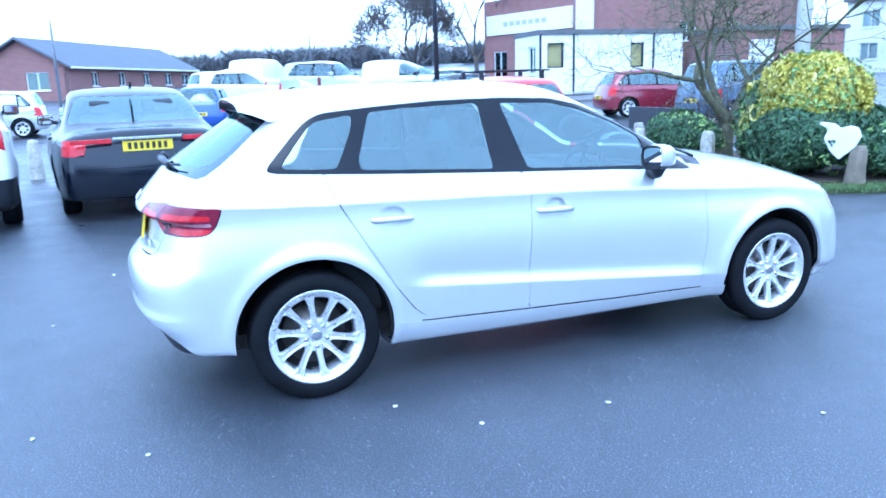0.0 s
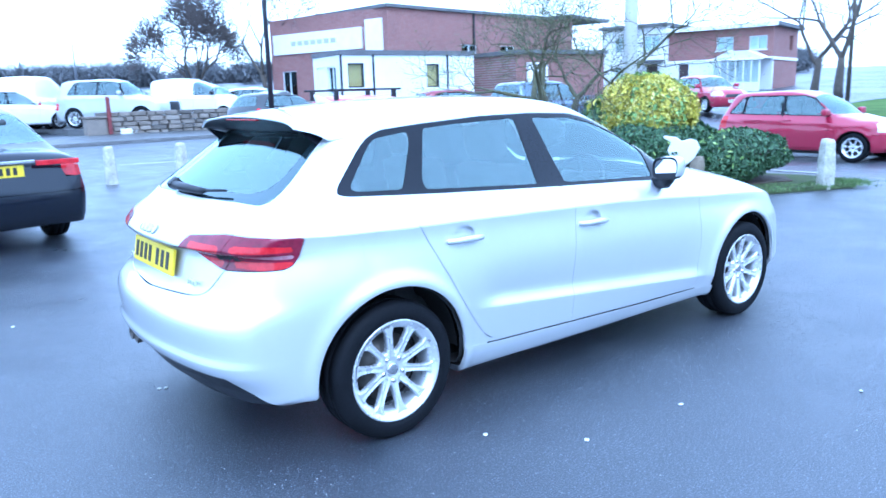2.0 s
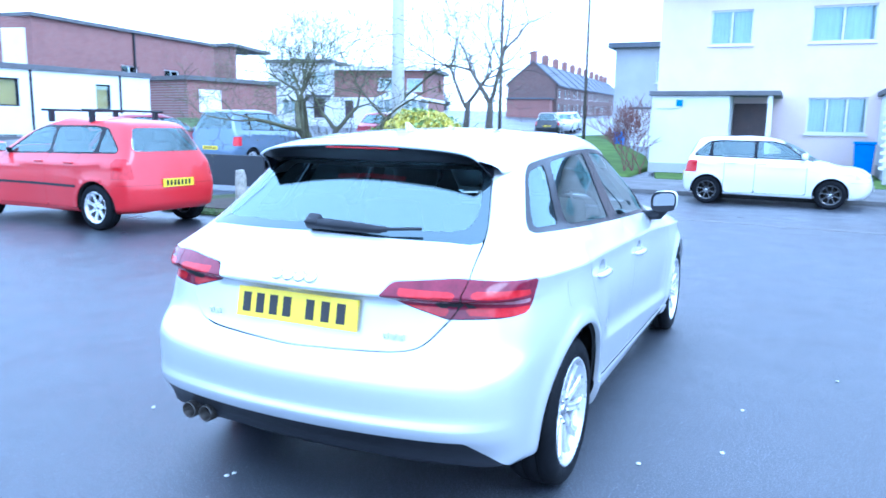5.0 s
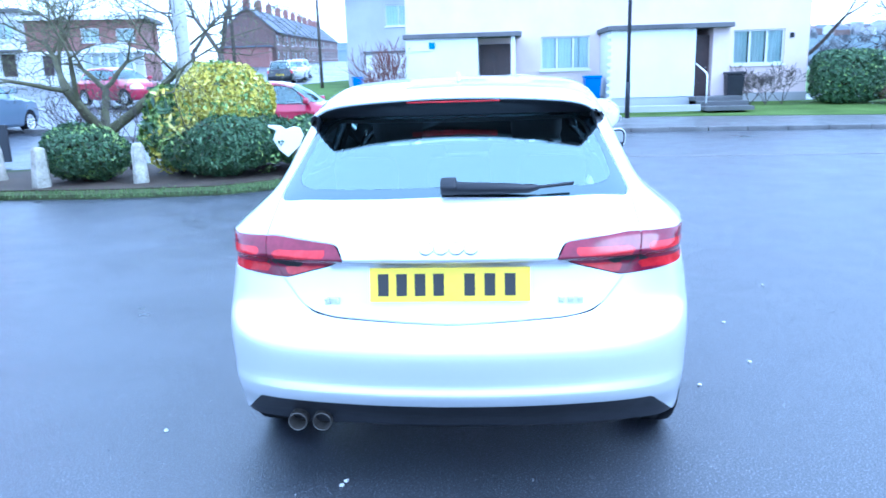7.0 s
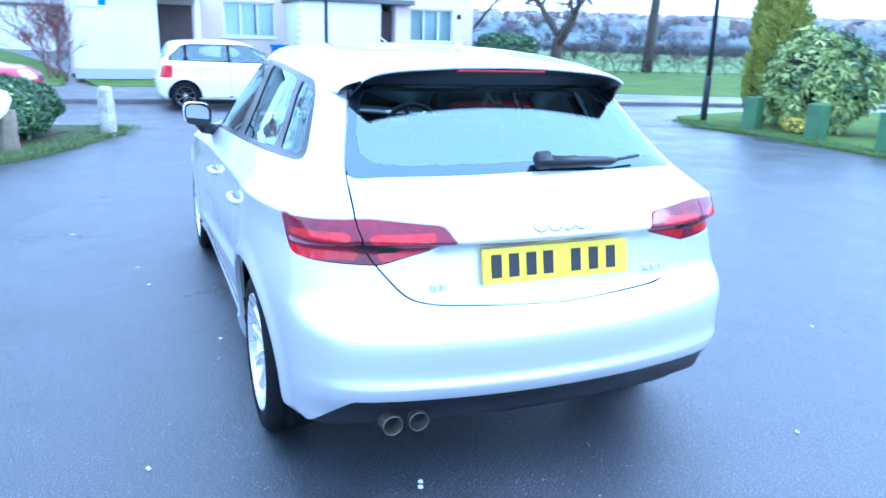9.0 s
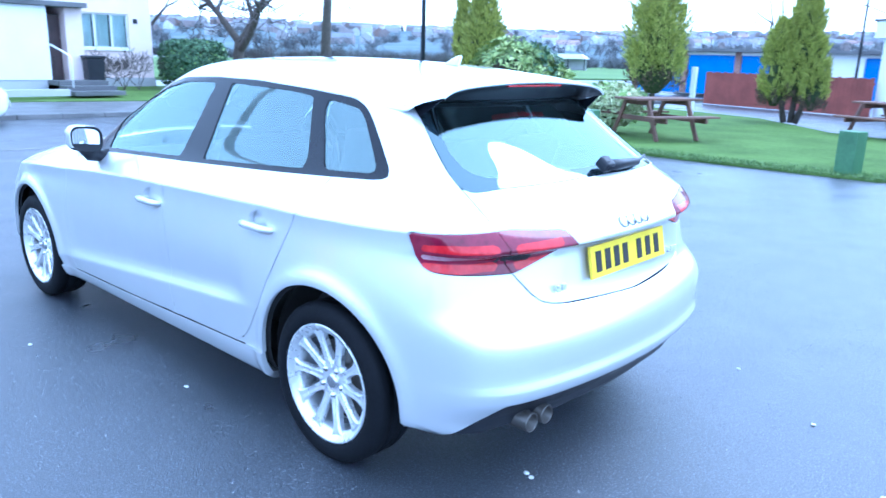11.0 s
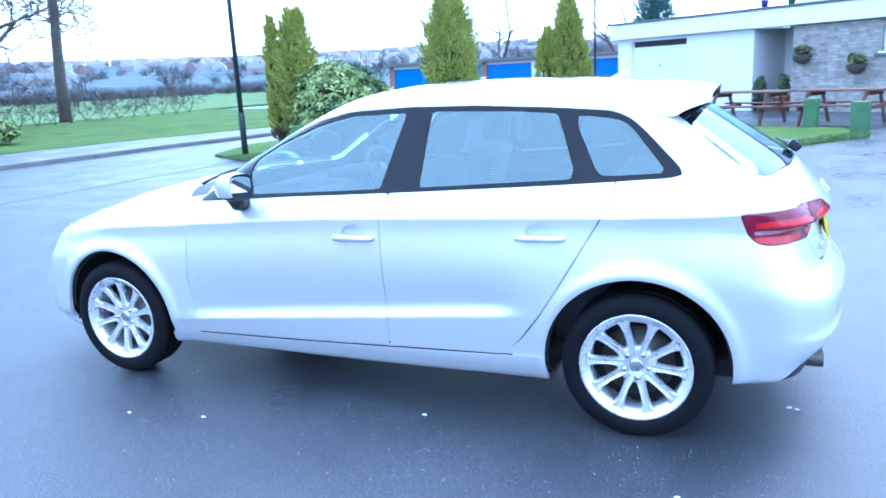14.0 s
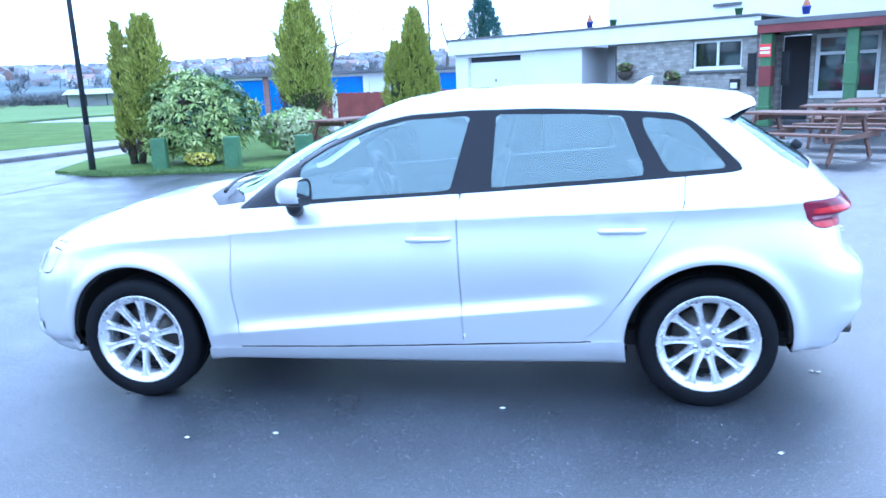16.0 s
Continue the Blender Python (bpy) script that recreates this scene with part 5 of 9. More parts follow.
def add_window(parent, m, u0, u1, z0, z1, lights=3, thick=0.25, curtain=True, frame_mat=None, sill=True, bar=0.055):
    """A window in an opening: frame, panes, sill and a dark board for the shade indoors."""
    frame_mat = frame_mat or WHITE_PAINT
    win = empty("window")
    own(win, m, parent)
    bm = bmesh.new()
    d0, d1 = 0.07, 0.13
    for lo, hi in (((u0, d0, z0), (u1, d1, z0 + bar)), ((u0, d0, z1 - bar), (u1, d1, z1)), ((u0, d0, z0 + bar), (u0 + bar, d1, z1 - bar)), ((u1 - bar, d0, z0 + bar), (u1, d1, z1 - bar))):
        add_box(bm, lo, hi, 0.008)
    step = (u1 - u0) / lights
    for k in range(1, lights):
        add_box(bm, (u0 + k * step - bar * 0.6, d0, z0 + bar), (u0 + k * step + bar * 0.6, d1, z1 - bar), 0.008)
    part("window_frame", bm, frame_mat, win)
    for k in range(lights):
        ob = part("pane", box_bm((u0 + k * step + bar * 0.4, 0.095, z0 + bar * 0.8), (u0 + (k + 1) * step - bar * 0.4, 0.101, z1 - bar * 0.8)), PANE, win)
        ob.visible_shadow = False
        if curtain:
            bm = bmesh.new()
            n = 14
            a, b = u0 + k * step + bar, u0 + (k + 1) * step - bar
            lo = [bm.verts.new((a + (b - a) * i / n, 0.17 + 0.02 * math.sin(i * 1.9), z0 + bar)) for i in range(n + 1)]
            hi = [bm.verts.new((a + (b - a) * i / n, 0.17 + 0.02 * math.sin(i * 1.9), z1 - bar)) for i in range(n + 1)]
            for i in range(n):
                bm.faces.new((lo[i], lo[i + 1], hi[i + 1], hi[i]))
            part("net_curtain", bm, CURTAIN, win, smooth=True)
    part("room_shade", box_bm((u0 - 0.05, 0.3, z0 - 0.05), (u1 + 0.05, 0.34, z1 + 0.05)), ROOM_DARK, win)
    if sill:
        part("window_sill", box_bm((u0 - 0.06, -0.06, z0 - 0.07), (u1 + 0.06, 0.1, z0), 0.01), frame_mat, win)
    return win


def add_door(parent, m, u0, u1, z0, z1, material, depth=0.12, panels=True):
    door = part("door", box_bm((u0, depth, z0), (u1, depth + 0.05, z1), 0.005), material, parent)
    door.matrix_basis = m
    if panels:
        w, h = u1 - u0, z1 - z0
        for a, b in ((0.12, 0.46), (0.54, 0.88)):
            for c, d in ((0.06, 0.42), (0.5, 0.92)):
                own(part("door_panel", box_bm((u0 + a * w, depth - 0.012, z0 + c * h), (u0 + b * w, depth + 0.001, z0 + d * h), 0.006), material, door), Matrix(), door)
    own(part("door_handle", box_bm((u1 - 0.14, depth - 0.05, z0 + 0.98), (u1 - 0.06, depth, z0 + 1.02), 0.008), STEEL, door), Matrix(), door)
    return door


def slab(name, parent, m, lo, hi, material, bevel=0.01, label=""):
    return own(part(name, box_bm(lo, hi, bevel), material, parent, label), m, parent)


# ---- pale rendered houses across the road
def pale_house():
    h = tagged(empty("pale_terrace_house"), "pale pink rendered two storey terrace with porches", "house")
    m = facing(24.0, 3.0, 0.08, -90)
    holes = [(4.69, 6.37, 1.28, 2.4), (11.2, 12.9, 1.28, 2.42), (4.6, 6.4, 4.1, 5.2), (11.2, 12.9, 4.1, 5.2), (1.6, 2.9, 4.1, 5.2), (8.2, 9.4, 4.1, 5.2)]
    own(part("wall", pierced(13.7, 6.0, 0.25, holes), RENDER_PINK, h), m, h)
    slab("end_wall", h, m, (13.7 - 0.25, 0.252, 0), (13.7, 7.5, 6.0), RENDER_PINK, 0)
    slab("plinth", h, m, (7.5, -0.06, 0), (13.72, -0.002, 0.32), RENDER_GREY)
    slab("roof", h, m, (-0.4, -0.4, 6.002), (14.1, 8.0, 6.3), SLATE)
    for u0, u1, z0, z1 in holes:
        add_window(h, m, u0, u1, z0, z1, 3 if z0 < 2 else 2)
    slab("air_vent", h, m, (13.05, -0.03, 2.12), (13.2, -0.002, 2.28), BLACK_TRIM)
    slab("side_wall", h, m, (0.0, 0.252, 0), (0.25, 7.5, 6.0), RENDER_PINK, 0)
    # first porch: store, roof slab and recessed door
    slab("store", h, m, (0.28, -2.5, 0), (2.57, -0.003, 2.36), RENDER_WHITE, 0.01, "white rendered porch store")
    slab("store_base", h, m, (0.27, -2.51, 0), (2.58, -0.003, 0.3), RENDER_GREY)
    slab("porch_roof", h, m, (0.2, -2.6, 2.362), (3.95, -0.003, 2.5), ROOF_FELT)
    slab("porch_post", h, m, (3.62, -2.5, 0), (3.75, -2.37, 2.36), WHITE_PAINT)
    add_door(h, facing(22.6, 3.0, 0.2, -90), 2.6, 3.62, 0, 2.05, DARK_DOOR)
    slab("porch_back", h, m, (2.575, -1.2, 0), (3.7, -1.1, 2.36), RENDER_PINK)
    slab("notice_board", h, m, (0.45, -2.54, 1.98), (1.15, -2.502, 2.2), RENDER_WHITE)
    slab("blue_sign", h, m, (1.02, -2.56, 2.04), (1.22, -2.541, 2.24), BLUE_DOOR)
    # second porch
    slab("store", h, m, (6.72, -2.5, 0.36), (9.33, -0.003, 2.42), RENDER_WHITE, 0.01, "white rendered porch store")
    slab("store_base", h, m, (6.74, -2.48, 0), (9.31, -0.003, 0.358), RENDER_GREY)
    slab("porch_roof", h, m, (6.6, -2.62, 2.422), (10.45, -0.003, 2.56), ROOF_FELT)
    slab("porch_wall", h, m, (9.9, -2.3, 0), (10.4, -0.003, 2.42), RENDER_PINK)
    add_door(h, facing(22.0, 3.0, 0.3, -90), 9.36, 9.9, 0, 2.0, DARK_DOOR)
    for k in range(10):
        slab("quoin_block", h, m, (6.62, -2.56, 0.3 + 0.21 * k), (6.76, -2.42, 0.39 + 0.21 * k), RENDER_WHITE)
    for k in range(3):
        slab("door_step", h, m, (9.2, -4.4 + 0.55 * k, 0), (10.6, -2.5, 0.12 + 0.12 * k), PAVING)
    for u in (9.35, ):
        bm = bmesh.new()
        add_tube(bm, [(u, -3.9, 0.2), (u, -3.9, 1.0), (u, -3.7, 1.1), (u, -2.55, 1.35)], 0.025, 8)
        own(part("handrail", bm, WHITE_PAINT, h, smooth=True), m, h)
    slab("garden_wall", h, m, (6.6, -4.3, 0), (9.1, -4.1, 0.18), RENDER_GREY)
    # wheeled bins
    return h


pale_house()


def next_house():
    h = tagged(empty("pale_terrace_house"), "grey rendered terrace house farther along the street", "house")
    m = facing(43.0, 8.8, 0.1, -90)
    holes = [(2.4, 4.0, 1.2, 2.4), (2.4, 4.0, 4.0, 5.2), (8.2, 9.8, 1.2, 2.4), (8.2, 9.8, 4.0, 5.2)]
    own(part("wall", pierced(13.0, 6.0, 0.25, holes), RENDER_GREY, h), m, h)
    slab("side_wall", h, m, (0.0, 0.252, 0), (0.25, 7.5, 6.0), RENDER_GREY, 0)
    slab("roof", h, m, (-0.4, -0.4, 6.002), (13.4, 8.0, 6.3), SLATE)
    for u0, u1, z0, z1 in holes:
        add_window(h, m, u0, u1, z0, z1, 2)
    slab("store", h, m, (1.5, -2.4, 0), (3.9, -0.003, 2.4), RENDER_WHITE, 0.01, "white rendered porch store")
    slab("porch_roof", h, m, (1.4, -2.5, 2.402), (5.0, -0.003, 2.52), ROOF_FELT)


next_house()


def wheeled_bin(x, y, z, turn, material, label):
    b = tagged(empty("wheeled_bin", facing(x, y, z, turn)), label, "bin")
    bm = box_bm((-0.27, -0.3, 0.08), (0.27, 0.3, 0.95), 0.03)
    for v in bm.verts:
        k = 0.82 + 0.18 * v.co.z
        v.co.x *= k
        v.co.y *= k
    part("body", bm, material, b)
    part("lid", box_bm((-0.3, -0.34, 0.955), (0.3, 0.33, 1.04), 0.03), material, b)
    part("handle", box_bm((-0.2, 0.32, 0.9), (0.2, 0.38, 0.94), 0.012), material, b)
    for s in (-1, 1):
        bm = lathe([(0.0, 0.03), (0.09, 0.03), (0.1, 0.02), (0.1, -0.02), (0.0, -0.03)], 16, "x")
        bmesh.ops.translate(bm, verts=bm.verts, vec=(s * 0.22, 0.28, 0.1))
        part("wheel", bm, RUBBER, b)


BIN_BLUE = Mat("blue_bin_plastic", (0.01, 0.16, 0.6), 0.4).vary((0.008, 0.13, 0.5), (0.015, 0.19, 0.66), 4, 50).m
wheeled_bin(22.6, -3.3, 0.11, -90, BIN_BLUE, "bright blue wheeled bin against a pale wall")
wheeled_bin(40.3, 7.75, 0.2, -90, BIN_BLUE, "bright blue wheeled bin against a pale wall")
wheeled_bin(21.6, -7.55, 0.11, -90, BLACK_TRIM, "black wheeled bin beside a porch")


# ---- the pub with its garage and canopy
def pub():
    p = tagged(empty("pub_building"), "white rendered and grey stone pub with flat roofed garage", "pub")
    m = facing(1.5, -21.4, 0.0, math.degrees(math.atan2(0.55, -0.834)))
    at = lambda ob: own(ob, m, p)
    at(part("garage_wall", pierced(5.02, 2.3, 0.25, [(0.56, 2.81, 0.0, 2.2)]), RENDER_WHITE, p)).matrix_basis = m @ Matrix.Translation((-2.92, 0, 0))
    slab("garage_side", p, m, (-2.92, 0.252, 0), (-2.67, 6.0, 2.3), RENDER_WHITE, 0)
    door = slab("garage_door", p, m, (-2.36, 0.14, 0), (-0.11, 0.18, 2.02), RENDER_WHITE, 0.004, "white up and over garage door")
    own(part("door_handle", box_bm((-1.28, 0.11, 1.35), (-1.2, 0.139, 1.45), 0.01), STEEL, door), Matrix(), door)
    # dark strip put in for the shade above the garage door
    slab("door_gap_shade", p, m, (-2.36, 0.2, 2.0), (-0.11, 0.24, 2.2), ROOM_DARK, 0)
    slab("fascia", p, m, (-3.1, -0.2, 2.302), (7.55, 0.05, 2.78), WHITE_PAINT, 0.01, "deep white painted fascia")
    slab("flat_roof", p, m, (-3.15, -0.25, 2.782), (7.6, 4.2, 2.84), ROOF_FELT)
    slab("recess_side", p, m, (2.1, 0.0, 0), (2.2, 1.7, 2.3), RENDER_WHITE)
    slab("recess_back", p, m, (2.202, 1.6, 0), (3.41, 1.75, 2.3), RENDER_WHITE)
    add_door(p, m @ Matrix.Translation((0, 1.4, 0.05)), 2.55, 3.3, 0, 2.02, DARK_DOOR, 0.1)
    at(part("stone_wall", pierced(4.1, 2.3, 0.3, [(2.35, 3.7, 1.5, 2.24)]), STONE_WALL, p)).matrix_basis = m @ Matrix.Translation((3.41, -0.02, 0))
    slab("stone_return", p, m, (3.41, 0.282, 0), (3.7, 1.7, 2.3), STONE_WALL, 0)
    add_window(p, m @ Matrix.Translation((3.41, -0.02, 0)), 2.35, 3.7, 1.5, 2.24, 2, curtain=False)
    slab("wall_meter_box", p, m, (6.85, -0.12, 0.9), (7.1, -0.03, 1.2), BLACK_TRIM)
    slab("notice_board", p, m, (7.3, -0.1, 1.0), (7.5, -0.03, 1.85), BLACK_TRIM)
    slab("notice_board", p, m, (8.2, -0.2, 1.0), (8.4, -0.13, 1.85), BLACK_TRIM)
    slab("window_lintel", p, m, (5.6, -0.1, 1.38), (7.3, -0.03, 1.45), ROOF_FELT)
    slab("notice_paper", p, m, (6.88, -0.13, 0.95), (7.06, -0.121, 1.1), WHITE_PAINT, 0.001)
    # canopied entrance and bay window
    at(part("bay_wall", pierced(8.0, 2.6, 0.3, [(0.3, 1.08, 0.0, 2.28), (1.18, 2.7, 0.7, 2.25), (2.85, 4.4, 0.7, 2.25), (4.6, 6.1, 0.7, 2.25)]), STONE_WALL, p)).matrix_basis = m @ Matrix.Translation((7.55, 0.7, 0))
    slab("bay_return", p, m, (7.51, 0.0, 0), (7.75, 0.698, 2.6), STONE_WALL, 0)
    add_door(p, m @ Matrix.Translation((7.55, 0.95, 0.05)), 0.3, 1.08, 0, 2.2, ROOM_DARK, 0.1, False)
    for u0, u1 in ((1.18, 2.7), (2.85, 4.4), (4.6, 6.1)):
        win = add_window(p, m @ Matrix.Translation((7.55, 0.7, 0)), u0, u1, 0.7, 2.25, 2, curtain=False, bar=0.1)
        part("transom", box_bm((u0 + 0.1, 0.072, 1.72), (u1 - 0.1, 0.128, 1.8), 0.008), WHITE_PAINT, win)
    slab("canopy_roof", p, m, (7.72, -0.95, 2.5), (16.0, 0.9, 2.62), ROOF_FELT, 0.01, "dark flat canopy roof")
    slab("canopy_fascia", p, m, (7.8, -0.93, 2.3), (16.0, -0.86, 2.498), RED_PAINT, 0.005, "dull red canopy board")
    slab("canopy_end", p, m, (7.8, -0.858, 2.3), (7.86, 0.6, 2.498), RED_PAINT, 0.005)
    for u in (8.0, 9.96, 11.9, 13.9):
        post = slab("canopy_post", p, m, (u - 0.13, -0.82, 0), (u + 0.13, -0.6, 2.298), GREEN_PAINT, 0.012, "green painted timber post")
        own(part("post_base", box_bm((u - 0.17, -0.86, 0), (u + 0.17, -0.56, 0.5), 0.02), GREEN_PAINT, post), Matrix(), post)
        own(part("post_collar", box_bm((u - 0.15, -0.84, 1.0), (u + 0.15, -0.58, 1.5), 0.015), RED_PAINT if u < 9 else GREEN_PAINT, post), Matrix(), post)
    slab("red_sign", p, m, (7.84, -0.86, 1.72), (8.14, -0.825, 2.04), RED_SIGN)
    slab("sign_text", p, m, (7.87, -0.87, 1.8), (8.11, -0.861, 1.86), WHITE_PAINT, 0.001)
    slab("sign_text", p, m, (7.87, -0.87, 1.9), (8.11, -0.861, 1.96), WHITE_PAINT, 0.001)
    # two storey block behind
    mm = m @ Matrix.Translation((1.1, 3.6, 0))
    holes = [(3.9, 4.5, 3.55, 4.5), (8.2, 9.2, 3.6, 4.6), (11.2, 12.2, 3.6, 4.6)]
    own(part("upper_wall", pierced(16.0, 6.2, 0.3, holes), RENDER_WHITE, p), mm, p)
    slab("upper_side", p, mm, (0, 0.302, 0), (0.3, 7.0, 6.2), RENDER_WHITE, 0)
    slab("upper_roof", p, mm, (-0.3, -0.3, 6.202), (16.3, 7.3, 6.45), SLATE)
    for u0, u1, z0, z1 in holes:
        add_window(p, mm, u0, u1, z0, z1, 2, curtain=False)
        slab("dark_sill", p, mm, (u0 - 0.15, -0.1, z0 - 0.16), (u1 + 0.15, -0.062, z0 - 0.075), ROOF_FELT)
    return m


PUB = pub()
TERRACOTTA = Mat("terracotta", (0.35, 0.14, 0.07), 0.8).vary((0.26, 0.1, 0.05), (0.42, 0.18, 0.09), 6, 60).m
BLUE_POT = Mat("blue_glaze", (0.05, 0.07, 0.35), 0.3).m


def plant_pot(m, r, h, material, label):
    pot = tagged(empty("plant_pot", m), label, "plant pot")
    part("pot", lathe([(0.0, 0.0), (r * 0.7, 0.0), (r * 0.95, h * 0.85), (r * 1.05, h * 0.86), (r * 1.05, h), (r * 0.92, h), (r * 0.88, h * 0.9), (0.0, h * 0.88)], 20, "z"), material, pot, smooth=True)
    return pot


for u, mat_, lab in ((2.36, BLUE_POT, "blue glazed pot on a flat roof"), (3.16, GREEN_PAINT, "green pot standing on a flat roof"), (6.9, GREEN_PAINT, "green pot standing on a flat roof"), (8.6, BLUE_POT, "blue glazed pot on a canopy roof")):
    z = 2.84 if u < 7.5 else 2.74
    pot = plant_pot(PUB @ Matrix.Translation((u, 0.2, z)), 0.11, 0.2, mat_, lab)
    if mat_ is BLUE_POT:
        part("clay_cone", lathe([(0.1, 0.2), (0.06, 0.32), (0.0, 0.46)], 14, "z"), TERRACOTTA, pot, "pointed clay cap")
plant_pot(PUB @ Matrix.Translation((3.0, 0.3, 0)), 0.22, 0.42, TERRACOTTA, "terracotta pot beside a recessed door")
plant_pot(PUB @ Matrix.Translation((2.35, 0.15, 0)), 0.2, 0.34, BLACK_TRIM, "black pot against a white wall")


# ---- garages and fence behind the pub grass
def lockups():
    g = tagged(empty("garage_block"), "row of lock-up garages with blue doors", "garages")
    m = facing(18.0, -34.0, 0.0, 180)
    slab("roof", g, m, (-0.1, -0.3, 2.0), (13.4, 5.5, 2.14), ROOF_FELT)
    for k in range(5):
        slab("pier", g, m, (2.66 * k - 0.02, 0, 0), (2.66 * k + 0.28, 0.3, 1.998), RENDER_WHITE if k in (3, 4) else BRICK_BROWN)
        slab("back", g, m, (2.66 * k, 5.0, 0), (2.66 * k + 2.66, 5.2, 1.998), RENDER_GREY, 0)
        d = slab("garage_door", g, m, (2.66 * k + 0.282, 0.1, 0), (2.66 * k + 2.64, 0.15, 1.85), RENDER_WHITE if k == 3 else BLUE_DOOR)
        for j in range(8):
            own(part("door_rib", box_bm((2.66 * k + 0.4 + 0.28 * j, 0.09, 0.05), (2.66 * k + 0.43 + 0.28 * j, 0.099, 1.8), 0.002), RENDER_WHITE if k == 3 else BLUE_DOOR, d), Matrix(), d)
        slab("lintel", g, m, (2.66 * k + 0.282, 0.0, 1.852), (2.66 * k + 2.64, 0.25, 1.998), RENDER_WHITE)


lockups()


def board_fence(x0, y0, x1, y1, height, material, label, posts=True):
    f = tagged(empty("board_fence"), label, "fence")
    d = math.hypot(x1 - x0, y1 - y0)
    m = facing(x0, y0, 0, math.degrees(math.atan2(y1 - y0, x1 - x0)))
    n = round(d / 0.13)
    for k in range(n):
        own(part("board", box_bm((k * d / n, 0, 0.03), (k * d / n + d / n - 0.008, 0.02, height + 0.02 * math.sin(k * 2.3)), 0.003), material, f), m, f)
    for z in (0.25, height - 0.2):
        own(part("rail", box_bm((0, 0.022, z), (d, 0.06, z + 0.08), 0.004), material, f), m, f)
    return f


board_fence(9.9, -24.6, 3.95, -22.75, 1.15, FENCE_RED, "red-brown stained board fence")
post = tagged(part("gate_post", box_bm((6.36, -16.05, 0.0), (6.48, -15.93, 1.35), 0.02), WHITE_PAINT), "short white painted timber post", "post")


# ---- brick buildings and cabin to the north
def site_cabin():
    c = tagged(empty("site_cabin"), "white portable office cabin with dark steel frame", "cabin")
    z = 0.75
    m = facing(15.4, 25.6, z, -6)
    slab("base", c, m, (0, 0, -0.4), (7.0, 3.0, 0.1), ROOF_FELT)
    own(part("front_wall", pierced(7.0, 2.55, 0.1, [(0.35, 1.15, 1.15, 2.2), (4.35, 5.05, 1.1, 2.15)]), RENDER_WHITE, c), m, c)
    slab("back_wall", c, m, (0, 2.9, 0.1), (7.0, 3.0, 2.55), RENDER_WHITE, 0)
    ml = m @ Matrix.Rotation(radians(-90), 4, "Z") @ Matrix.Translation((-3.0, 0, 0))
    own(part("end_wall", pierced(2.98, 2.55, 0.1, [(0.4, 1.2, 0.1, 2.1), (1.6, 2.5, 0.9, 2.1)]), RENDER_WHITE, c), ml, c)
    add_door(c, ml, 0.4, 1.2, 0.1, 2.1, RENDER_WHITE, 0.05)
    add_window(c, ml, 1.6, 2.5, 0.9, 2.1, 2, curtain=False)
    slab("far_wall", c, m, (6.9, 0.102, 0.1), (7.0, 2.898, 2.55), RENDER_WHITE, 0)
    slab("roof", c, m, (-0.05, -0.08, 2.552), (7.05, 3.05, 2.75), ROOF_FELT, 0.01, "dark grey cabin roof edge")
    for u in (-0.02, 1.55, 5.45):
        slab("frame_post", c, m, (u, -0.03, 0.1), (u + 0.1, -0.002, 2.55), BLACK_TRIM)
    for u0, u1, z0, z1 in ((0.35, 1.15, 1.15, 2.2), (4.35, 5.05, 1.1, 2.15)):
        add_window(c, m, u0, u1, z0, z1, 1, curtain=False, frame_mat=BLACK_TRIM, sill=False)
        # amber base colour puts the lamplight into the blind; no lamp stands behind
        slab("lit_blind", c, m, (u0 + 0.05, 0.2, z0), (u1 - 0.05, 0.22, z1), Mat("lit_blind", (0.75, 0.55, 0.2), 0.9).m)


site_cabin()


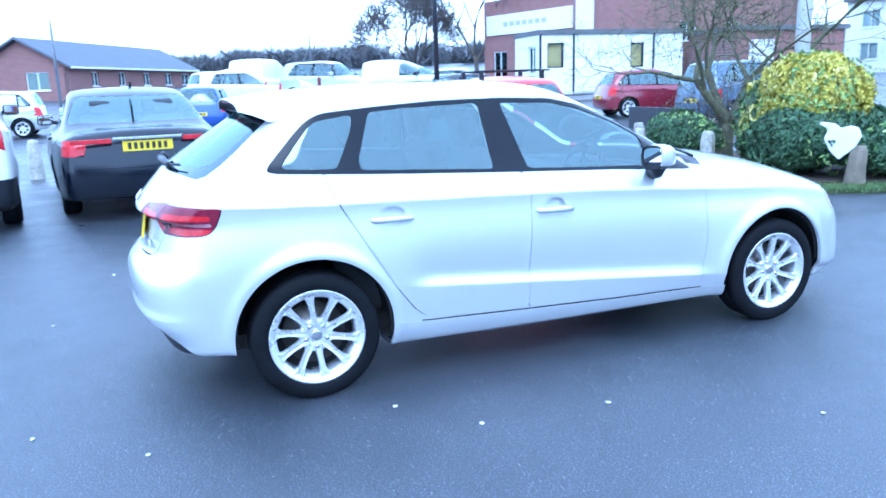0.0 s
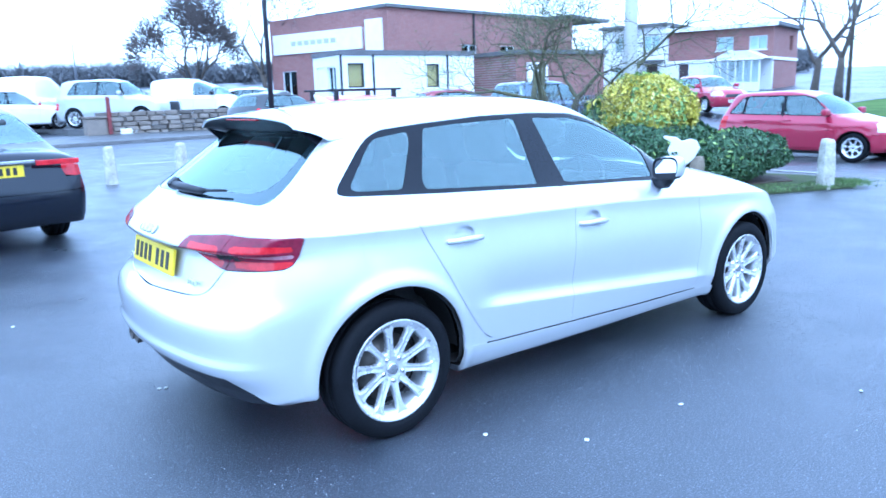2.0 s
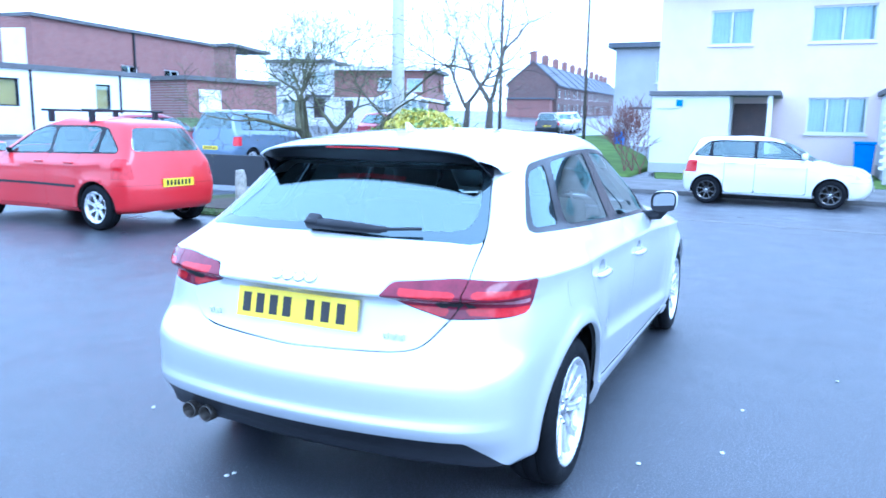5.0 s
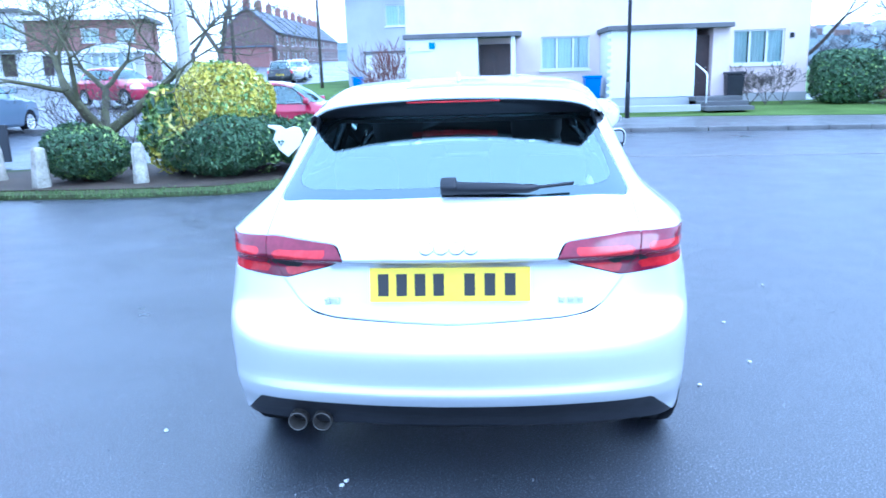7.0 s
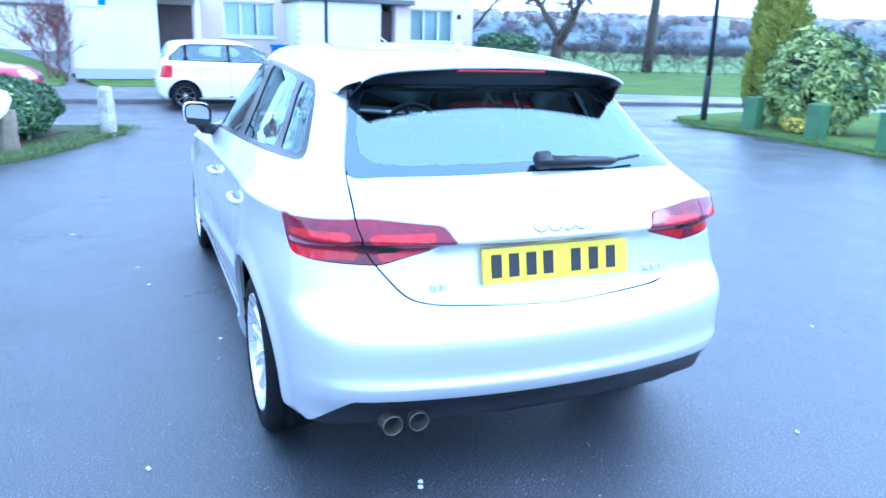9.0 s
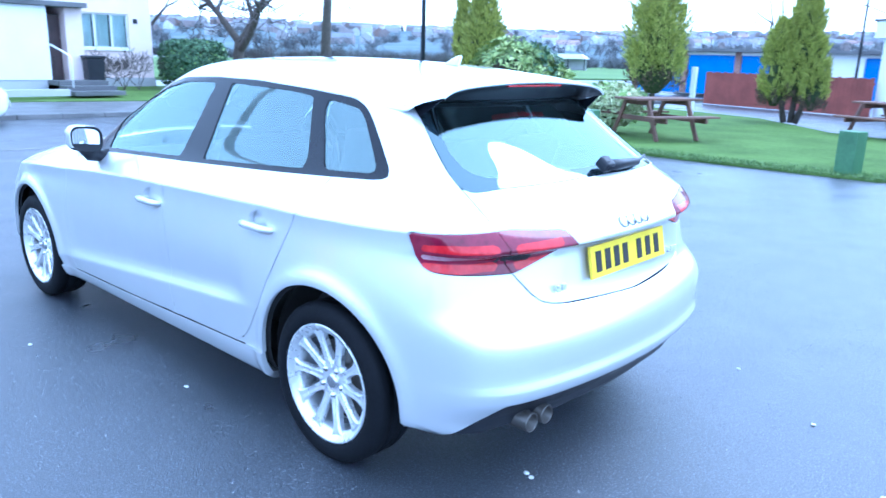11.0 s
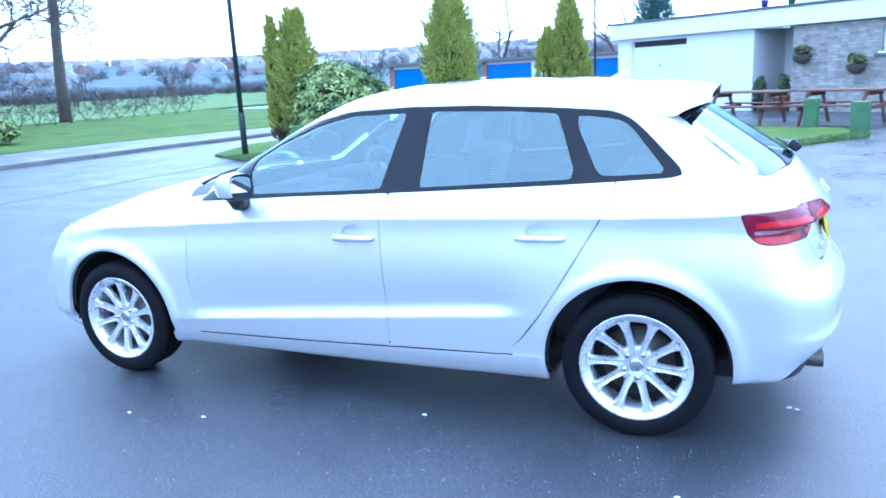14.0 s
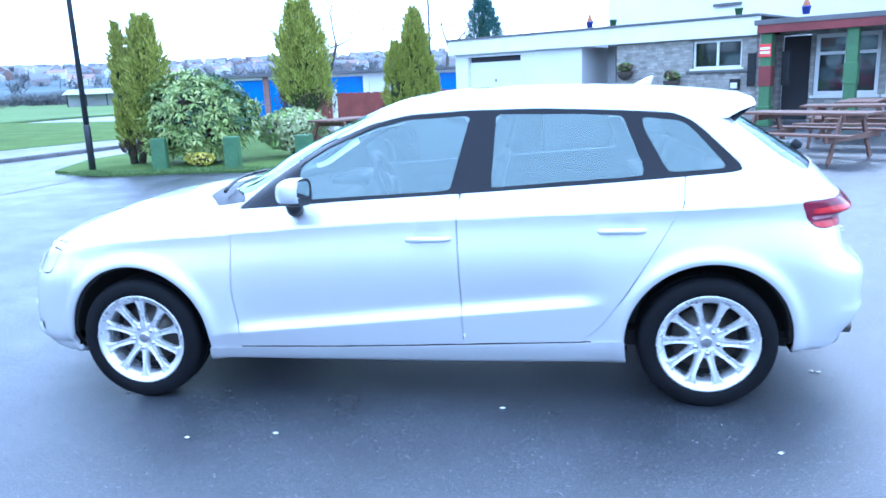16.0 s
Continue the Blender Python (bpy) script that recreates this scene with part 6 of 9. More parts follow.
def brick_hall():
    b = tagged(empty("brick_hall"), "large red brick hall with a white sign board", "hall")
    z = lie(24.8, 35.7) - 0.6
    right = facing(24.8, 35.7, z, 7)
    left = facing(22.0, 46.0, z, math.degrees(math.atan2(-10.3, 2.8)))
    own(part("side_wall", pierced(16, 6.2, 0.3, [(6.5, 8.0, 3.0, 4.2), (10.5, 12.0, 3.0, 4.2)]), BRICK_RED, b), right, b)
    own(part("front_wall", pierced(10.67, 6.2, 0.3, [(8.4, 9.4, 0.3, 2.6), (1.0, 2.4, 0.6, 2.8)]), BRICK_RED, b), left, b)
    for u in (6.5, 10.5):
        add_window(b, right, u, u + 1.5, 3.0, 4.2, 2, curtain=False)
    add_door(b, left, 8.4, 9.4, 0.3, 2.6, DARK_DOOR)
    add_window(b, left, 1.0, 2.4, 0.6, 2.8, 2, curtain=False)
    slab("sign_board", b, left, (0.4, -0.12, 3.9), (8.6, -0.002, 5.2), WHITE_PAINT, 0.01, "long white sign board")
    for k in range(7):
        slab("sign_bar", b, left, (2.2 + 0.62 * k, -0.13, 4.4), (2.66 + 0.62 * k, -0.121, 4.7), RENDER_GREY, 0.001)
    slab("white_panel", b, left, (8.9, -0.1, 3.7), (10.3, -0.002, 5.6), WHITE_PAINT)
    slab("roof", b, right, (-0.2, -0.2, 6.202), (16.2, 11, 6.4), ROOF_FELT)
    slab("drain_pipe", b, right, (7.6, -0.12, 0), (7.72, -0.002, 6.2), BLACK_TRIM)
    # low annex with a garage
    slab("annex", b, facing(30.5, 30.5, lie(30, 30), -8), (0, 0, 0), (7, 5, 2.7), BRICK_RED, 0)
    slab("annex_roof", b, facing(30.5, 30.5, lie(30, 30), -8), (-0.2, -0.2, 2.702), (7.2, 5.2, 2.95), ROOF_FELT)
    slab("annex_door", b, facing(30.5, 30.5, lie(30, 30), -8), (0.8, -0.05, 0.9), (2.4, -0.003, 2.2), WHITE_PAINT)


brick_hall()


def bungalow():
    b = tagged(empty("brick_bungalow"), "long red brick bungalow with grey slate roof", "house")
    z = 0.95
    m = facing(-5.0, 48.0, z, math.degrees(math.atan2(15.6, 7.8)))
    L = 18.5
    own(part("wall", pierced(L, 2.1, 0.3, [(2.6, 3.4, 0.9, 1.8), (6.0, 6.9, 0.9, 1.8), (9.5, 10.5, 0.9, 1.8), (13.0, 14.2, 0.9, 1.8), (16.0, 17.4, 0.9, 1.8)]), BRICK_RED, b), m, b)
    for u0, u1 in ((2.6, 3.4), (6.0, 6.9), (9.5, 10.5), (13.0, 14.2), (16.0, 17.4)):
        add_window(b, m, u0, u1, 0.9, 1.8, 2, curtain=False)
    ml = m @ Matrix.Rotation(radians(-90), 4, "Z") @ Matrix.Translation((-6.0, 0, 0))
    own(part("end_wall", pierced(5.98, 2.1, 0.3, [(3.2, 4.7, 0.7, 1.8)]), BRICK_RED, b), ml, b)
    add_window(b, ml, 3.2, 4.7, 0.7, 1.8, 2, curtain=False)
    own(part("gable", prism([(0, 2.102), (5.98, 2.102), (2.99, 3.7)], 0.0, 0.3), BRICK_RED, b), ml, b)
    for s in (0, 1):
        own(part("roof", prism([(-0.4, 1.98), (-0.4, 2.1), (3.0, 3.92), (3.0, 3.76)] if s == 0 else [(6.4, 1.98), (6.4, 2.1), (3.0, 3.92), (3.0, 3.76)], -0.4, L + 0.3), SLATE, b), ml, b)
    slab("gutter", b, m, (-0.3, -0.5, 1.96), (L, -0.38, 2.08), WHITE_PAINT)


bungalow()


def conservatory_house():
    h = tagged(empty("brick_house"), "red brick two storey house with a white conservatory", "house")
    z = 1.15
    m = facing(45.65, 30.5, z, -75)
    own(part("upper_wall", pierced(7.15, 2.0, 0.3, [(3.4, 4.55, 0.55, 1.45), (5.6, 6.75, 0.5, 1.4)]), BRICK_RED, h), m @ Matrix.Translation((0, 0, 2.25)), h)
    own(part("lower_wall", pierced(7.15, 2.05, 0.3, [(0.8, 1.5, 0.2, 2.0)]), RENDER_WHITE, h), m, h)
    slab("band", h, m, (-0.05, -0.08, 2.052), (7.2, 0.3, 2.248), WHITE_PAINT)
    for u0, u1, a, b in ((3.4, 4.55, 0.55, 1.45), (5.6, 6.75, 0.5, 1.4)):
        add_window(h, m @ Matrix.Translation((0, 0, 2.25)), u0, u1, a, b, 2)
    add_door(h, m, 0.8, 1.5, 0.2, 2.0, DARK_DOOR)
    r = facing(47.5, 23.6, z, 15)
    own(part("side_wall", pierced(7.0, 4.25, 0.3, [(4.5, 5.5, 2.8, 3.8)]), BRICK_RED, h), r @ Matrix.Translation((0.0, 0.0, 0)), h)
    slab("side_band", h, r, (-0.05, -0.08, 2.052), (7.0, -0.002, 2.248), WHITE_PAINT)
    slab("roof", h, m, (-0.3, -0.4, 4.252), (7.5, 7.5, 4.5), ROOF_FELT)
    slab("roof_edge", h, m, (-0.3, -0.46, 4.2), (7.5, -0.402, 4.5), WHITE_PAINT)
    # conservatory
    c = tagged(empty("conservatory", m @ Matrix.Translation((3.9, -2.4, 0))), "white framed glass conservatory", "conservatory")
    for k in range(7):
        part("mullion", box_bm((0.5 * k, 0, 0), (0.5 * k + 0.09, 0.09, 2.0), 0.01), WHITE_PAINT, c)
        if k < 6:
            ob = part("pane", box_bm((0.5 * k + 0.09, 0.03, 0.6), (0.5 * k + 0.5, 0.04, 1.95)), PANE, c)
            part("dwarf_panel", box_bm((0.5 * k + 0.09, 0.02, 0.0), (0.5 * k + 0.5, 0.07, 0.598)), WHITE_PAINT, c)
    part("eave_beam", box_bm((-0.1, -0.08, 2.0), (3.3, 0.15, 2.12), 0.02), WHITE_PAINT, c)
    part("glass_roof", prism([(-0.1, 2.12), (3.3, 2.12), (2.2, 2.62), (1.0, 2.62)], 0.0, 2.35), CURTAIN, c, "pale translucent roof")
    # left neighbour
    n = tagged(empty("brick_house"), "red brick two storey house with a pale porch", "house")
    m2 = facing(43.5, 50.0, 2.2, -75)
    own(part("wall", pierced(10.0, 5.2, 0.3, [(1.5, 3.2, 2.9, 4.1), (6.3, 7.6, 2.9, 4.1), (6.3, 8.0, 0.7, 1.8)]), BRICK_BROWN, n), m2, n)
    for u0, u1, a, b in ((1.5, 3.2, 2.9, 4.1), (6.3, 7.6, 2.9, 4.1), (6.3, 8.0, 0.7, 1.8)):
        add_window(n, m2, u0, u1, a, b, 2)
    slab("roof", n, m2, (-0.3, -0.4, 5.202), (10.2, 7, 5.45), ROOF_FELT)
    slab("porch", n, m2, (3.8, -1.2, 0), (6.0, -0.003, 2.2), RENDER_WHITE)
    # white infill between the two
    w = tagged(empty("white_house"), "white rendered terrace house with dark door", "house")
    m3 = facing(44.3, 35.5, 1.2, -75)
    own(part("wall", pierced(5.15, 4.7, 0.3, [(3.5, 4.4, 0.1, 2.1), (1.0, 2.2, 0.9, 2.0), (1.0, 2.2, 3.0, 4.1), (3.3, 4.5, 3.0, 4.1)]), RENDER_WHITE, w), m3, w)
    add_door(w, m3, 3.5, 4.4, 0.1, 2.1, DARK_DOOR)
    slab("porch_roof", w, m3, (3.1, -0.8, 2.2), (4.9, -0.003, 2.35), ROOF_FELT)
    slab("roof", w, m3, (-0.2, -0.3, 4.702), (5.1, 7.0, 4.95), ROOF_FELT)
    for u0, u1, a, b in ((1.0, 2.2, 0.9, 2.0), (1.0, 2.2, 3.0, 4.1), (3.3, 4.5, 3.0, 4.1)):
        add_window(w, m3, u0, u1, a, b, 2)


conservatory_house()


def far_terrace():
    for k in range(11):
        t = tagged(empty("terrace_house"), "brown brick terraced house with a slate roof up the street", "house", "houses up the street")
        x, y = 98 + 8.4 * k, 29.0 + 1.0 * k
        m = facing(x, y, min(4.4, 2.4 + 0.2 * k), 6.5)
        holes = [(1.0, 2.2, 0.8, 2.2), (5.8, 7.0, 0.8, 2.2), (1.0, 2.2, 3.1, 4.3), (5.8, 7.0, 3.1, 4.3), (3.6, 4.6, 0.05, 2.2)]
        own(part("wall", pierced(8.3, 4.8, 0.3, holes), BRICK_DARK, t), m, t)
        for u0, u1, z0, z1 in holes[:4]:
            add_window(t, m, u0, u1, z0, z1, 1)
        add_door(t, m, 3.6, 4.6, 0.05, 2.2, DARK_DOOR, 0.12, False)
        ml = m @ Matrix.Rotation(radians(-90), 4, "Z") @ Matrix.Translation((-7.0, 0, 0))
        own(part("gable_wall", prism([(0, 0), (6.99, 0), (6.99, 4.8), (3.5, 7.8), (0, 4.8)], 0, 0.3), BRICK_DARK, t), ml, t)
        for poly in ([(-0.3, 4.55), (-0.3, 4.75), (3.5, 8.0), (3.5, 7.82)], [(7.3, 4.55), (7.3, 4.75), (3.5, 8.0), (3.5, 7.82)]):
            own(part("roof", prism(poly, -0.15, 8.3), SLATE, t), ml, t)
        ch = slab("chimney", t, m, (0.1, 3.1, 7.2), (0.8, 4.0, 9.2), BRICK_RED)
        for u in (0.28, 0.6):
            bm = lathe([(0.1, 9.2), (0.09, 9.6), (0.0, 9.6)], 10, "z")
            bmesh.ops.translate(bm, verts=bm.verts, vec=(u, 3.55, 0))
            own(part("chimney_pot", bm, TERRACOTTA, ch), Matrix(), ch)
        if k == 0:
            slab("lean_to", t, m, (-2.2, 0.6, 0), (-0.01, 6.6, 2.7), BRICK_RED, 0.01, "low red brick lean-to")
            slab("lean_to_roof", t, m, (-2.4, 0.4, 2.702), (-0.01, 6.8, 2.9), SLATE)


far_terrace()


# ---- low rubble wall with its pillar, in front of the raised yard
def rubble_wall(line, height):
    w = tagged(empty("stone_wall"), "low rubble stone wall below a raised yard", "stone wall")
    r = random.Random(11)
    shapes = []
    for _ in range(7):
        bm = box_bm((0, -0.16, 0), (1, 0.16, 1), 0.0)
        bmesh.ops.bevel(bm, geom=list(bm.edges), offset=0.1, segments=1, affect="EDGES")
        for v in bm.verts:
            v.co += Vector((r.uniform(-0.05, 0.05), r.uniform(-0.03, 0.03), r.uniform(-0.06, 0.06)))
        me = bpy.data.meshes.new("stone")
        bm.to_mesh(me)
        bm.free()
        me.materials.append(RUBBLE)
        shapes.append(me)
    for (ax, ay), (bx, by) in zip(line, line[1:]):
        d, a = math.hypot(bx - ax, by - ay), math.atan2(by - ay, bx - ax)
        z = 0.0
        while z < height - 0.05:
            h = r.uniform(0.13, 0.2)
            u = r.uniform(-0.15, 0)
            while u < d:
                l = min(r.uniform(0.25, 0.55), d - u + 0.1)
                ob = new("stone", r.choice(shapes))
                ob.parent = w
                x, y = ax + math.cos(a) * u, ay + math.sin(a) * u
                ob.matrix_basis = Matrix.Translation((x, y, lie(x, y) + z + 0.02)) @ Matrix.Rotation(a, 4, "Z") @ Matrix.Diagonal((l * 0.97, 1, h * 0.96, 1))
                u += l
            z += h
    x, y = line[0]
    part("pillar", box_bm((x - 0.5, y - 0.28, 0), (x + 0.2, y + 0.28, 1.0), 0.05), RUBBLE, w, "square stone end pillar")
    part("pillar_cap", box_bm((x - 0.55, y - 0.33, 1.0), (x + 0.25, y + 0.33, 1.08), 0.03), RUBBLE, w)
    return w


rubble_wall([(5.3, 25.3), (9.8, 23.6), (14.8, 25.0)], 0.85)
flat("raised_yard", [(5.4, 25.6), (9.8, 23.9), (14.9, 25.3), (24, 24.4), (42, 30), (40, 75), (-4, 75), (4.6, 27)], 0.0, 0.62, PAVING, "raised tarmac yard where vehicles stand")
tagged(part("wall_sign", box_bm((5.85, 24.78, 0.25), (7.2, 24.82, 0.62), 0.005, None), WHITE_PAINT), "plain white board fixed to a low wall", "sign")
tagged(part("red_post", box_bm((5.5, 24.9, 0.0), (5.62, 25.02, 1.75), 0.015), RED_PAINT), "dark red steel barrier post", "post")

# ---------------------------------------------------------------- other parked vehicles
def simple_skin(W, H, wb, ro, fo, belt_h, cowl_h, hood_h, screen_x, roof_f, roof_r, style="hatch", rake=0.35, wheel_r=0.31):
    w, end = W / 2, wb + fo
    if style == "saloon":
        roof = [(-ro - 0.1, cowl_h - 0.02), (-ro + 0.1, cowl_h + 0.01), (-0.62, cowl_h + 0.035), (-0.48, cowl_h + 0.075), (roof_r, H - 0.06), (roof_r + 0.45, H), (roof_f - 0.3, H - 0.015), (roof_f, H - 0.06)]
        tail = [(0.2, -ro + 0.14, 0), (0.32, -ro + 0.04, 0.02), (0.5, -ro, 0.03), (0.62, -ro + 0.01, 0.02), (cowl_h - 0.06, -ro + 0.07, 0.02), (H, -ro + 0.3, 0)]
    elif style == "van":
        roof = [(-ro, H - 0.06), (-ro + 0.3, H - 0.01), (wb * 0.5, H), (roof_f, H - 0.06)]
        tail = [(0.2, -ro + 0.08, 0), (0.35, -ro, 0.02), (0.6, -ro - 0.01, 0.03), (H - 0.15, -ro + 0.06, 0.03), (H, -ro + 0.12, 0)]
    else:
        roof = [(-ro, H - 0.14), (-ro + 0.35, H - 0.05), (0.4, H - 0.005), (wb * 0.4, H), (roof_f - 0.25, H - 0.015), (roof_f, H - 0.06)]
        tail = [(0.2, -ro + 0.12, 0), (0.33, -ro + 0.02, 0.02), (0.55, -ro, 0.03), (0.63, -ro + 0.02, 0.02), (belt_h, -ro + 0.1, 0.03), (H - 0.06, -ro + rake, 0)]
    roof += [(0.5 * (roof_f + screen_x), 0.52 * H + 0.48 * cowl_h), (screen_x, cowl_h), (screen_x + 0.12, cowl_h - 0.02), (wb + 0.1, hood_h), (end - 0.2, hood_h - 0.07), (end, hood_h - 0.18)]
    nose = [(0.2, end - 0.14, 0), (0.3, end - 0.04, 0.02), (0.5, end, 0.04), (hood_h - 0.2, end - 0.02, 0.04), (hood_h - 0.06, end - 0.16, 0.03), (hood_h + 0.1, end - 0.6, 0)]
    tuck = 0.02 if style == "van" else 0.055
    rail = w - (0.14 if style == "van" else 0.29)
    return Skin(
        wide=[(-ro, w - 0.1), (-ro * 0.5, w - 0.03), (0, w), (wb * 0.5, w - 0.012), (wb, w), (wb + fo * 0.5, w - 0.05), (end, w - 0.2)],
        crease=[(-ro, belt_h - 0.1), (wb * 0.5, belt_h - 0.13), (wb, belt_h - 0.2), (end, hood_h - 0.2)],
        belt=[(-ro, belt_h + 0.02), (wb * 0.5, belt_h), (screen_x - 0.2, belt_h - 0.03), (wb, hood_h - 0.05), (end, hood_h - 0.14)],
        belt_y=[(-ro, w - 0.2), (0, w - tuck - 0.07), (wb * 0.5, w - tuck - 0.06), (screen_x, w - tuck - 0.07), (wb, w - 0.12), (end, w - 0.28)],
        rail_y=[(-ro, rail - 0.12), (0.2, rail - 0.01), (wb * 0.45, rail), (screen_x, rail - 0.08), (end, rail - 0.2)],
        roof=roof, tail=tail, nose=nose, tail_c=[(0.2, 0.1), (belt_h, 0.14), (H, 0.12 if style == "van" else 0.3)], nose_c=[(0.2, 0.34), (1.2, 0.34)], rail_z=H - 0.06, wheels=(0.0, wb), wheel_z=wheel_r,
        arch=wheel_r + 0.045, flare=0.01, crease_in=((-1, 0.05), (0, 0.03), (3, 0.03), (4, 0.05)), crown=0.05 if style == "van" else 0.08, sweep=0.3, mid_z=0.6,
        bottom=((-2, 0.26), (0.3, 0.22), (wb, 0.2), (5, 0.2)))


WHEELS = {}


def plain_wheel(r, dark):
    key = (round(r, 3), dark)
    if key not in WHEELS:
        WHEELS[key] = [build_wheel("road_wheel", 8 if dark else 7, r, r * 0.69, BLACK_GLOSS if dark else ALLOY, 0.026, 0.0, 28), False]
    return WHEELS[key]


def number_plate(parent, m, yellow, n=7):
    p = empty("number_plate")
    own(p, m, parent)
    part("plate_backing", box_bm((0, -0.26, -0.055), (0.012, 0.26, 0.055), 0.002), PLATE_YELLOW if yellow else PLATE_WHITE, p)
    for k in range(n):
        part("plate_bar", box_bm((-0.002, -0.2 + 0.062 * k, -0.035), (0.001, -0.165 + 0.062 * k, 0.035)), PLATE_INK, p)


def vehicle(name, label, category, skin, body, x, y, heading, H, wb, ro, fo, belt_h, screen_x, roof_f, roof_r, wheel_r=0.31, track=0.74, style="hatch", dark_wheels=False, bumper=None, z=None, glass_from=None, tint=None, lamp_z=0.72, trim=None, plate_z=0.6):
    tint = tint or GLASS
    root = empty(name, Matrix.Translation((x, y, lie(x, y) if z is None else z)) @ Matrix.Rotation(radians(heading), 4, "Z"))
    tagged(root, label, category)
    both = (1, -1)
    pts, faces = skin.sheet(26, 40, 18, 44, 0.4, wb - 0.2, 0.6, -60)
    sh = Sheet(skin, pts, faces)
    for xw in (0.0, wb):
        sh.cut(lambda p, xw=xw: np.where(p[:, 1] > 0.3, wheel_r + 0.045 - np.hypot(p[:, 0] - xw, p[:, 2] - wheel_r), -9), 0)
    g0 = (roof_r - 0.22 if style != "saloon" else roof_r - 0.25) if glass_from is None else glass_from
    top = H - 0.1
    bz = lambda q: float(curve(q, skin.belt)) + 0.015
    day = [(screen_x - 0.22, bz(screen_x - 0.22)), (g0, bz(g0)), (g0 + 0.02, bz(g0) + 0.06), (roof_r + (0.08 if glass_from is None else 0.0), top - 0.03), (roof_r + 0.3, top), (roof_f - 0.05, top - 0.005), (roof_f + 0.18, top - 0.07)]
    if glass_from is not None:
        day[3] = (g0 + 0.06, top - 0.01)
        day[4] = (g0 + 0.2, top)
    trim_sheet = Sheet(skin, sh.pts, sh.panel(seen_from_side(day, 0.05), 0.0))
    span = screen_x - 0.22 - g0
    panes = []
    cutx = [roof_f - 0.05 - 0.42 * span * 1.0] if glass_from is not None else [g0 + 0.16 * span, g0 + 0.55 * span]
    if glass_from is not None:
        cutx = [g0]
    edges = [g0 - 0.2] + cutx + [screen_x]
    inner = outline(day, 0.05)
    for a, b in zip(edges, edges[1:]):
        f = trim_sheet.cut(lambda p, a=a, b=b: np.where(p[:, 1] > 0.3, np.minimum(inside(p[:, [0, 2]], inner) - 0.022, np.minimum(p[:, 0] - a - 0.03, b - 0.03 - p[:, 0])), -9), 0)
        if f:
            panes.append(f)
    sh.pts = trim_sheet.pts
    for s in both:
        trim_sheet.mesh("window_surround", trim_sheet.faces, WINDOW_TRIM, root, (s,), 0.002, 0.0)
        for f in panes:
            ob = trim_sheet.mesh("side_window", f, tint, root, (s,), 0.004, 0.0)
            ob.visible_shadow = False
    if style != "van":
        xr = roof_r + 0.1
        lo, hi = (belt_h + 0.06, H - 0.12) if style == "hatch" else (belt_h + 0.09, H - 0.11)
        wy = curve(0, skin.belt_y)
        rear = sh.panel(lambda p: np.where(p[:, 0] < xr + 0.35, np.minimum(np.minimum(p[:, 2] - lo, hi - p[:, 2]), float(wy) - (0.13 if style == "hatch" else 0.07) - (p[:, 2] - lo) * 0.5 - p[:, 1]), -9), 0.0)
        ob = sh.mesh("rear_window", rear, tint, root, both, 0.002, 0.0)
        ob.visible_shadow = False
    wsw = float(curve(screen_x, skin.belt_y))
    scr = sh.panel(seen_from_above([(screen_x - 0.01, -0.4), (screen_x - 0.01, 0.0), (screen_x - 0.06, wsw * 0.5), (screen_x - 0.2, wsw - 0.06), (roof_f + 0.14, wsw - 0.2), (roof_f + 0.1, 0), (roof_f + 0.1, -0.4)], 0.03, 0.8), 0)
    ob = sh.mesh("windscreen", scr, tint, root, both, 0.002, 0.0)
    ob.visible_shadow = False
    w = float(curve(-ro, skin.wide))
    if style == "van":
        tl = lambda p: np.where(p[:, 0] < -ro + 0.25, np.minimum(np.minimum(p[:, 2] - lamp_z, lamp_z + 0.32 - p[:, 2]), p[:, 1] - w + 0.06), -9)
    elif style == "saloon":
        tl = lambda p: np.where(p[:, 0] < -ro + 0.35, np.minimum(np.minimum(p[:, 2] - lamp_z, lamp_z + 0.17 - p[:, 2]), p[:, 1] - 0.62), -9)
    else:
        tl = lambda p: np.where(p[:, 0] < -ro + 0.38, np.minimum(np.minimum(p[:, 2] - lamp_z, lamp_z + 0.26 - p[:, 2]), p[:, 1] - w + 0.09 + 0.3 * (lamp_z + 0.26 - p[:, 2]) * 0), -9)
    tail = sh.panel(tl, 0.001)
    end = wb + fo
    hz = float(curve(end - 0.3, skin.crease)) + 0.02
    head = sh.panel(lambda p: np.where(p[:, 0] > end - 0.42, np.minimum(np.minimum(p[:, 2] - hz + 0.12, hz + 0.07 - p[:, 2]), p[:, 1] - 0.42), -9), 0.001)
    for s in both:
        if tail:
            sh.mesh("tail_light", tail, LAMP_RED, root, (s,), 0.0, 0.01)
        if head:
            sh.mesh("headlight", head, LAMP_CLEAR, root, (s,), 0.0, 0.01)
    if trim is not None:
        band = sh.cut(lambda p: np.where((p[:, 0] > 0.3) & (p[:, 0] < wb - 0.3), 0.022 - np.abs(p[:, 2] - 0.56), -9), 0)
        for s in both:
            sh.mesh("side_strip", band, trim, root, (s,), -0.006, 0.006)
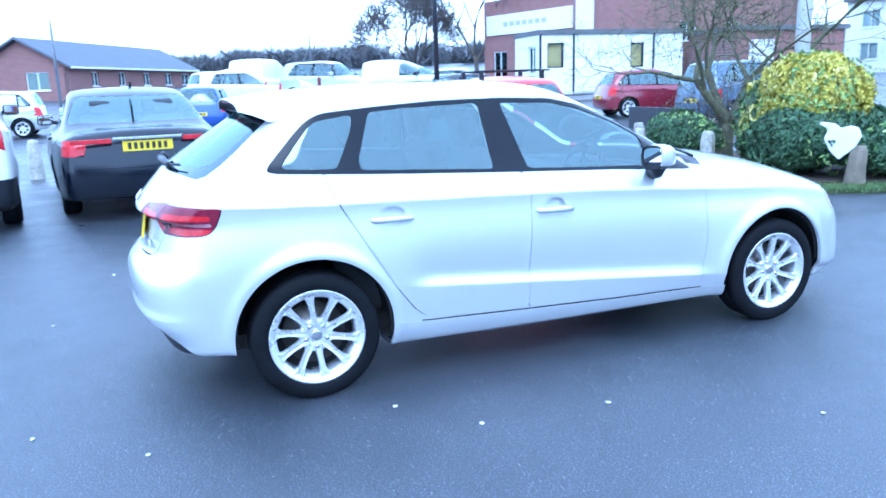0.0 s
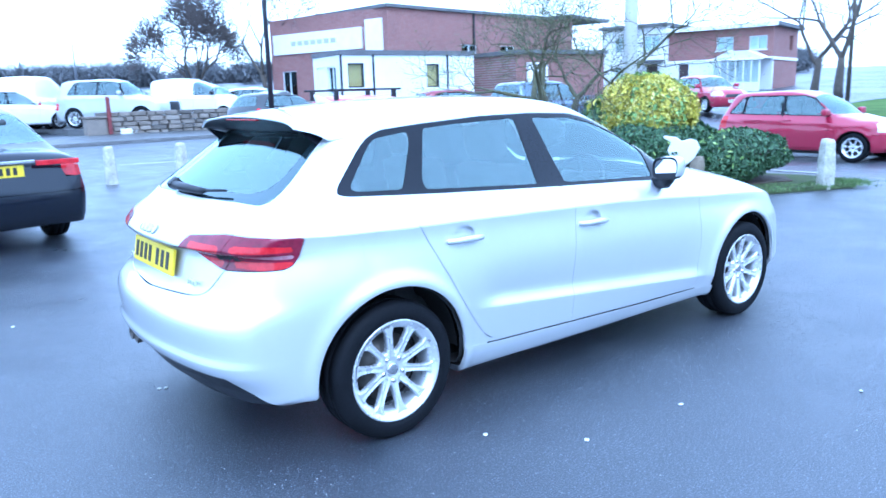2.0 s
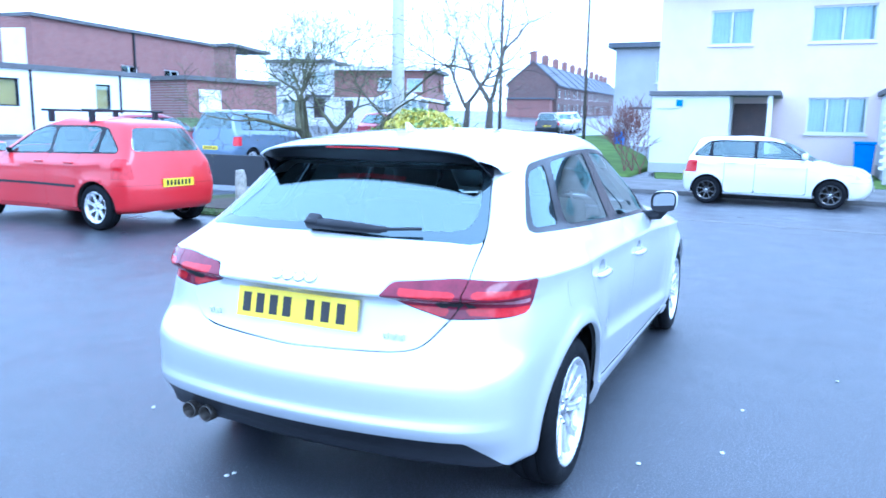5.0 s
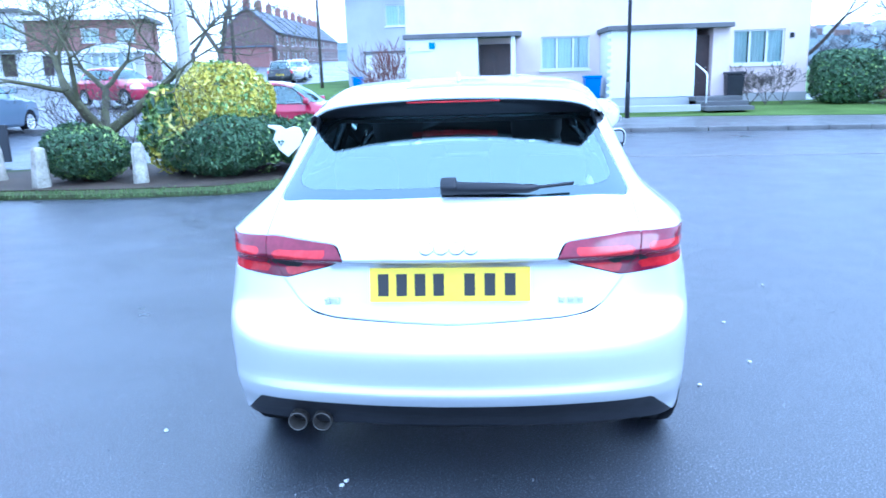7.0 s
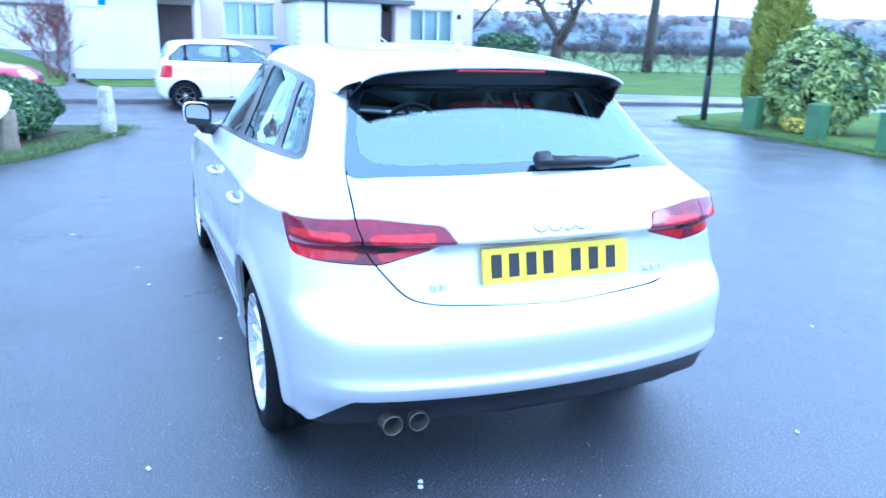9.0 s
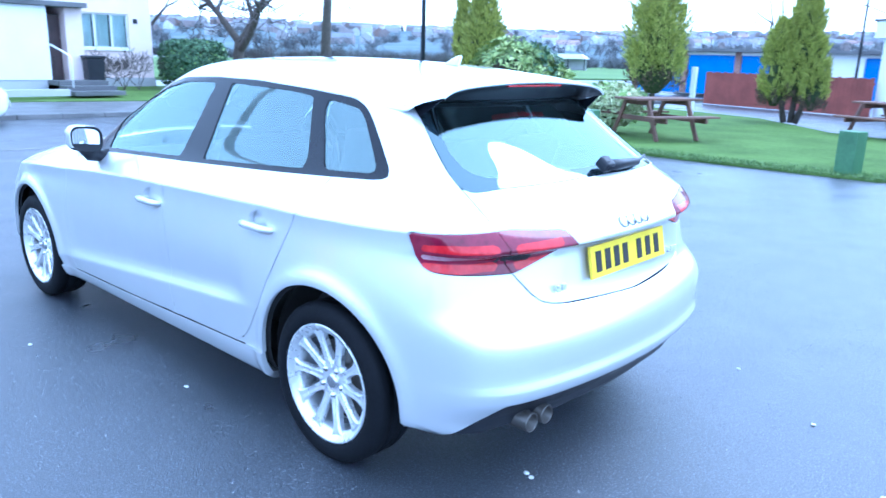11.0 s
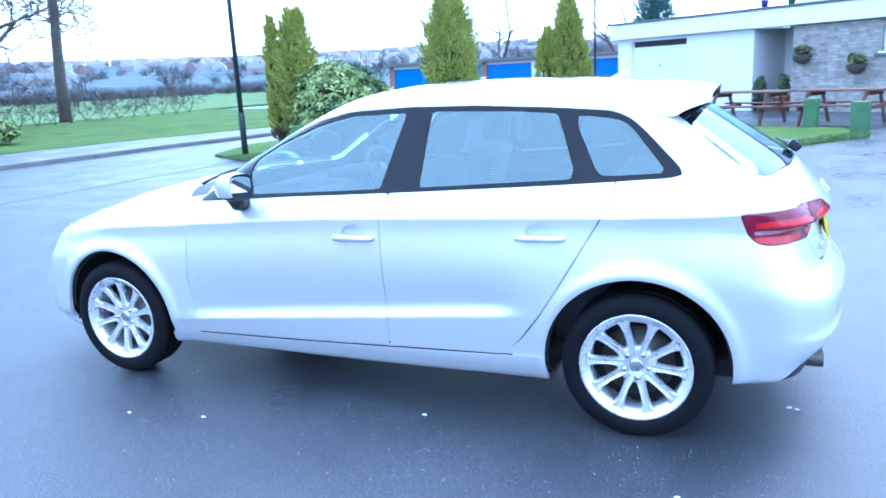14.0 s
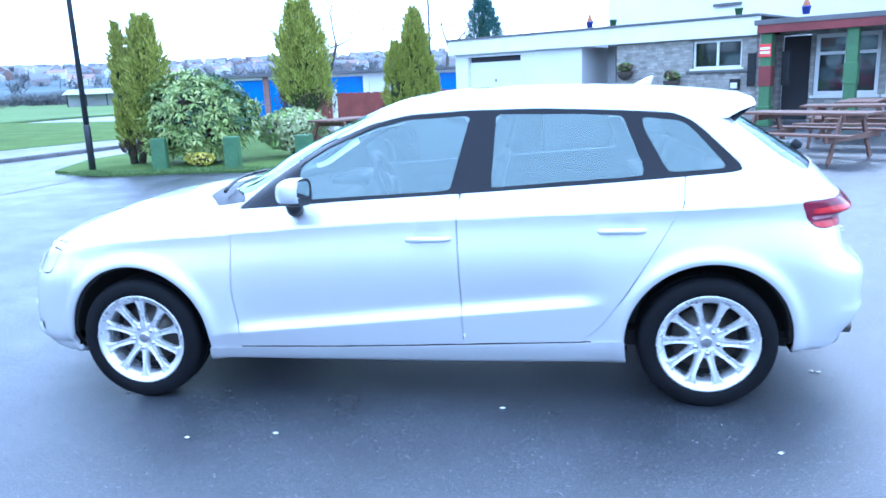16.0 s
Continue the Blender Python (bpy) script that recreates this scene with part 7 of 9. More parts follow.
    if bumper is not None:
        for nm, f in (("rear_bumper", sh.cut(lambda p: np.where(p[:, 0] < -wheel_r - 0.05, 0.56 - p[:, 2], -9), 0)), ("front_bumper", sh.cut(lambda p: np.where(p[:, 0] > wb + wheel_r + 0.05, 0.54 - p[:, 2], -9), 0))):
            sh.mesh(nm, f, bumper, root, both, -0.004, 0.01)
    else:
        for nm, f in (("rear_bumper", sh.panel(lambda p: np.where(p[:, 0] < -wheel_r - 0.05, 0.6 - p[:, 2], -9), 0.002)), ("front_bumper", sh.panel(lambda p: np.where(p[:, 0] > wb + wheel_r + 0.05, 0.56 - p[:, 2], -9), 0.002))):
            sh.mesh(nm, f, body, root, both, 0.0, 0.01)
    grille = sh.cut(lambda p: np.where(p[:, 0] > end - 0.3, np.minimum(np.minimum(p[:, 2] - 0.3, hz - 0.06 - p[:, 2]), 0.36 - p[:, 1]), -9), 0)
    if grille:
        sh.mesh("grille", grille, BLACK_TRIM, root, both, 0.004, 0.01)
    doors = [(screen_x - 0.24, cutx[-1] + 0.01), (cutx[-1] + 0.01, 0.34)] if glass_from is None else [(screen_x - 0.24, g0 - 0.02)]
    for a, b in doors:
        f = sh.panel(lambda p, a=a, b=b: np.where(p[:, 1] > 0.3, np.minimum(np.minimum(a - p[:, 0], p[:, 0] - b), np.minimum(p[:, 2] - 0.27, curve(p[:, 0], skin.belt) + 0.005 - p[:, 2])) , -9), 0.004)
        if not f:
            continue
        for s in both:
            leaf = sh.mesh("door", f, body, root, (s,), 0, 0.012)
            hx, hz2 = b + 0.14, belt_h - 0.1
            yh = float(skin.side(np.array(hx), np.array(hz2)))
            own(part("door_handle", box_bm((hx - 0.09, s * yh - 0.02, hz2 - 0.014), (hx + 0.09, s * yh + 0.02, hz2 + 0.014), 0.01), body, leaf), Matrix(), leaf)
    sh.mesh("body_shell", sh.faces, body, root, both, 0, 0.01)
    pts, faces = skin.sheet(14, 20, 8, 20, 0.4, wb - 0.2, 0.6, -60)
    inn = Sheet(skin, pts, faces)
    inn.faces = inn.cut(lambda p: belt_h - 0.02 - p[:, 2], 0)
    for xw in (0.0, wb):
        inn.cut(lambda p, xw=xw: np.where(p[:, 1] > 0.3, wheel_r + 0.03 - np.hypot(p[:, 0] - xw, p[:, 2] - wheel_r), -9), 0)
    inn.mesh("inner_shell", inn.faces, DARK_LINER, root, both, 0.035, 0.0)
    part("cabin_floor", box_bm((-ro + 0.25, -0.6, 0.25), (wb + fo - 0.4, 0.6, 0.5)), DARK_LINER, root)
    for sx in ([wb * 0.5] if style == "van" else [wb * 0.5, 0.35]):
        for sy in (-0.36, 0.36):
            part("seat_back", box_bm((sx - 0.3, sy - 0.23, 0.45), (sx - 0.16, sy + 0.23, belt_h + 0.16), 0.05), CABIN_CLOTH, root, smooth=True)
            part("headrest", box_bm((sx - 0.31, sy - 0.12, belt_h + 0.17), (sx - 0.22, sy + 0.12, belt_h + 0.33), 0.035), CABIN_CLOTH, root, smooth=True)
    part("dashboard", box_bm((screen_x - 0.55, -0.62, 0.5), (screen_x - 0.1, 0.62, belt_h - 0.02), 0.05), BLACK_TRIM, root, smooth=True)
    proto = plain_wheel(wheel_r, dark_wheels)
    for xw, s in ((0.0, 1), (wb, 1), (0.0, -1), (wb, -1)):
        m = Matrix.Translation((xw, s * track, wheel_r)) @ Matrix.Rotation(0 if s > 0 else math.pi, 4, "Z") @ Matrix.Rotation(xw + 0.3 * s, 4, "Y")
        if not proto[1]:
            wh, proto[1] = proto[0], True
            wh.matrix_basis = m
        else:
            wh = copy_thing(proto[0], m)
        wh.parent = root
        bm = lathe([(0.0, 0.0), (wheel_r + 0.05, 0.0), (wheel_r + 0.05, 0.3)], 24)
        bmesh.ops.delete(bm, geom=[v for v in bm.verts if v.co.z < -0.05], context="VERTS")
        bmesh.ops.transform(bm, matrix=Matrix.Translation((xw, s * (track - 0.22), wheel_r)) @ Matrix.Diagonal((1, s, 1, 1)), verts=bm.verts)
        part("wheel_arch_liner", bm, DARK_LINER, root)
    for s in both:
        ym = float(curve(screen_x - 0.25, skin.belt_y))
        mir = part("door_mirror", box_bm((screen_x - 0.36, s * (ym + 0.12) - 0.1, belt_h - 0.0), (screen_x - 0.24, s * (ym + 0.12) + 0.1, belt_h + 0.14), 0.04), BLACK_TRIM if bumper is not None else body, root, smooth=True)
        own(part("mirror_glass", box_bm((screen_x - 0.366, s * (ym + 0.12) - 0.08, belt_h + 0.015), (screen_x - 0.358, s * (ym + 0.12) + 0.08, belt_h + 0.125), 0.003), MIRROR, mir), Matrix(), mir)
        part("mirror_arm", box_bm((screen_x - 0.33, min(s * (ym - 0.04), s * (ym + 0.06)), belt_h + 0.01), (screen_x - 0.28, max(s * (ym - 0.04), s * (ym + 0.06)), belt_h + 0.06), 0.01), BLACK_TRIM, root)
    xr = float(skin.rear(np.array(0.0), np.array(plate_z)))
    number_plate(root, Matrix.Translation((xr - 0.016, 0, plate_z)), True)
    number_plate(root, Matrix.Translation((end + 0.002, 0, 0.42)) @ Matrix.Rotation(math.pi, 4, "Z"), False)
    return root


NAVY = paint("navy_paint", (0.003, 0.005, 0.012), 0.0, 0.15, 0.1, 0.02)
RED = paint("bright_red_paint", (0.52, 0.012, 0.02), 0.0, 0.3, 0.6)
CRIMSON = paint("crimson_paint", (0.33, 0.008, 0.045), 0.2, 0.28)
MAROON = paint("maroon_paint", (0.2, 0.012, 0.03), 0.2, 0.28)
WHITE = paint("white_paint", (0.8, 0.8, 0.8), 0.0, 0.3)
GREY_SILVER = paint("pale_silver_paint", (0.5, 0.52, 0.54), 0.6, 0.35)
BLUE_CAR = paint("blue_paint", (0.02, 0.06, 0.3), 0.2, 0.28)
BLUE_GREY = paint("blue_grey_paint", (0.12, 0.17, 0.25), 0.4, 0.3)
BLACK_CAR = paint("black_paint", (0.012, 0.012, 0.014), 0.1, 0.2)
HATCH = dict(wb=2.5, ro=0.72, fo=0.76, belt_h=0.95, cowl_h=0.98, hood_h=0.9, screen_x=2.2, roof_f=1.35, roof_r=-0.1)


def hatch(name, label, body, x, y, heading, W=1.7, H=1.46, rake=0.35, z=None, dark_wheels=False, bumper=None, trim=None, wheel_r=0.3, plate_z=0.62, **more):
    k = dict(HATCH)
    k.update(more)
    sk = simple_skin(W, H, k["wb"], k["ro"], k["fo"], k["belt_h"], k["cowl_h"], k["hood_h"], k["screen_x"], k["roof_f"], k["roof_r"], "hatch", rake, wheel_r)
    return vehicle(name, label, "car", sk, body, x, y, heading, H, k["wb"], k["ro"], k["fo"], k["belt_h"], k["screen_x"], k["roof_f"], k["roof_r"], wheel_r, W / 2 - 0.11, "hatch", dark_wheels, bumper, z, None, None, 0.68, trim, plate_z)


# dark saloon
bm_skin = simple_skin(1.9, 1.47, 2.99, 1.13, 0.88, 0.98, 1.0, 0.9, 2.35, 1.45, 0.36, "saloon", wheel_r=0.34)
saloon = vehicle("saloon_car", "dark navy executive saloon parked on wet asphalt", "car", bm_skin, NAVY, -0.79, 5.92, 97, 1.47, 2.99, 1.13, 0.88, 0.98, 2.35, 1.45, 0.36, 0.34, 0.8, "saloon", lamp_z=0.74, plate_z=0.83)
part("boot_strip", box_bm((-1.125, -0.36, 0.9), (-1.1, 0.36, 0.93), 0.006), STEEL, saloon, "chrome strip above the plate")
for s in (-1, 1):
    part("boot_reflector", box_bm((-1.115, s * 0.57 - 0.2, 0.87), (-1.09, s * 0.57 + 0.2, 0.92), 0.006), LAMP_RED, saloon)
part("roof_aerial", prism([(0.2, 1.44), (0.02, 1.44), (0.0, 1.52), (0.06, 1.5)], -0.012, 0.012), NAVY, saloon)

# red hatchback with roof bars
fiesta = hatch("hatchback_car", "bright red five-door hatchback with black roof bars", RED, 4.83, 6.62, 87, 1.68, 1.46, 0.3, trim=BLACK_TRIM, wb=2.49, ro=0.66, fo=0.74, hood_h=0.98, cowl_h=1.05, belt_h=0.97, screen_x=2.28, roof_f=1.3)
for bx in (0.35, 1.2):
    bm = bmesh.new()
    add_tube(bm, [(bx, -0.66, 1.56), (bx, 0.66, 1.56)], 0.016, 8)
    rack = part("roof_bar", bm, BLACK_TRIM, fiesta, "black roof rack bar")
    for s in (-1, 1):
        own(part("bar_foot", box_bm((bx - 0.03, s * 0.52 - 0.035, 1.40), (bx + 0.03, s * 0.52 + 0.035, 1.565), 0.012), BLACK_TRIM, rack), Matrix(), rack)

hatch("hatchback_car", "crimson five-door hatchback parked against the kerb", CRIMSON, 15.3, 6.27, -90, 1.7, 1.49, 0.3, wb=2.575, ro=0.66, fo=0.78, roof_f=1.45, screen_x=2.3)
hatch("hatchback_car", "white compact hatchback with dark alloy wheels by the kerb", WHITE, 15.3, 0.2, -90, 1.69, 1.48, 0.28, dark_wheels=True, wb=2.43, ro=0.58, fo=0.83, belt_h=1.0)
hatch("hatchback_car", "maroon five-door hatchback parked below a site cabin", MAROON, 13.4, 16.6, -13, 1.7, 1.45, 0.4, wb=2.62, ro=0.72, fo=0.82)
hatch("hatchback_car", "black hatchback parked beside a stone wall", BLACK_CAR, 9.3, 20.9, 18, 1.75, 1.45, 0.45, wb=2.7, ro=0.85, fo=0.85)
hatch("hatchback_car", "silver hatchback parked across the road", GREY_SILVER, -4.4, 23.9, 180, 1.76, 1.48, 0.3, wb=2.58, ro=0.72, fo=0.86)
hatch("hatchback_car", "dark blue hatchback parked behind a saloon", BLUE_CAR, 0.9, 20.6, 78, 1.7, 1.45, 0.35)
hatch("estate_car", "white estate car parked in the yard", WHITE, 1.8, 28.2, 20, 1.75, 1.5, 0.25, wb=2.7, ro=0.9, z=0.62)
hatch("hatchback_car", "white hatchback parked in the yard", WHITE, 5.0, 33.0, -30, 1.7, 1.45, 0.3, z=0.62)
hatch("mpv_car", "blue-grey people carrier parked up the side road", BLUE_GREY, 14.6, 13.7, 3, 1.82, 1.72, 0.25, wb=2.84, ro=0.8, fo=0.95, belt_h=1.1, cowl_h=1.1, hood_h=0.98, screen_x=2.5, roof_f=1.55)
hatch("hatchback_car", "crimson hatchback parked outside a conservatory", CRIMSON, 26.6, 15.6, -118, 1.7, 1.45, 0.35, z=0.5)
hatch("suv_car", "silver off-road estate car in the raised yard", GREY_SILVER, 5.7, 28.2, -48, 1.95, 1.8, 0.2, wb=2.75, ro=0.95, fo=0.9, belt_h=1.2, cowl_h=1.2, hood_h=1.12, screen_x=2.25, roof_f=1.5, wheel_r=0.37, z=0.62)
hatch("hatchback_car", "white hatchback parked beside white vans", WHITE, 13.2, 31.5, -45, 1.75, 1.47, 0.35, z=0.62)
hatch("suv_car", "dark hatchback parked up the street", BLACK_CAR, 47.6, 14.3, 12, 1.8, 1.55, 0.3)
hatch("hatchback_car", "white hatchback parked up the street", WHITE, 53.8, 14.9, 190, 1.75, 1.5, 0.3)
hatch("hatchback_car", "silver hatchback parked up the street", GREY_SILVER, 58.0, 15.6, 190, 1.75, 1.5, 0.3)


def van(label, body, x, y, heading, L=4.4, W=1.79, H=1.83, wb=2.68, z=None):
    ro, fo = 0.82, L - wb - 0.82
    sk = simple_skin(W, H, wb, ro, fo, 1.14, 1.14, 1.05, wb - 0.1, wb - 0.75, -ro + 0.1, "van", wheel_r=0.32)
    return vehicle("panel_van", label, "van", sk, body, x, y, heading, H, wb, ro, fo, 1.14, wb - 0.1, wb - 0.75, -ro + 0.1, 0.32, W / 2 - 0.12, "van", False, BLACK_TRIM, z, wb - 1.35, None, 0.85)


van("white panel van parked beside a dark saloon", WHITE, -2.95, 5.3, 100, 4.6, 1.85, 1.95, 2.9)
van("white panel van in the raised yard", WHITE, 3.6, 29.2, 60, 4.8, 1.9, 1.95, 3.0, 0.62)
van("small white delivery van in the raised yard", WHITE, 9.6, 30.0, -48, 4.4, 1.79, 1.83, 2.68, 0.62)

# ---------------------------------------------------------------- plants
def leaf_mat(name, dark, light, rough=0.5, warm=None):
    m = Mat(name, light, rough)
    g = m.node("ShaderNodeNewGeometry")
    stops = [(0.0, dark), (0.7, light)] + ([(1.0, warm)] if warm else [])
    m.color(m.ramp(g.outputs["Random Per Island"], stops))
    m.b.inputs["Subsurface Weight"].default_value = 0.0
    return m.m


BARK = Mat("bark", (0.07, 0.055, 0.045), 0.9).vary((0.04, 0.034, 0.028), (0.12, 0.1, 0.08), 9, 60, (0.85, 0.98), 0.5).m
BARK_MOSSY = Mat("mossy_bark", (0.09, 0.08, 0.05), 0.9).vary((0.05, 0.045, 0.03), (0.14, 0.14, 0.07), 6, 50, (0.85, 0.98), 0.5).m
LEAF_DARK = leaf_mat("dark_evergreen_leaf", (0.02, 0.05, 0.02), (0.075, 0.145, 0.06), 0.55, (0.12, 0.2, 0.09))
LEAF_MOSS = leaf_mat("mossy_bud", (0.1, 0.11, 0.05), (0.22, 0.24, 0.11), 0.8)
LEAF_SPRUCE = leaf_mat("blue_spruce_spray", (0.02, 0.07, 0.065), (0.07, 0.17, 0.15), 0.7)
LEAF_GOLD = leaf_mat("golden_leaf", (0.36, 0.34, 0.04), (0.72, 0.62, 0.08), 0.5, (0.85, 0.78, 0.3))
LEAF_LIME = leaf_mat("lime_green_leaf", (0.09, 0.17, 0.04), (0.27, 0.4, 0.1), 0.45, (0.42, 0.52, 0.16))
LEAF_CONIFER = leaf_mat("conifer_spray", (0.14, 0.18, 0.03), (0.42, 0.44, 0.07), 0.7, (0.58, 0.57, 0.13))
LEAF_RHODO = leaf_mat("broad_leaf", (0.12, 0.18, 0.04), (0.33, 0.42, 0.12), 0.4, (0.55, 0.58, 0.22))
LEAF_VARI = leaf_mat("variegated_leaf", (0.24, 0.3, 0.13), (0.55, 0.58, 0.32), 0.45, (0.6, 0.6, 0.36))
LEAF_BROWN = leaf_mat("dead_leaf", (0.06, 0.045, 0.03), (0.14, 0.1, 0.06), 0.9)
TWIG = Mat("twig", (0.09, 0.075, 0.07), 0.9).m


def leaves(name, pts, out, size, material, parent, rng, long=1.8, droop=0.25, kind=None, label=""):
    """Many small bent leaves at points, facing roughly outwards."""
    n = len(pts)
    pts, out = np.array(pts), np.array(out)
    a = rng.normal(size=(n, 3))
    out = out + 0.55 * rng.normal(size=(n, 3))
    out /= np.linalg.norm(out, axis=1, keepdims=True)
    along = np.cross(out, a)
    along /= np.linalg.norm(along, axis=1, keepdims=True)
    side = np.cross(along, out)
    s = size * rng.uniform(0.65, 1.3, (n, 1))
    along[:, 2] -= droop
    v = np.stack([pts - along * s * long * 0.5, pts + side * s * 0.5 + out * s * 0.12, pts + along * s * long * 0.5 - out * s * 0.15, pts - side * s * 0.5 + out * s * 0.12], 1).reshape(-1, 3)
    k = np.arange(n)[:, None] * 4
    f = np.concatenate([k + [0, 1, 2], k + [0, 2, 3]])
    me = bpy.data.meshes.new(name)
    me.from_pydata(v.tolist(), [], f.tolist())
    me.materials.append(material)
    ob = new(name, me)
    ob.parent = parent
    if label:
        ob["label"] = label
    return ob


def whorls(pts, out, size, material, parent, rng, count=8):
    """Rosettes of long leathery leaves, each round a shoot that points outwards."""
    n = len(pts)
    out = np.array(out) + 0.35 * rng.normal(size=(n, 3)) + (0, 0, 0.35)
    out /= np.linalg.norm(out, axis=1, keepdims=True)
    side = np.cross(out, rng.normal(size=(n, 3)))
    side /= np.linalg.norm(side, axis=1, keepdims=True)
    up = np.cross(out, side)
    V = []
    for k in range(count):
        a = 2 * math.pi * k / count + rng.uniform(-0.3, 0.3, (n, 1))
        way = np.cos(a) * side + np.sin(a) * up + out * rng.uniform(0.05, 0.6, (n, 1))
        way /= np.linalg.norm(way, axis=1, keepdims=True)
        cross = np.cross(way, out)
        cross /= np.linalg.norm(cross, axis=1, keepdims=True) + 1e-9
        L = size * rng.uniform(0.7, 1.25, (n, 1))
        base = np.array(pts) + 0.1 * L * way
        mid = base + 0.5 * L * way + 0.04 * L * out
        tip = base + L * way - (0, 0, 0.2) * L
        V.append(np.stack([base, mid + cross * L * 0.15, tip, mid - cross * L * 0.15], 1))
    V = np.concatenate(V).reshape(-1, 3)
    k = np.arange(len(V) // 4)[:, None] * 4
    me = bpy.data.meshes.new("foliage")
    me.from_pydata(V.tolist(), [], np.concatenate([k + [0, 1, 2], k + [0, 2, 3]]).tolist())
    me.materials.append(material)
    ob = new("foliage", me)
    ob.parent = parent
    return ob


def plumes(name, bases, ways, length, material, parent, rng, per=46, width=0.3, size=0.02):
    """Feathery upright sprays: many fine scales along each plume."""
    n = len(bases)
    t = rng.uniform(0, 1, (n, per, 1)) ** 0.8
    L = np.asarray(length).reshape(n, 1, 1)
    off = rng.normal(size=(n, per, 3)) * width * L * (1.05 - t) * 0.5
    p = (np.array(bases)[:, None] + np.array(ways)[:, None] * L * t + off).reshape(-1, 3)
    d = (np.array(ways)[:, None] + off * 6).reshape(-1, 3)
    d /= np.linalg.norm(d, axis=1, keepdims=True)
    s = size * rng.uniform(0.7, 1.3, (len(p), 1))
    c = np.cross(d, rng.normal(size=p.shape))
    c /= np.linalg.norm(c, axis=1, keepdims=True)
    V = np.stack([p - c * s * 0.5, p + c * s * 0.5, p + d * s * 3.2], 1).reshape(-1, 3)
    me = bpy.data.meshes.new(name)
    me.from_pydata(V.tolist(), [], np.arange(len(V)).reshape(-1, 3).tolist())
    me.materials.append(material)
    ob = new(name, me)
    ob.parent = parent
    return ob


def blob_points(rng, n, centre, radii, lumps=9, low=-0.95, inside_part=0.25, square=2):
    """Points near the uneven surface of a shrub, and their outward directions."""
    d = rng.normal(size=(n, 3))
    d /= np.linalg.norm(d, axis=1, keepdims=True)
    d = d[d[:, 2] > low]
    c = rng.normal(size=(lumps, 3))
    c /= np.linalg.norm(c, axis=1, keepdims=True)
    bump = np.exp((d @ c.T - 1) * 7).max(1)
    small = rng.normal(size=(lumps * 6, 3))
    small /= np.linalg.norm(small, axis=1, keepdims=True)
    r = 0.7 + 0.27 * bump + 0.1 * np.exp((d @ small.T - 1) * 40).max(1)
    if square > 3:
        r = 0.92 + 0.1 * (r - 0.7)
    r = np.where(rng.uniform(size=len(d)) < inside_part, r * rng.uniform(0.6, 1, len(d)), r * rng.uniform(0.94, 1.04, len(d)))
    full = d / (np.abs(d) ** square).sum(1, keepdims=True) ** (1 / square)
    return np.array(centre) + full * r[:, None] * np.array(radii), d


def shrub(name, label, category, x, y, z0, radii, n, size, material, seed, long=1.8, extra=(), core=(0.02, 0.03, 0.015), lumps=9, square=2):
    rng = np.random.default_rng(seed)
    s = tagged(empty(name, Matrix.Translation((x, y, z0))), label, category)
    r = random.Random(seed)
    bm = bmesh.new()
    for _ in range(9):
        a, b = r.uniform(0, 6.28), r.uniform(0.3, 0.8)
        top = Vector((math.cos(a) * radii[0] * b, math.sin(a) * radii[1] * b, radii[2] * r.uniform(0.9, 1.6)))
        add_tube(bm, [(math.cos(a) * 0.06, math.sin(a) * 0.06, 0), top * 0.5 + Vector((0, 0, 0.05)), top], [0.025, 0.018, 0.008], 5)
    part("stem", bm, BARK, s)
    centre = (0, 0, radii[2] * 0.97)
    # dark ball added as the shade deep within the leaves
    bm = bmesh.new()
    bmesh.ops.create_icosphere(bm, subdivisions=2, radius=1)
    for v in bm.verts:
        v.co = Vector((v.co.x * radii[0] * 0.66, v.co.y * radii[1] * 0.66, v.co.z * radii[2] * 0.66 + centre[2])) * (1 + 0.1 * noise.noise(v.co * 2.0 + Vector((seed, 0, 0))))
    part("inner_shade", bm, DARK_LINER if core is None else EARTH_AND_SHADE, s)
    p, d = blob_points(rng, n, centre, radii, lumps, square=square)
    leaves("foliage", p, d, size, material, s, rng, long)
    for mat_, share in extra:
        p, d = blob_points(rng, int(n * share), centre, [q * 1.02 for q in radii], lumps, square=square)
        leaves("foliage", p, d, size, mat_, s, rng, long)
    return s


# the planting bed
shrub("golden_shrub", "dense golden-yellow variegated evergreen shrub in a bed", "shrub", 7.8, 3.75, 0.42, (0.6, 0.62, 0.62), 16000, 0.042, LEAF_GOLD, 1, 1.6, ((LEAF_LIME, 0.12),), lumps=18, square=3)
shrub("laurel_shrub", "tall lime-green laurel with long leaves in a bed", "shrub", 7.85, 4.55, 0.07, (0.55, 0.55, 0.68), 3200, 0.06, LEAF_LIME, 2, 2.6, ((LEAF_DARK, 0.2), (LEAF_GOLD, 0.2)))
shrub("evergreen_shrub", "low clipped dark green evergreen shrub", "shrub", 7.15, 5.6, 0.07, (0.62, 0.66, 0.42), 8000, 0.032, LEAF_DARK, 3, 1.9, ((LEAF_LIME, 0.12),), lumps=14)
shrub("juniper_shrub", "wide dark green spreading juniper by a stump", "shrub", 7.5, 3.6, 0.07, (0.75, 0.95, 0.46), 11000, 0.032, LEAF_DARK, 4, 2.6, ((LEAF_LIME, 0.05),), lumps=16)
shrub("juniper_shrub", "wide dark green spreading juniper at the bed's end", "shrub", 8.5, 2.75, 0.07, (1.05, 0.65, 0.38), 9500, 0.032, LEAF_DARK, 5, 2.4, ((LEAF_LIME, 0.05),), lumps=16)
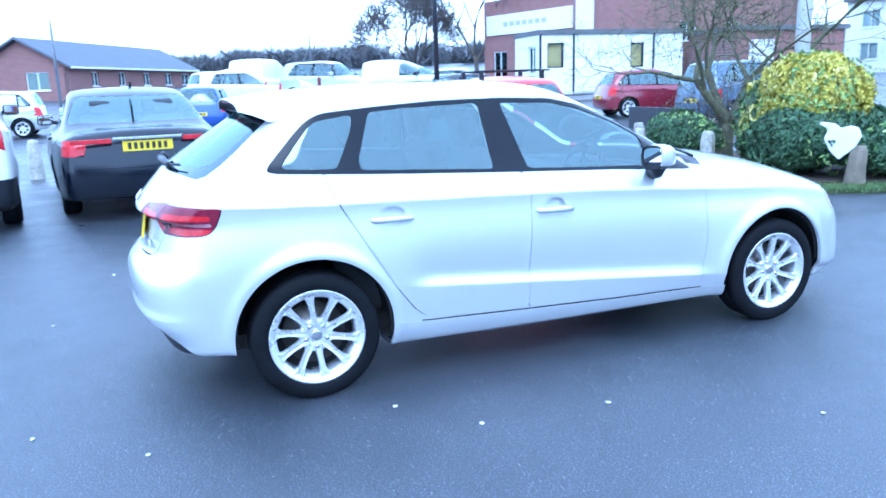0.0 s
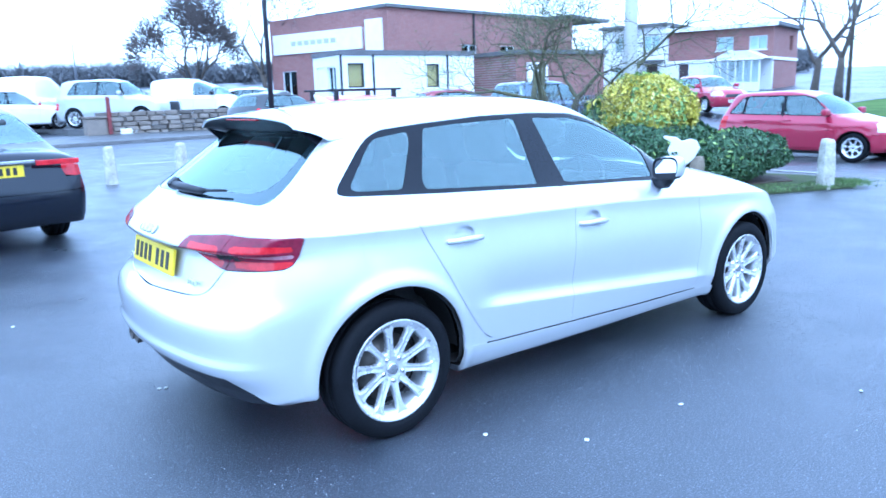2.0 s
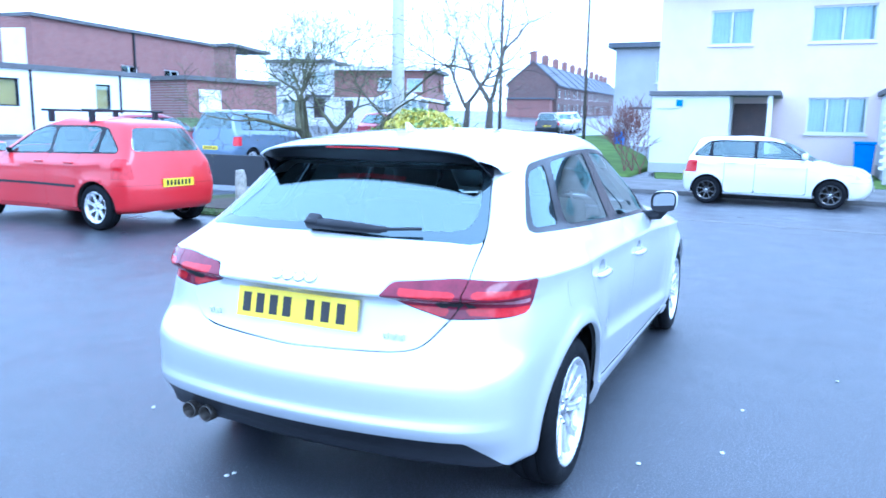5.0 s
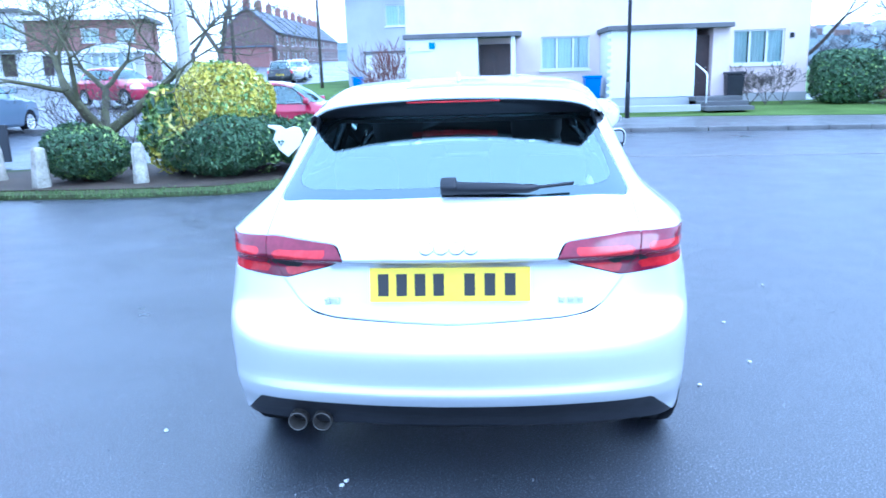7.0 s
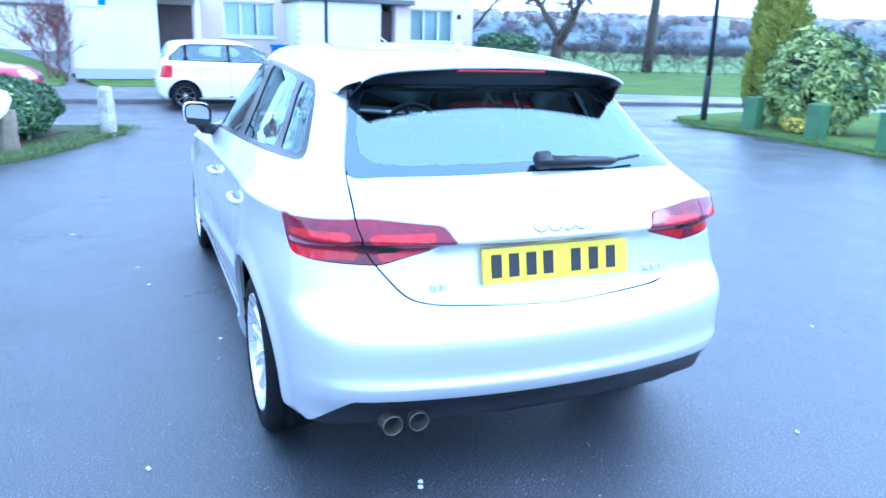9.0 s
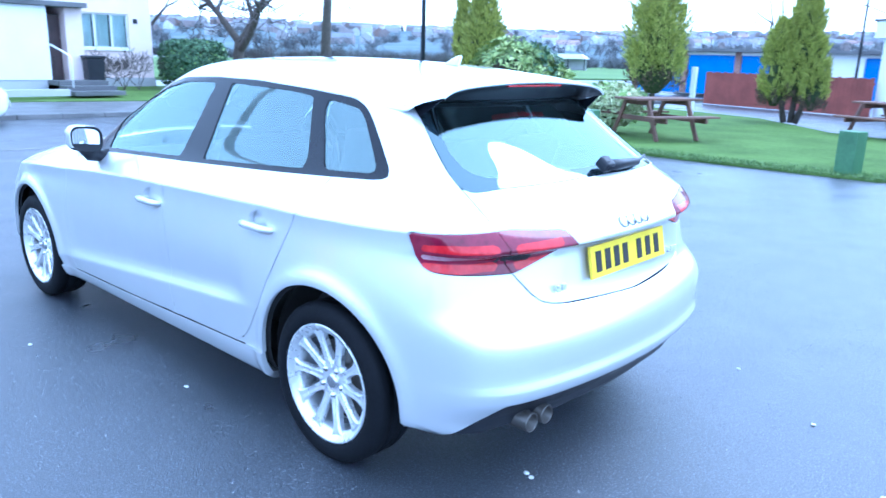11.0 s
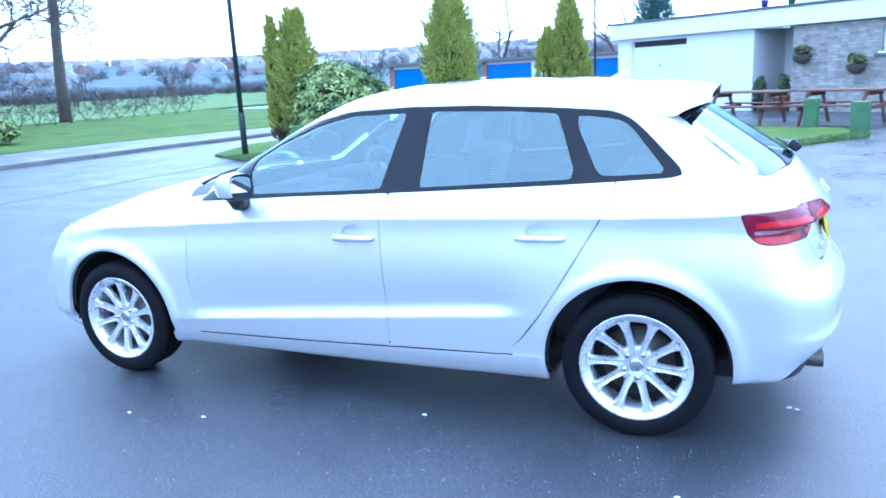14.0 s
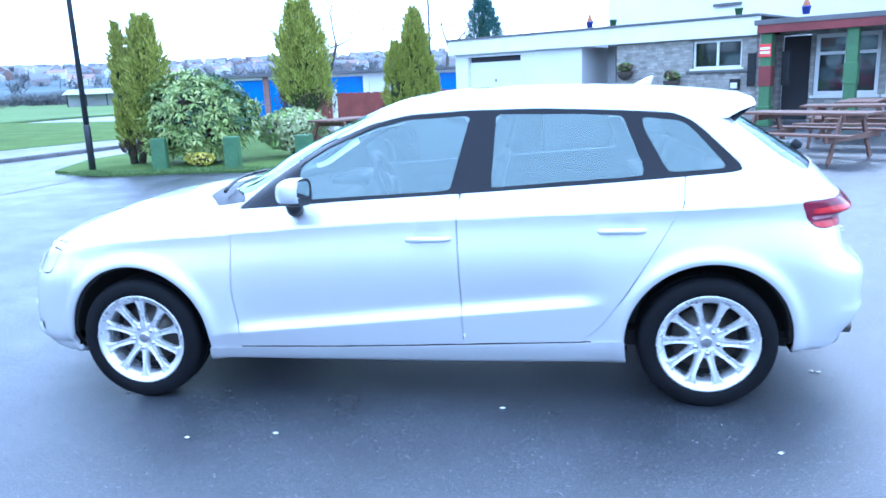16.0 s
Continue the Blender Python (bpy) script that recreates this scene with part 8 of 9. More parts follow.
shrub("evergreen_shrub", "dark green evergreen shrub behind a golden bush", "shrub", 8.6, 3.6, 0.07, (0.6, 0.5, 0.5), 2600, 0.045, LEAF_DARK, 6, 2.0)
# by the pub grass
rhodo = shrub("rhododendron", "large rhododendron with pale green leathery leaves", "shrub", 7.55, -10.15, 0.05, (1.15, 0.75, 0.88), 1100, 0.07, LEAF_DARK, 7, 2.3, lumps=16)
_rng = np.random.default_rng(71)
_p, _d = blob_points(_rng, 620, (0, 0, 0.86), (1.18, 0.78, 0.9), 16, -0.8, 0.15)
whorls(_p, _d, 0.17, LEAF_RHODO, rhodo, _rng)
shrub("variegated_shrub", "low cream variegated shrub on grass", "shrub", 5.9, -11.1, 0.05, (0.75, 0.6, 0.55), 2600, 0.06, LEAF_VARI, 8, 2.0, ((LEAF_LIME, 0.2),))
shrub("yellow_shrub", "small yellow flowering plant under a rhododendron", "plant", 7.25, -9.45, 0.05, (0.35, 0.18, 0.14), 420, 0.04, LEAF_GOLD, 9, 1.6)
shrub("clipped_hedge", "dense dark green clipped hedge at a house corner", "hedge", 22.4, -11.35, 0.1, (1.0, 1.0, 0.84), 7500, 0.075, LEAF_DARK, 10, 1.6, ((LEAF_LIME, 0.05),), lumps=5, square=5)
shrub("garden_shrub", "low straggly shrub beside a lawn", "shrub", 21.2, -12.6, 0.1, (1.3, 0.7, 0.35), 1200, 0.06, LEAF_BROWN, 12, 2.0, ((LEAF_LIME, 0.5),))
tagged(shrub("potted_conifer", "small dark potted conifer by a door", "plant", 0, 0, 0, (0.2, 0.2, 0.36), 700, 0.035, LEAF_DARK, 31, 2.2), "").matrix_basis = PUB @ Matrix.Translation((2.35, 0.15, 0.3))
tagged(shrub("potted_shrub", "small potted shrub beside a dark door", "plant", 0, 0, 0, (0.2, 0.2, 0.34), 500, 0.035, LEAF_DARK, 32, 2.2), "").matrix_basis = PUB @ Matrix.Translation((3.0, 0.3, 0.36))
for n_, (u, z) in enumerate(((3.78, 1.5), (5.24, 1.2))):
    b = shrub("hanging_basket", "wall basket of faded plants on stone", "hanging basket", 0, 0, 0, (0.26, 0.16, 0.14), 420, 0.045, LEAF_BROWN, 40 + n_, 1.8, ((LEAF_LIME, 0.4),))
    b.matrix_basis = PUB @ Matrix.Translation((u, -0.2, z))
    bm = bmesh.new()
    bmesh.ops.create_uvsphere(bm, u_segments=16, v_segments=8, radius=0.24)
    bmesh.ops.delete(bm, geom=[v for v in bm.verts if v.co.z > 0.03], context="VERTS")
    part("basket", bm, BARK, b, "dark wire basket")


def conifer(x, y, h, w, seed, tips=((0, 0, 1.0, 1.0),), z0=0.04, material=None, label="golden-green upright conifer with dense sprays", low=0.1):
    """Upright conifers: one or more flame-shaped leaders of feathery plumes over a bare, browned foot."""
    rng = np.random.default_rng(seed)
    t = tagged(empty("conifer_tree", Matrix.Translation((x, y, z0))), label, "conifer", "conifers by the grass")
    bm = bmesh.new()
    for dx, dy, k, _ in tips:
        add_tube(bm, [(dx * 0.3, dy * 0.3, 0), (dx, dy, h * k * 0.55), (dx, dy, h * k * 0.95)], [0.08, 0.05, 0.01], 7)
    part("trunk", bm, BARK, t)
    for dx, dy, k, fat in tips:
        hh, ww = h * k, w * fat
        n = int(520 * k * min(1.0, 0.35 + 0.65 * fat))
        u = low + (0.985 - low) * rng.uniform(0, 1, n) ** 0.85
        a = rng.uniform(0, 2 * math.pi, n)
        prof = np.where(u < 0.36, 0.62 + 0.38 * np.sin(u / 0.36 * math.pi / 2), np.cos(np.clip((u - 0.36) / 0.66, 0, 1) * math.pi / 2) ** 0.8)
        r = ww * prof * (0.66 + 0.14 * np.sin(a * 4 + 8 * u) + rng.uniform(-0.12, 0.1, n))
        base = np.stack([dx + r * np.cos(a), dy + r * np.sin(a), u * hh - 0.06], -1)
        way = np.stack([np.cos(a) * 0.42, np.sin(a) * 0.42, np.full(n, 0.9)], -1) + 0.14 * rng.normal(size=(n, 3))
        way /= np.linalg.norm(way, axis=1, keepdims=True)
        size = ww * (0.28 + 0.22 * prof) * rng.uniform(0.75, 1.3, n) + 0.05
        dead = u < low + 0.1
        plumes("crown", base[~dead], way[~dead], size[~dead], material or LEAF_CONIFER, t, rng, 60, 0.34, 0.024)
        if dead.sum() > 3:
            plumes("dead_skirt", base[dead], way[dead], size[dead], LEAF_BROWN, t, rng, 30, 0.4, 0.024)
        # dark spindle added round the leader, its colour the crown's inner shade
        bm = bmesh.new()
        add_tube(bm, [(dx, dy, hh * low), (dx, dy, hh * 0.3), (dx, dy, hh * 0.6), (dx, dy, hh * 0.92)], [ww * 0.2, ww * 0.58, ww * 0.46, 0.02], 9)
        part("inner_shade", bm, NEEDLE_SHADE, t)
    return t


# shade between the plumes, put into a dark green
NEEDLE_SHADE = Mat("inner_needle_shade", (0.03, 0.045, 0.012), 0.95).vary((0.018, 0.028, 0.008), (0.05, 0.07, 0.02), 6, 60).m
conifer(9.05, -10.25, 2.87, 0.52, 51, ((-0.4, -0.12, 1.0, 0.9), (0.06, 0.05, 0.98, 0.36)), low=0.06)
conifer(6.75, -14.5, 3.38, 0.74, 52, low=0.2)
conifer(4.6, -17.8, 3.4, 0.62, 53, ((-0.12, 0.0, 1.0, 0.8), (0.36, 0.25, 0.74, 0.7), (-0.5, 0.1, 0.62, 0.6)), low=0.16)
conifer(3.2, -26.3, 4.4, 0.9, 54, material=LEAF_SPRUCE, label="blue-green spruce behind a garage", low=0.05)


def bare_tree(label, x, y, z0, h, spread, seed, trunk_r, levels=5, lean=0.0, forks=(2, 3), bark=None, first=0.35, moss=False, upright=0.3, sides=8, density=1.0, limbs=(), least=0.004):
    """A leafless tree: a tapered trunk that forks again and again into fine twigs."""
    r = random.Random(seed)
    t = tagged(empty("bare_tree", Matrix.Translation((x, y, z0))), label, "tree")
    big, fine = bmesh.new(), bmesh.new()
    ends = []

    def grow(p, d, length, rad, level):
        pts, rads = [p], [rad]
        q, w = p.copy(), d.copy()
        n = 4 if level < 3 else 3
        for k in range(n):
            w = (w + Vector((r.uniform(-1, 1), r.uniform(-1, 1), r.uniform(-0.5, 0.8))) * (0.16 if level else 0.08)).normalized()
            q = q + w * length / n
            pts.append(q.copy())
            rads.append(max(least, rad * (1 - 0.32 * (k + 1) / n)))
        add_tube(big if level < 3 else fine, pts, rads, sides if level < 2 else 5 if level < 3 else 3, level == 0)
        if level >= levels:
            ends.append((q, w))
            return
        n_kids = r.randint(*forks) + (1 if level > 2 and r.random() < density - 0.5 else 0)
        a0 = r.uniform(0, 6.28)
        for k in range(n_kids):
            a = a0 + 6.28 * k / n_kids + r.uniform(-0.5, 0.5)
            side = w.orthogonal().normalized()
            side.rotate(Matrix.Rotation(a, 3, w))
            kd = (w * r.uniform(0.5, 0.9) + side * spread * r.uniform(0.6, 1.1) + Vector((0, 0, upright * 0.4))).normalized()
            start = pts[-1] if k < 2 else pts[-2]
            reach = (h - h * first) / (0.8 * (1 - 0.76 ** levels) / 0.24) if level == 0 else length * 0.76
            if level == 0 and limbs:
                break
            grow(start.copy(), kd, reach * r.uniform(0.82, 1.14), rads[-1] * r.uniform(0.66, 0.86), level + 1)
        if level == 0:
            for lx, ly, lz, far in limbs:
                grow(pts[-1].copy(), Vector((lx, ly, lz)).normalized(), far, rads[-1] * r.uniform(0.7, 0.85), 1)

    grow(Vector((0, 0, -0.05)), Vector((lean, lean * 0.3, 1)).normalized(), h * first, trunk_r, 0)
    part("trunk", big, bark or BARK, t, smooth=True)
    part("crown", fine, bark or TWIG, t)
    if moss:
        rng = np.random.default_rng(seed)
        p = np.array([q for q, _ in ends])
        p = np.repeat(p, 9, 0) + rng.normal(size=(len(p) * 9, 3)) * 0.12
        leaves("bud_cover", p, rng.normal(size=p.shape) + (0, 0, 0.5), 0.013, LEAF_MOSS, t, rng, 1.8, label="sparse greenish buds")
    return t


bare_tree("low spreading bare tree with a forked mossy trunk in a bed", 8.25, 5.9, 0.05, 3.6, 0.85, 8, 0.15, 7, 0.04, (2, 3), BARK_MOSSY, 0.17, True, 0.1, density=1.0,
          limbs=((-0.1, 0.6, 0.8, 1.05), (0.0, -0.75, 0.75, 1.2), (0.5, 0.1, 0.8, 0.9), (-0.55, 0.15, 0.75, 0.9)))
bare_tree("low twiggy bare shrub round a tree foot", 8.35, 5.6, 0.05, 1.3, 0.6, 77, 0.03, 4, 0.0, (3, 4), TWIG, 0.08, False, 0.5, sides=4)
bare_tree("low twiggy bare shrub round a tree foot", 8.2, 6.4, 0.05, 1.2, 0.6, 78, 0.03, 4, 0.0, (3, 4), TWIG, 0.08, False, 0.5, sides=4)
RED_TWIG = Mat("red_twig", (0.16, 0.07, 0.06), 0.9).vary((0.1, 0.045, 0.04), (0.22, 0.1, 0.085), 5, 40).m
for k in range(3):
    bare_tree("tall reddish twiggy hedge shrub at a wall", 20.9 + 0.25 * k, 3.35 - 0.2 * k, 0.05, 1.6 + 0.25 * k, 0.5, 130 + k, 0.035, 4, 0.0, (3, 4), RED_TWIG, 0.06, False, 0.6, sides=4, least=0.007)
    bare_tree("straggly twiggy garden shrub below a window", 22.3 + 0.1 * k, -8.3 - 0.55 * k, 0.08, 1.1 + 0.15 * k, 0.7, 140 + k, 0.03, 4, 0.0, (3, 4), TWIG, 0.06, False, 0.4, sides=4, least=0.007)
for k in range(15):
    bare_tree("low straggling bare hedge shrub along a field", 28.3 + 0.2 * k - 0.011 * k * k, -16.6 - 1.0 * k, 0.08, 1.0 + 0.7 * ((k * 7) % 5) / 4, 0.8, 90 + k, 0.035, 4, 0.05 * ((k % 3) - 1), (3, 4), TWIG, 0.07, False, 0.35, sides=4, least=0.007)
bare_tree("large bare tree with fine twigs on a lawn", 27.2, -16.2, 0.1, 8.5, 0.9, 61, 0.32, 6, 0.02, (3, 4), None, 0.2, least=0.016)
bare_tree("tall bare tree trunk beside a field", 30.9, -23.9, 0.1, 12.0, 0.5, 62, 0.3, 5, -0.03, (2, 3), None, 0.6)
bare_tree("large bare tree beyond a garage row", 15.0, -44.0, 0.0, 8.5, 0.8, 63, 0.25, 6, 0, (2, 3), None, 0.2, least=0.014)
bare_tree("bare tree beyond a garage row", 8.0, -50.0, 0.0, 8.0, 0.8, 64, 0.25, 6, 0, (2, 3), None, 0.2, least=0.014)
bare_tree("dense bare tree beyond a yard", 19.6, 54.0, 1.5, 7.6, 0.6, 65, 0.22, 6, 0, (3, 4), None, 0.12, least=0.018)
bare_tree("slender bare tree beyond a yard", 21.5, 46.0, 1.3, 9.0, 0.6, 67, 0.2, 6, 0, (2, 3), None, 0.22, least=0.016)
bare_tree("bare street tree beside a green", 38.0, 14.8, 0.8, 9.0, 0.7, 68, 0.25, 5, 0, (2, 3), None, 0.22, least=0.016)
bare_tree("bare street tree beside a green", 43.0, 18.5, 0.9, 9.5, 0.7, 69, 0.25, 5, 0, (2, 3), None, 0.22, least=0.016)
bare_tree("bare garden tree behind a pale house", 30.5, -13.0, 0.1, 7.0, 0.8, 70, 0.2, 6, 0, (2, 3), None, 0.2, least=0.014)


# grass blades along the nearest grass edges
def grass_strip(points, n, seed, name="grass_blades"):
    rng = np.random.default_rng(seed)
    line = np.array(points, float)
    i = rng.integers(0, len(line) - 1, n)
    t = rng.uniform(size=(n, 1))
    p = line[i] * (1 - t) + line[i + 1] * t + rng.normal(size=(n, 2)) * 0.16
    a = rng.uniform(0, 6.28, n)
    h = rng.uniform(0.02, 0.07, n)
    w = 0.006
    dx, dy = np.cos(a) * w, np.sin(a) * w
    z = np.full(n, 0.045)
    bend_x, bend_y = rng.normal(size=n) * 0.02, rng.normal(size=n) * 0.02
    v = np.stack([np.stack([p[:, 0] - dx, p[:, 1] - dy, z], -1), np.stack([p[:, 0] + dx, p[:, 1] + dy, z], -1), np.stack([p[:, 0] + bend_x, p[:, 1] + bend_y, z + h], -1)], 1).reshape(-1, 3)
    f = np.arange(3 * n).reshape(-1, 3)
    me = bpy.data.meshes.new(name)
    me.from_pydata(v.tolist(), [], f.tolist())
    me.materials.append(LEAF_GRASS)
    tagged(new(name, me), "short tufted grass along an edge", "grass", kind="stuff")


LEAF_GRASS = leaf_mat("grass_blade", (0.05, 0.1, 0.02), (0.12, 0.2, 0.05), 0.6, (0.18, 0.24, 0.08))
grass_strip([(9.3, -8.75), (8.6, -8.5), (7.0, -8.8), (4.8, -8.65), (2.6, -8.6), (0.4, -8.65), (-1.3, -10.5), (-2.25, -11.75)], 9000, 81)
grass_strip([(6.15, 7.4), (6.05, 5.0), (6.2, 3.35), (6.75, 2.55), (7.6, 2.12), (9.2, 1.47), (9.6, 1.6)], 5000, 82)


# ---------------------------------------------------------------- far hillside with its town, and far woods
# blue-grey base colour carries the haze of distance
HILL = Mat("hill_woods_hazed", (0.1, 0.13, 0.15), 0.95, Specular_IOR_Level=0.05).vary((0.07, 0.1, 0.11), (0.17, 0.2, 0.21), 0.02, 0.2, world=True).m


def hillside():
    rng = np.random.default_rng(3)
    bm = bmesh.new()
    rows = []
    for i in range(61):
        a = radians(-150 + 170 * i / 60)
        row = []
        for d, z in ((130, -0.5), (300, 4.0), (600, 20), (840, 34), (1120, 50), (1400, 54)):
            top = z * (0.75 + 0.35 * noise.noise(Vector((a * 1.4, d * 0.002, 2.0))) + 0.12 * math.sin(a * 3 + 1))
            row.append(bm.verts.new((d * math.cos(a), d * math.sin(a), top)))
        rows.append(row)
    for r0, r1 in zip(rows, rows[1:]):
        for k in range(5):
            bm.faces.new((r0[k], r0[k + 1], r1[k + 1], r1[k]))
    tagged(part("hillside", bm, HILL, smooth=True), "distant wooded hillside with haze put into its colour", "hillside", kind="structure")
    return rng


def hill_z(a, d):
    z = float(np.interp(d, [130, 300, 600, 840, 1120, 1400], [-0.5, 4.0, 20, 34, 50, 54]))
    return z * (0.75 + 0.35 * noise.noise(Vector((a * 1.4, d * 0.002, 2.0))) + 0.12 * math.sin(a * 3 + 1))


FAR_WALL = Mat("far_house_wall", (0.5, 0.5, 0.52), 0.9)
_g = FAR_WALL.node("ShaderNodeNewGeometry")
FAR_WALL.color(FAR_WALL.ramp(_g.outputs["Random Per Island"], [(0.0, (0.18, 0.12, 0.1)), (0.35, (0.26, 0.23, 0.23)), (0.75, (0.4, 0.4, 0.4)), (1.0, (0.6, 0.6, 0.6))]))
FAR_WALL = FAR_WALL.m
FAR_ROOF = Mat("far_roof", (0.16, 0.17, 0.2), 0.8)
_g = FAR_ROOF.node("ShaderNodeNewGeometry")
FAR_ROOF.color(FAR_ROOF.ramp(_g.outputs["Random Per Island"], [(0.0, (0.13, 0.14, 0.17)), (0.7, (0.22, 0.23, 0.26)), (1.0, (0.3, 0.2, 0.18))]))
FAR_ROOF = FAR_ROOF.m


def far_town():
    rng = hillside()
    verts, faces, mats = [], [], []
    tv, tf = [], []
    for k in range(3000):
        a = radians(rng.uniform(-142, 8))
        d = (560 + 800 * rng.uniform() ** 0.9) if k % 50 else rng.uniform(380, 560)
        x, y, z = d * math.cos(a), d * math.sin(a), hill_z(a, d) - 0.3
        turn = a + rng.choice([0, math.pi / 2]) + rng.normal() * 0.2
        L, W, H = rng.uniform(6, 13), rng.uniform(5, 7), rng.uniform(3.5, 5)
        c, s = math.cos(turn), math.sin(turn)
        base = len(verts)
        for u, v, h in ((-1, -1, 0), (1, -1, 0), (1, 1, 0), (-1, 1, 0), (-1, -1, H), (1, -1, H), (1, 1, H), (-1, 1, H), (-1, 0, H + 2.4), (1, 0, H + 2.4)):
            px, py = u * L / 2, v * W / 2
            verts.append((x + c * px - s * py, y + s * px + c * py, z + h))
        for f, m in (((0, 1, 5, 4), 0), ((1, 2, 6, 5), 0), ((2, 3, 7, 6), 0), ((3, 0, 4, 7), 0), ((4, 5, 9, 8), 1), ((6, 7, 8, 9), 1), ((5, 6, 9), 0), ((7, 4, 8), 0)):
            faces.append(tuple(base + i for i in f))
            mats.append(m)
    me = bpy.data.meshes.new("far_houses")
    me.from_pydata(verts, [], faces)
    me.materials.append(FAR_WALL)
    me.materials.append(FAR_ROOF)
    me.polygons.foreach_set("material_index", mats)
    tagged(new("far_houses", me), "rows of distant houses on a hillside", "houses", kind="stuff")
    # far woods: trees as fans of bare twigs
    for name, count, a0, a1, d0, d1, s0, s1, fine, seed in (("far_woods", 1300, -145, 10, 240, 1280, 4.5, 10.0, 60, 1), ("field_trees", 320, -70, -8, 125, 150, 1.2, 2.6, 130, 2), ("north_woods", 700, 25, 128, 100, 190, 2.4, 4.4, 170, 4)):
        r2 = np.random.default_rng(seed)
        V = []
        for k in range(count):
            a, d = radians(r2.uniform(a0, a1)), r2.uniform(d0, d1)
            z = hill_z(a, d) if name == "far_woods" else (lie(d * math.cos(a), d * math.sin(a)) if name == "north_woods" else 0.3)
            s = r2.uniform(s0, s1)
            root = np.array((d * math.cos(a), d * math.sin(a), z - 0.2))
            b0 = root + r2.normal(size=(fine, 3)) * s * (0.22, 0.22, 0.0) + np.stack([0 * r2.uniform(size=fine), 0 * r2.uniform(size=fine), r2.uniform(0, 0.45, fine) * s], -1)
            tip = root + r2.normal(size=(fine, 3)) * s * (0.42, 0.42, 0.0) + np.stack([np.zeros(fine), np.zeros(fine), r2.uniform(0.45, 1.0, fine) * s], -1)
            w = r2.normal(size=(fine, 3)) * (1, 1, 0.2)
            w *= s * 0.028 / np.linalg.norm(w, axis=1, keepdims=True)
            V.append(np.stack([b0 - w, b0 + w, tip], 1).reshape(-1, 3))
        V = np.concatenate(V)
        me = bpy.data.meshes.new(name)
        me.from_pydata(V.tolist(), [], np.arange(len(V)).reshape(-1, 3).tolist())
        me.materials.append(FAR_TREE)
        tagged(new(name, me), "distant bare winter woods with haze put into their colour", "woods", kind="stuff")


# twigs lightened to blue-grey, so that haze is in their colour
FAR_TREE = leaf_mat("far_tree_hazed", (0.07, 0.075, 0.085), (0.15, 0.15, 0.155), 0.95)
far_town()

# ---------------------------------------------------------------- posts, lamps, stumps, benches
CONCRETE = Mat("weathered_concrete", (0.5, 0.48, 0.42), 0.85).vary((0.22, 0.21, 0.16), (0.68, 0.66, 0.58), 7, 40, (0.75, 0.95), 0.4).m
OLD_WOOD = Mat("worn_bench_wood", (0.13, 0.065, 0.045), 0.75).vary((0.08, 0.045, 0.032), (0.19, 0.1, 0.07), 3, 50, (0.6, 0.85), 0.3).m
POLE_DARK = Mat("dark_pole_paint", (0.025, 0.028, 0.035), 0.45).m
BULLET = Mat("pale_cloth", (0.8, 0.8, 0.8), 0.6).m


def stump_post(x, y, h, seed, tilt=0.0, material=None):
    """A square, tapered, weathered concrete marker post with a chipped head."""
    r = random.Random(seed)
    p = tagged(empty("marker_post", Matrix.Translation((x, y, 0.0)) @ Matrix.Rotation(tilt, 4, "X") @ Matrix.Rotation(r.uniform(-0.6, 0.6), 4, "Z")), "weathered white concrete marker post at the verge", "post", "marker posts")
    bm = bmesh.new()
    rows = []
    for z, w in ((-0.05, 0.1), (h * 0.2, 0.1), (h * 0.5, 0.092), (h * 0.8, 0.084), (h * 0.93, 0.078), (h * 0.99, 0.064), (h, 0.05)):
        rows.append([bm.verts.new((w * cx + r.uniform(-0.006, 0.006), w * cy + r.uniform(-0.006, 0.006), z + r.uniform(-0.008, 0.008))) for cx, cy in ((1, 0.6), (0.6, 1), (-0.6, 1), (-1, 0.6), (-1, -0.6), (-0.6, -1), (0.6, -1), (1, -0.6))])
    for a, b in zip(rows, rows[1:]):
        for k in range(8):
            bm.faces.new((a[k], a[(k + 1) % 8], b[(k + 1) % 8], b[k]))
    bm.faces.new(rows[-1])
    part("post", bm, material or CONCRETE, p)
    return p


for k, (x, y, h) in enumerate(((6.86, 4.71, 0.61), (6.58, 5.97, 0.61), (7.4, 7.1, 0.62), (8.88, 1.585, 0.69), (9.0, 7.2, 0.62), (2.0, 11.3, 0.7), (3.35, 11.4, 0.68), (5.0, 11.8, 0.7), (-2.5, 10.3, 0.66))):
    stump_post(x, y, h, k, 0.05 * math.sin(k * 2.1))
POST_WOOD = Mat("weathered_post_wood", (0.2, 0.16, 0.11), 0.85).vary((0.12, 0.1, 0.07), (0.3, 0.25, 0.18), 5, 60, (0.75, 0.95), 0.4).m
sign_post = stump_post(7.3, 2.6, 0.52, 33, 0.06, POST_WOOD)
sign_post["label"] = "weathered marker post with a white heart-shaped cover"
bm = prism([(0.0, 0.36), (0.16, 0.52), (0.22, 0.66), (0.17, 0.76), (0.08, 0.78), (-0.02, 0.74), (-0.1, 0.79), (-0.26, 0.8), (-0.27, 0.77), (-0.16, 0.72), (-0.2, 0.6), (-0.12, 0.46)], -0.02, 0.02, "y", 0.012)
bmesh.ops.rotate(bm, verts=bm.verts, cent=(0, 0, 0), matrix=Matrix.Rotation(radians(-70), 3, "Z"))
bmesh.ops.translate(bm, verts=bm.verts, vec=(-0.12, 0.16, -0.02))
part("white_cover", bm, BULLET, sign_post, "white plastic cover")


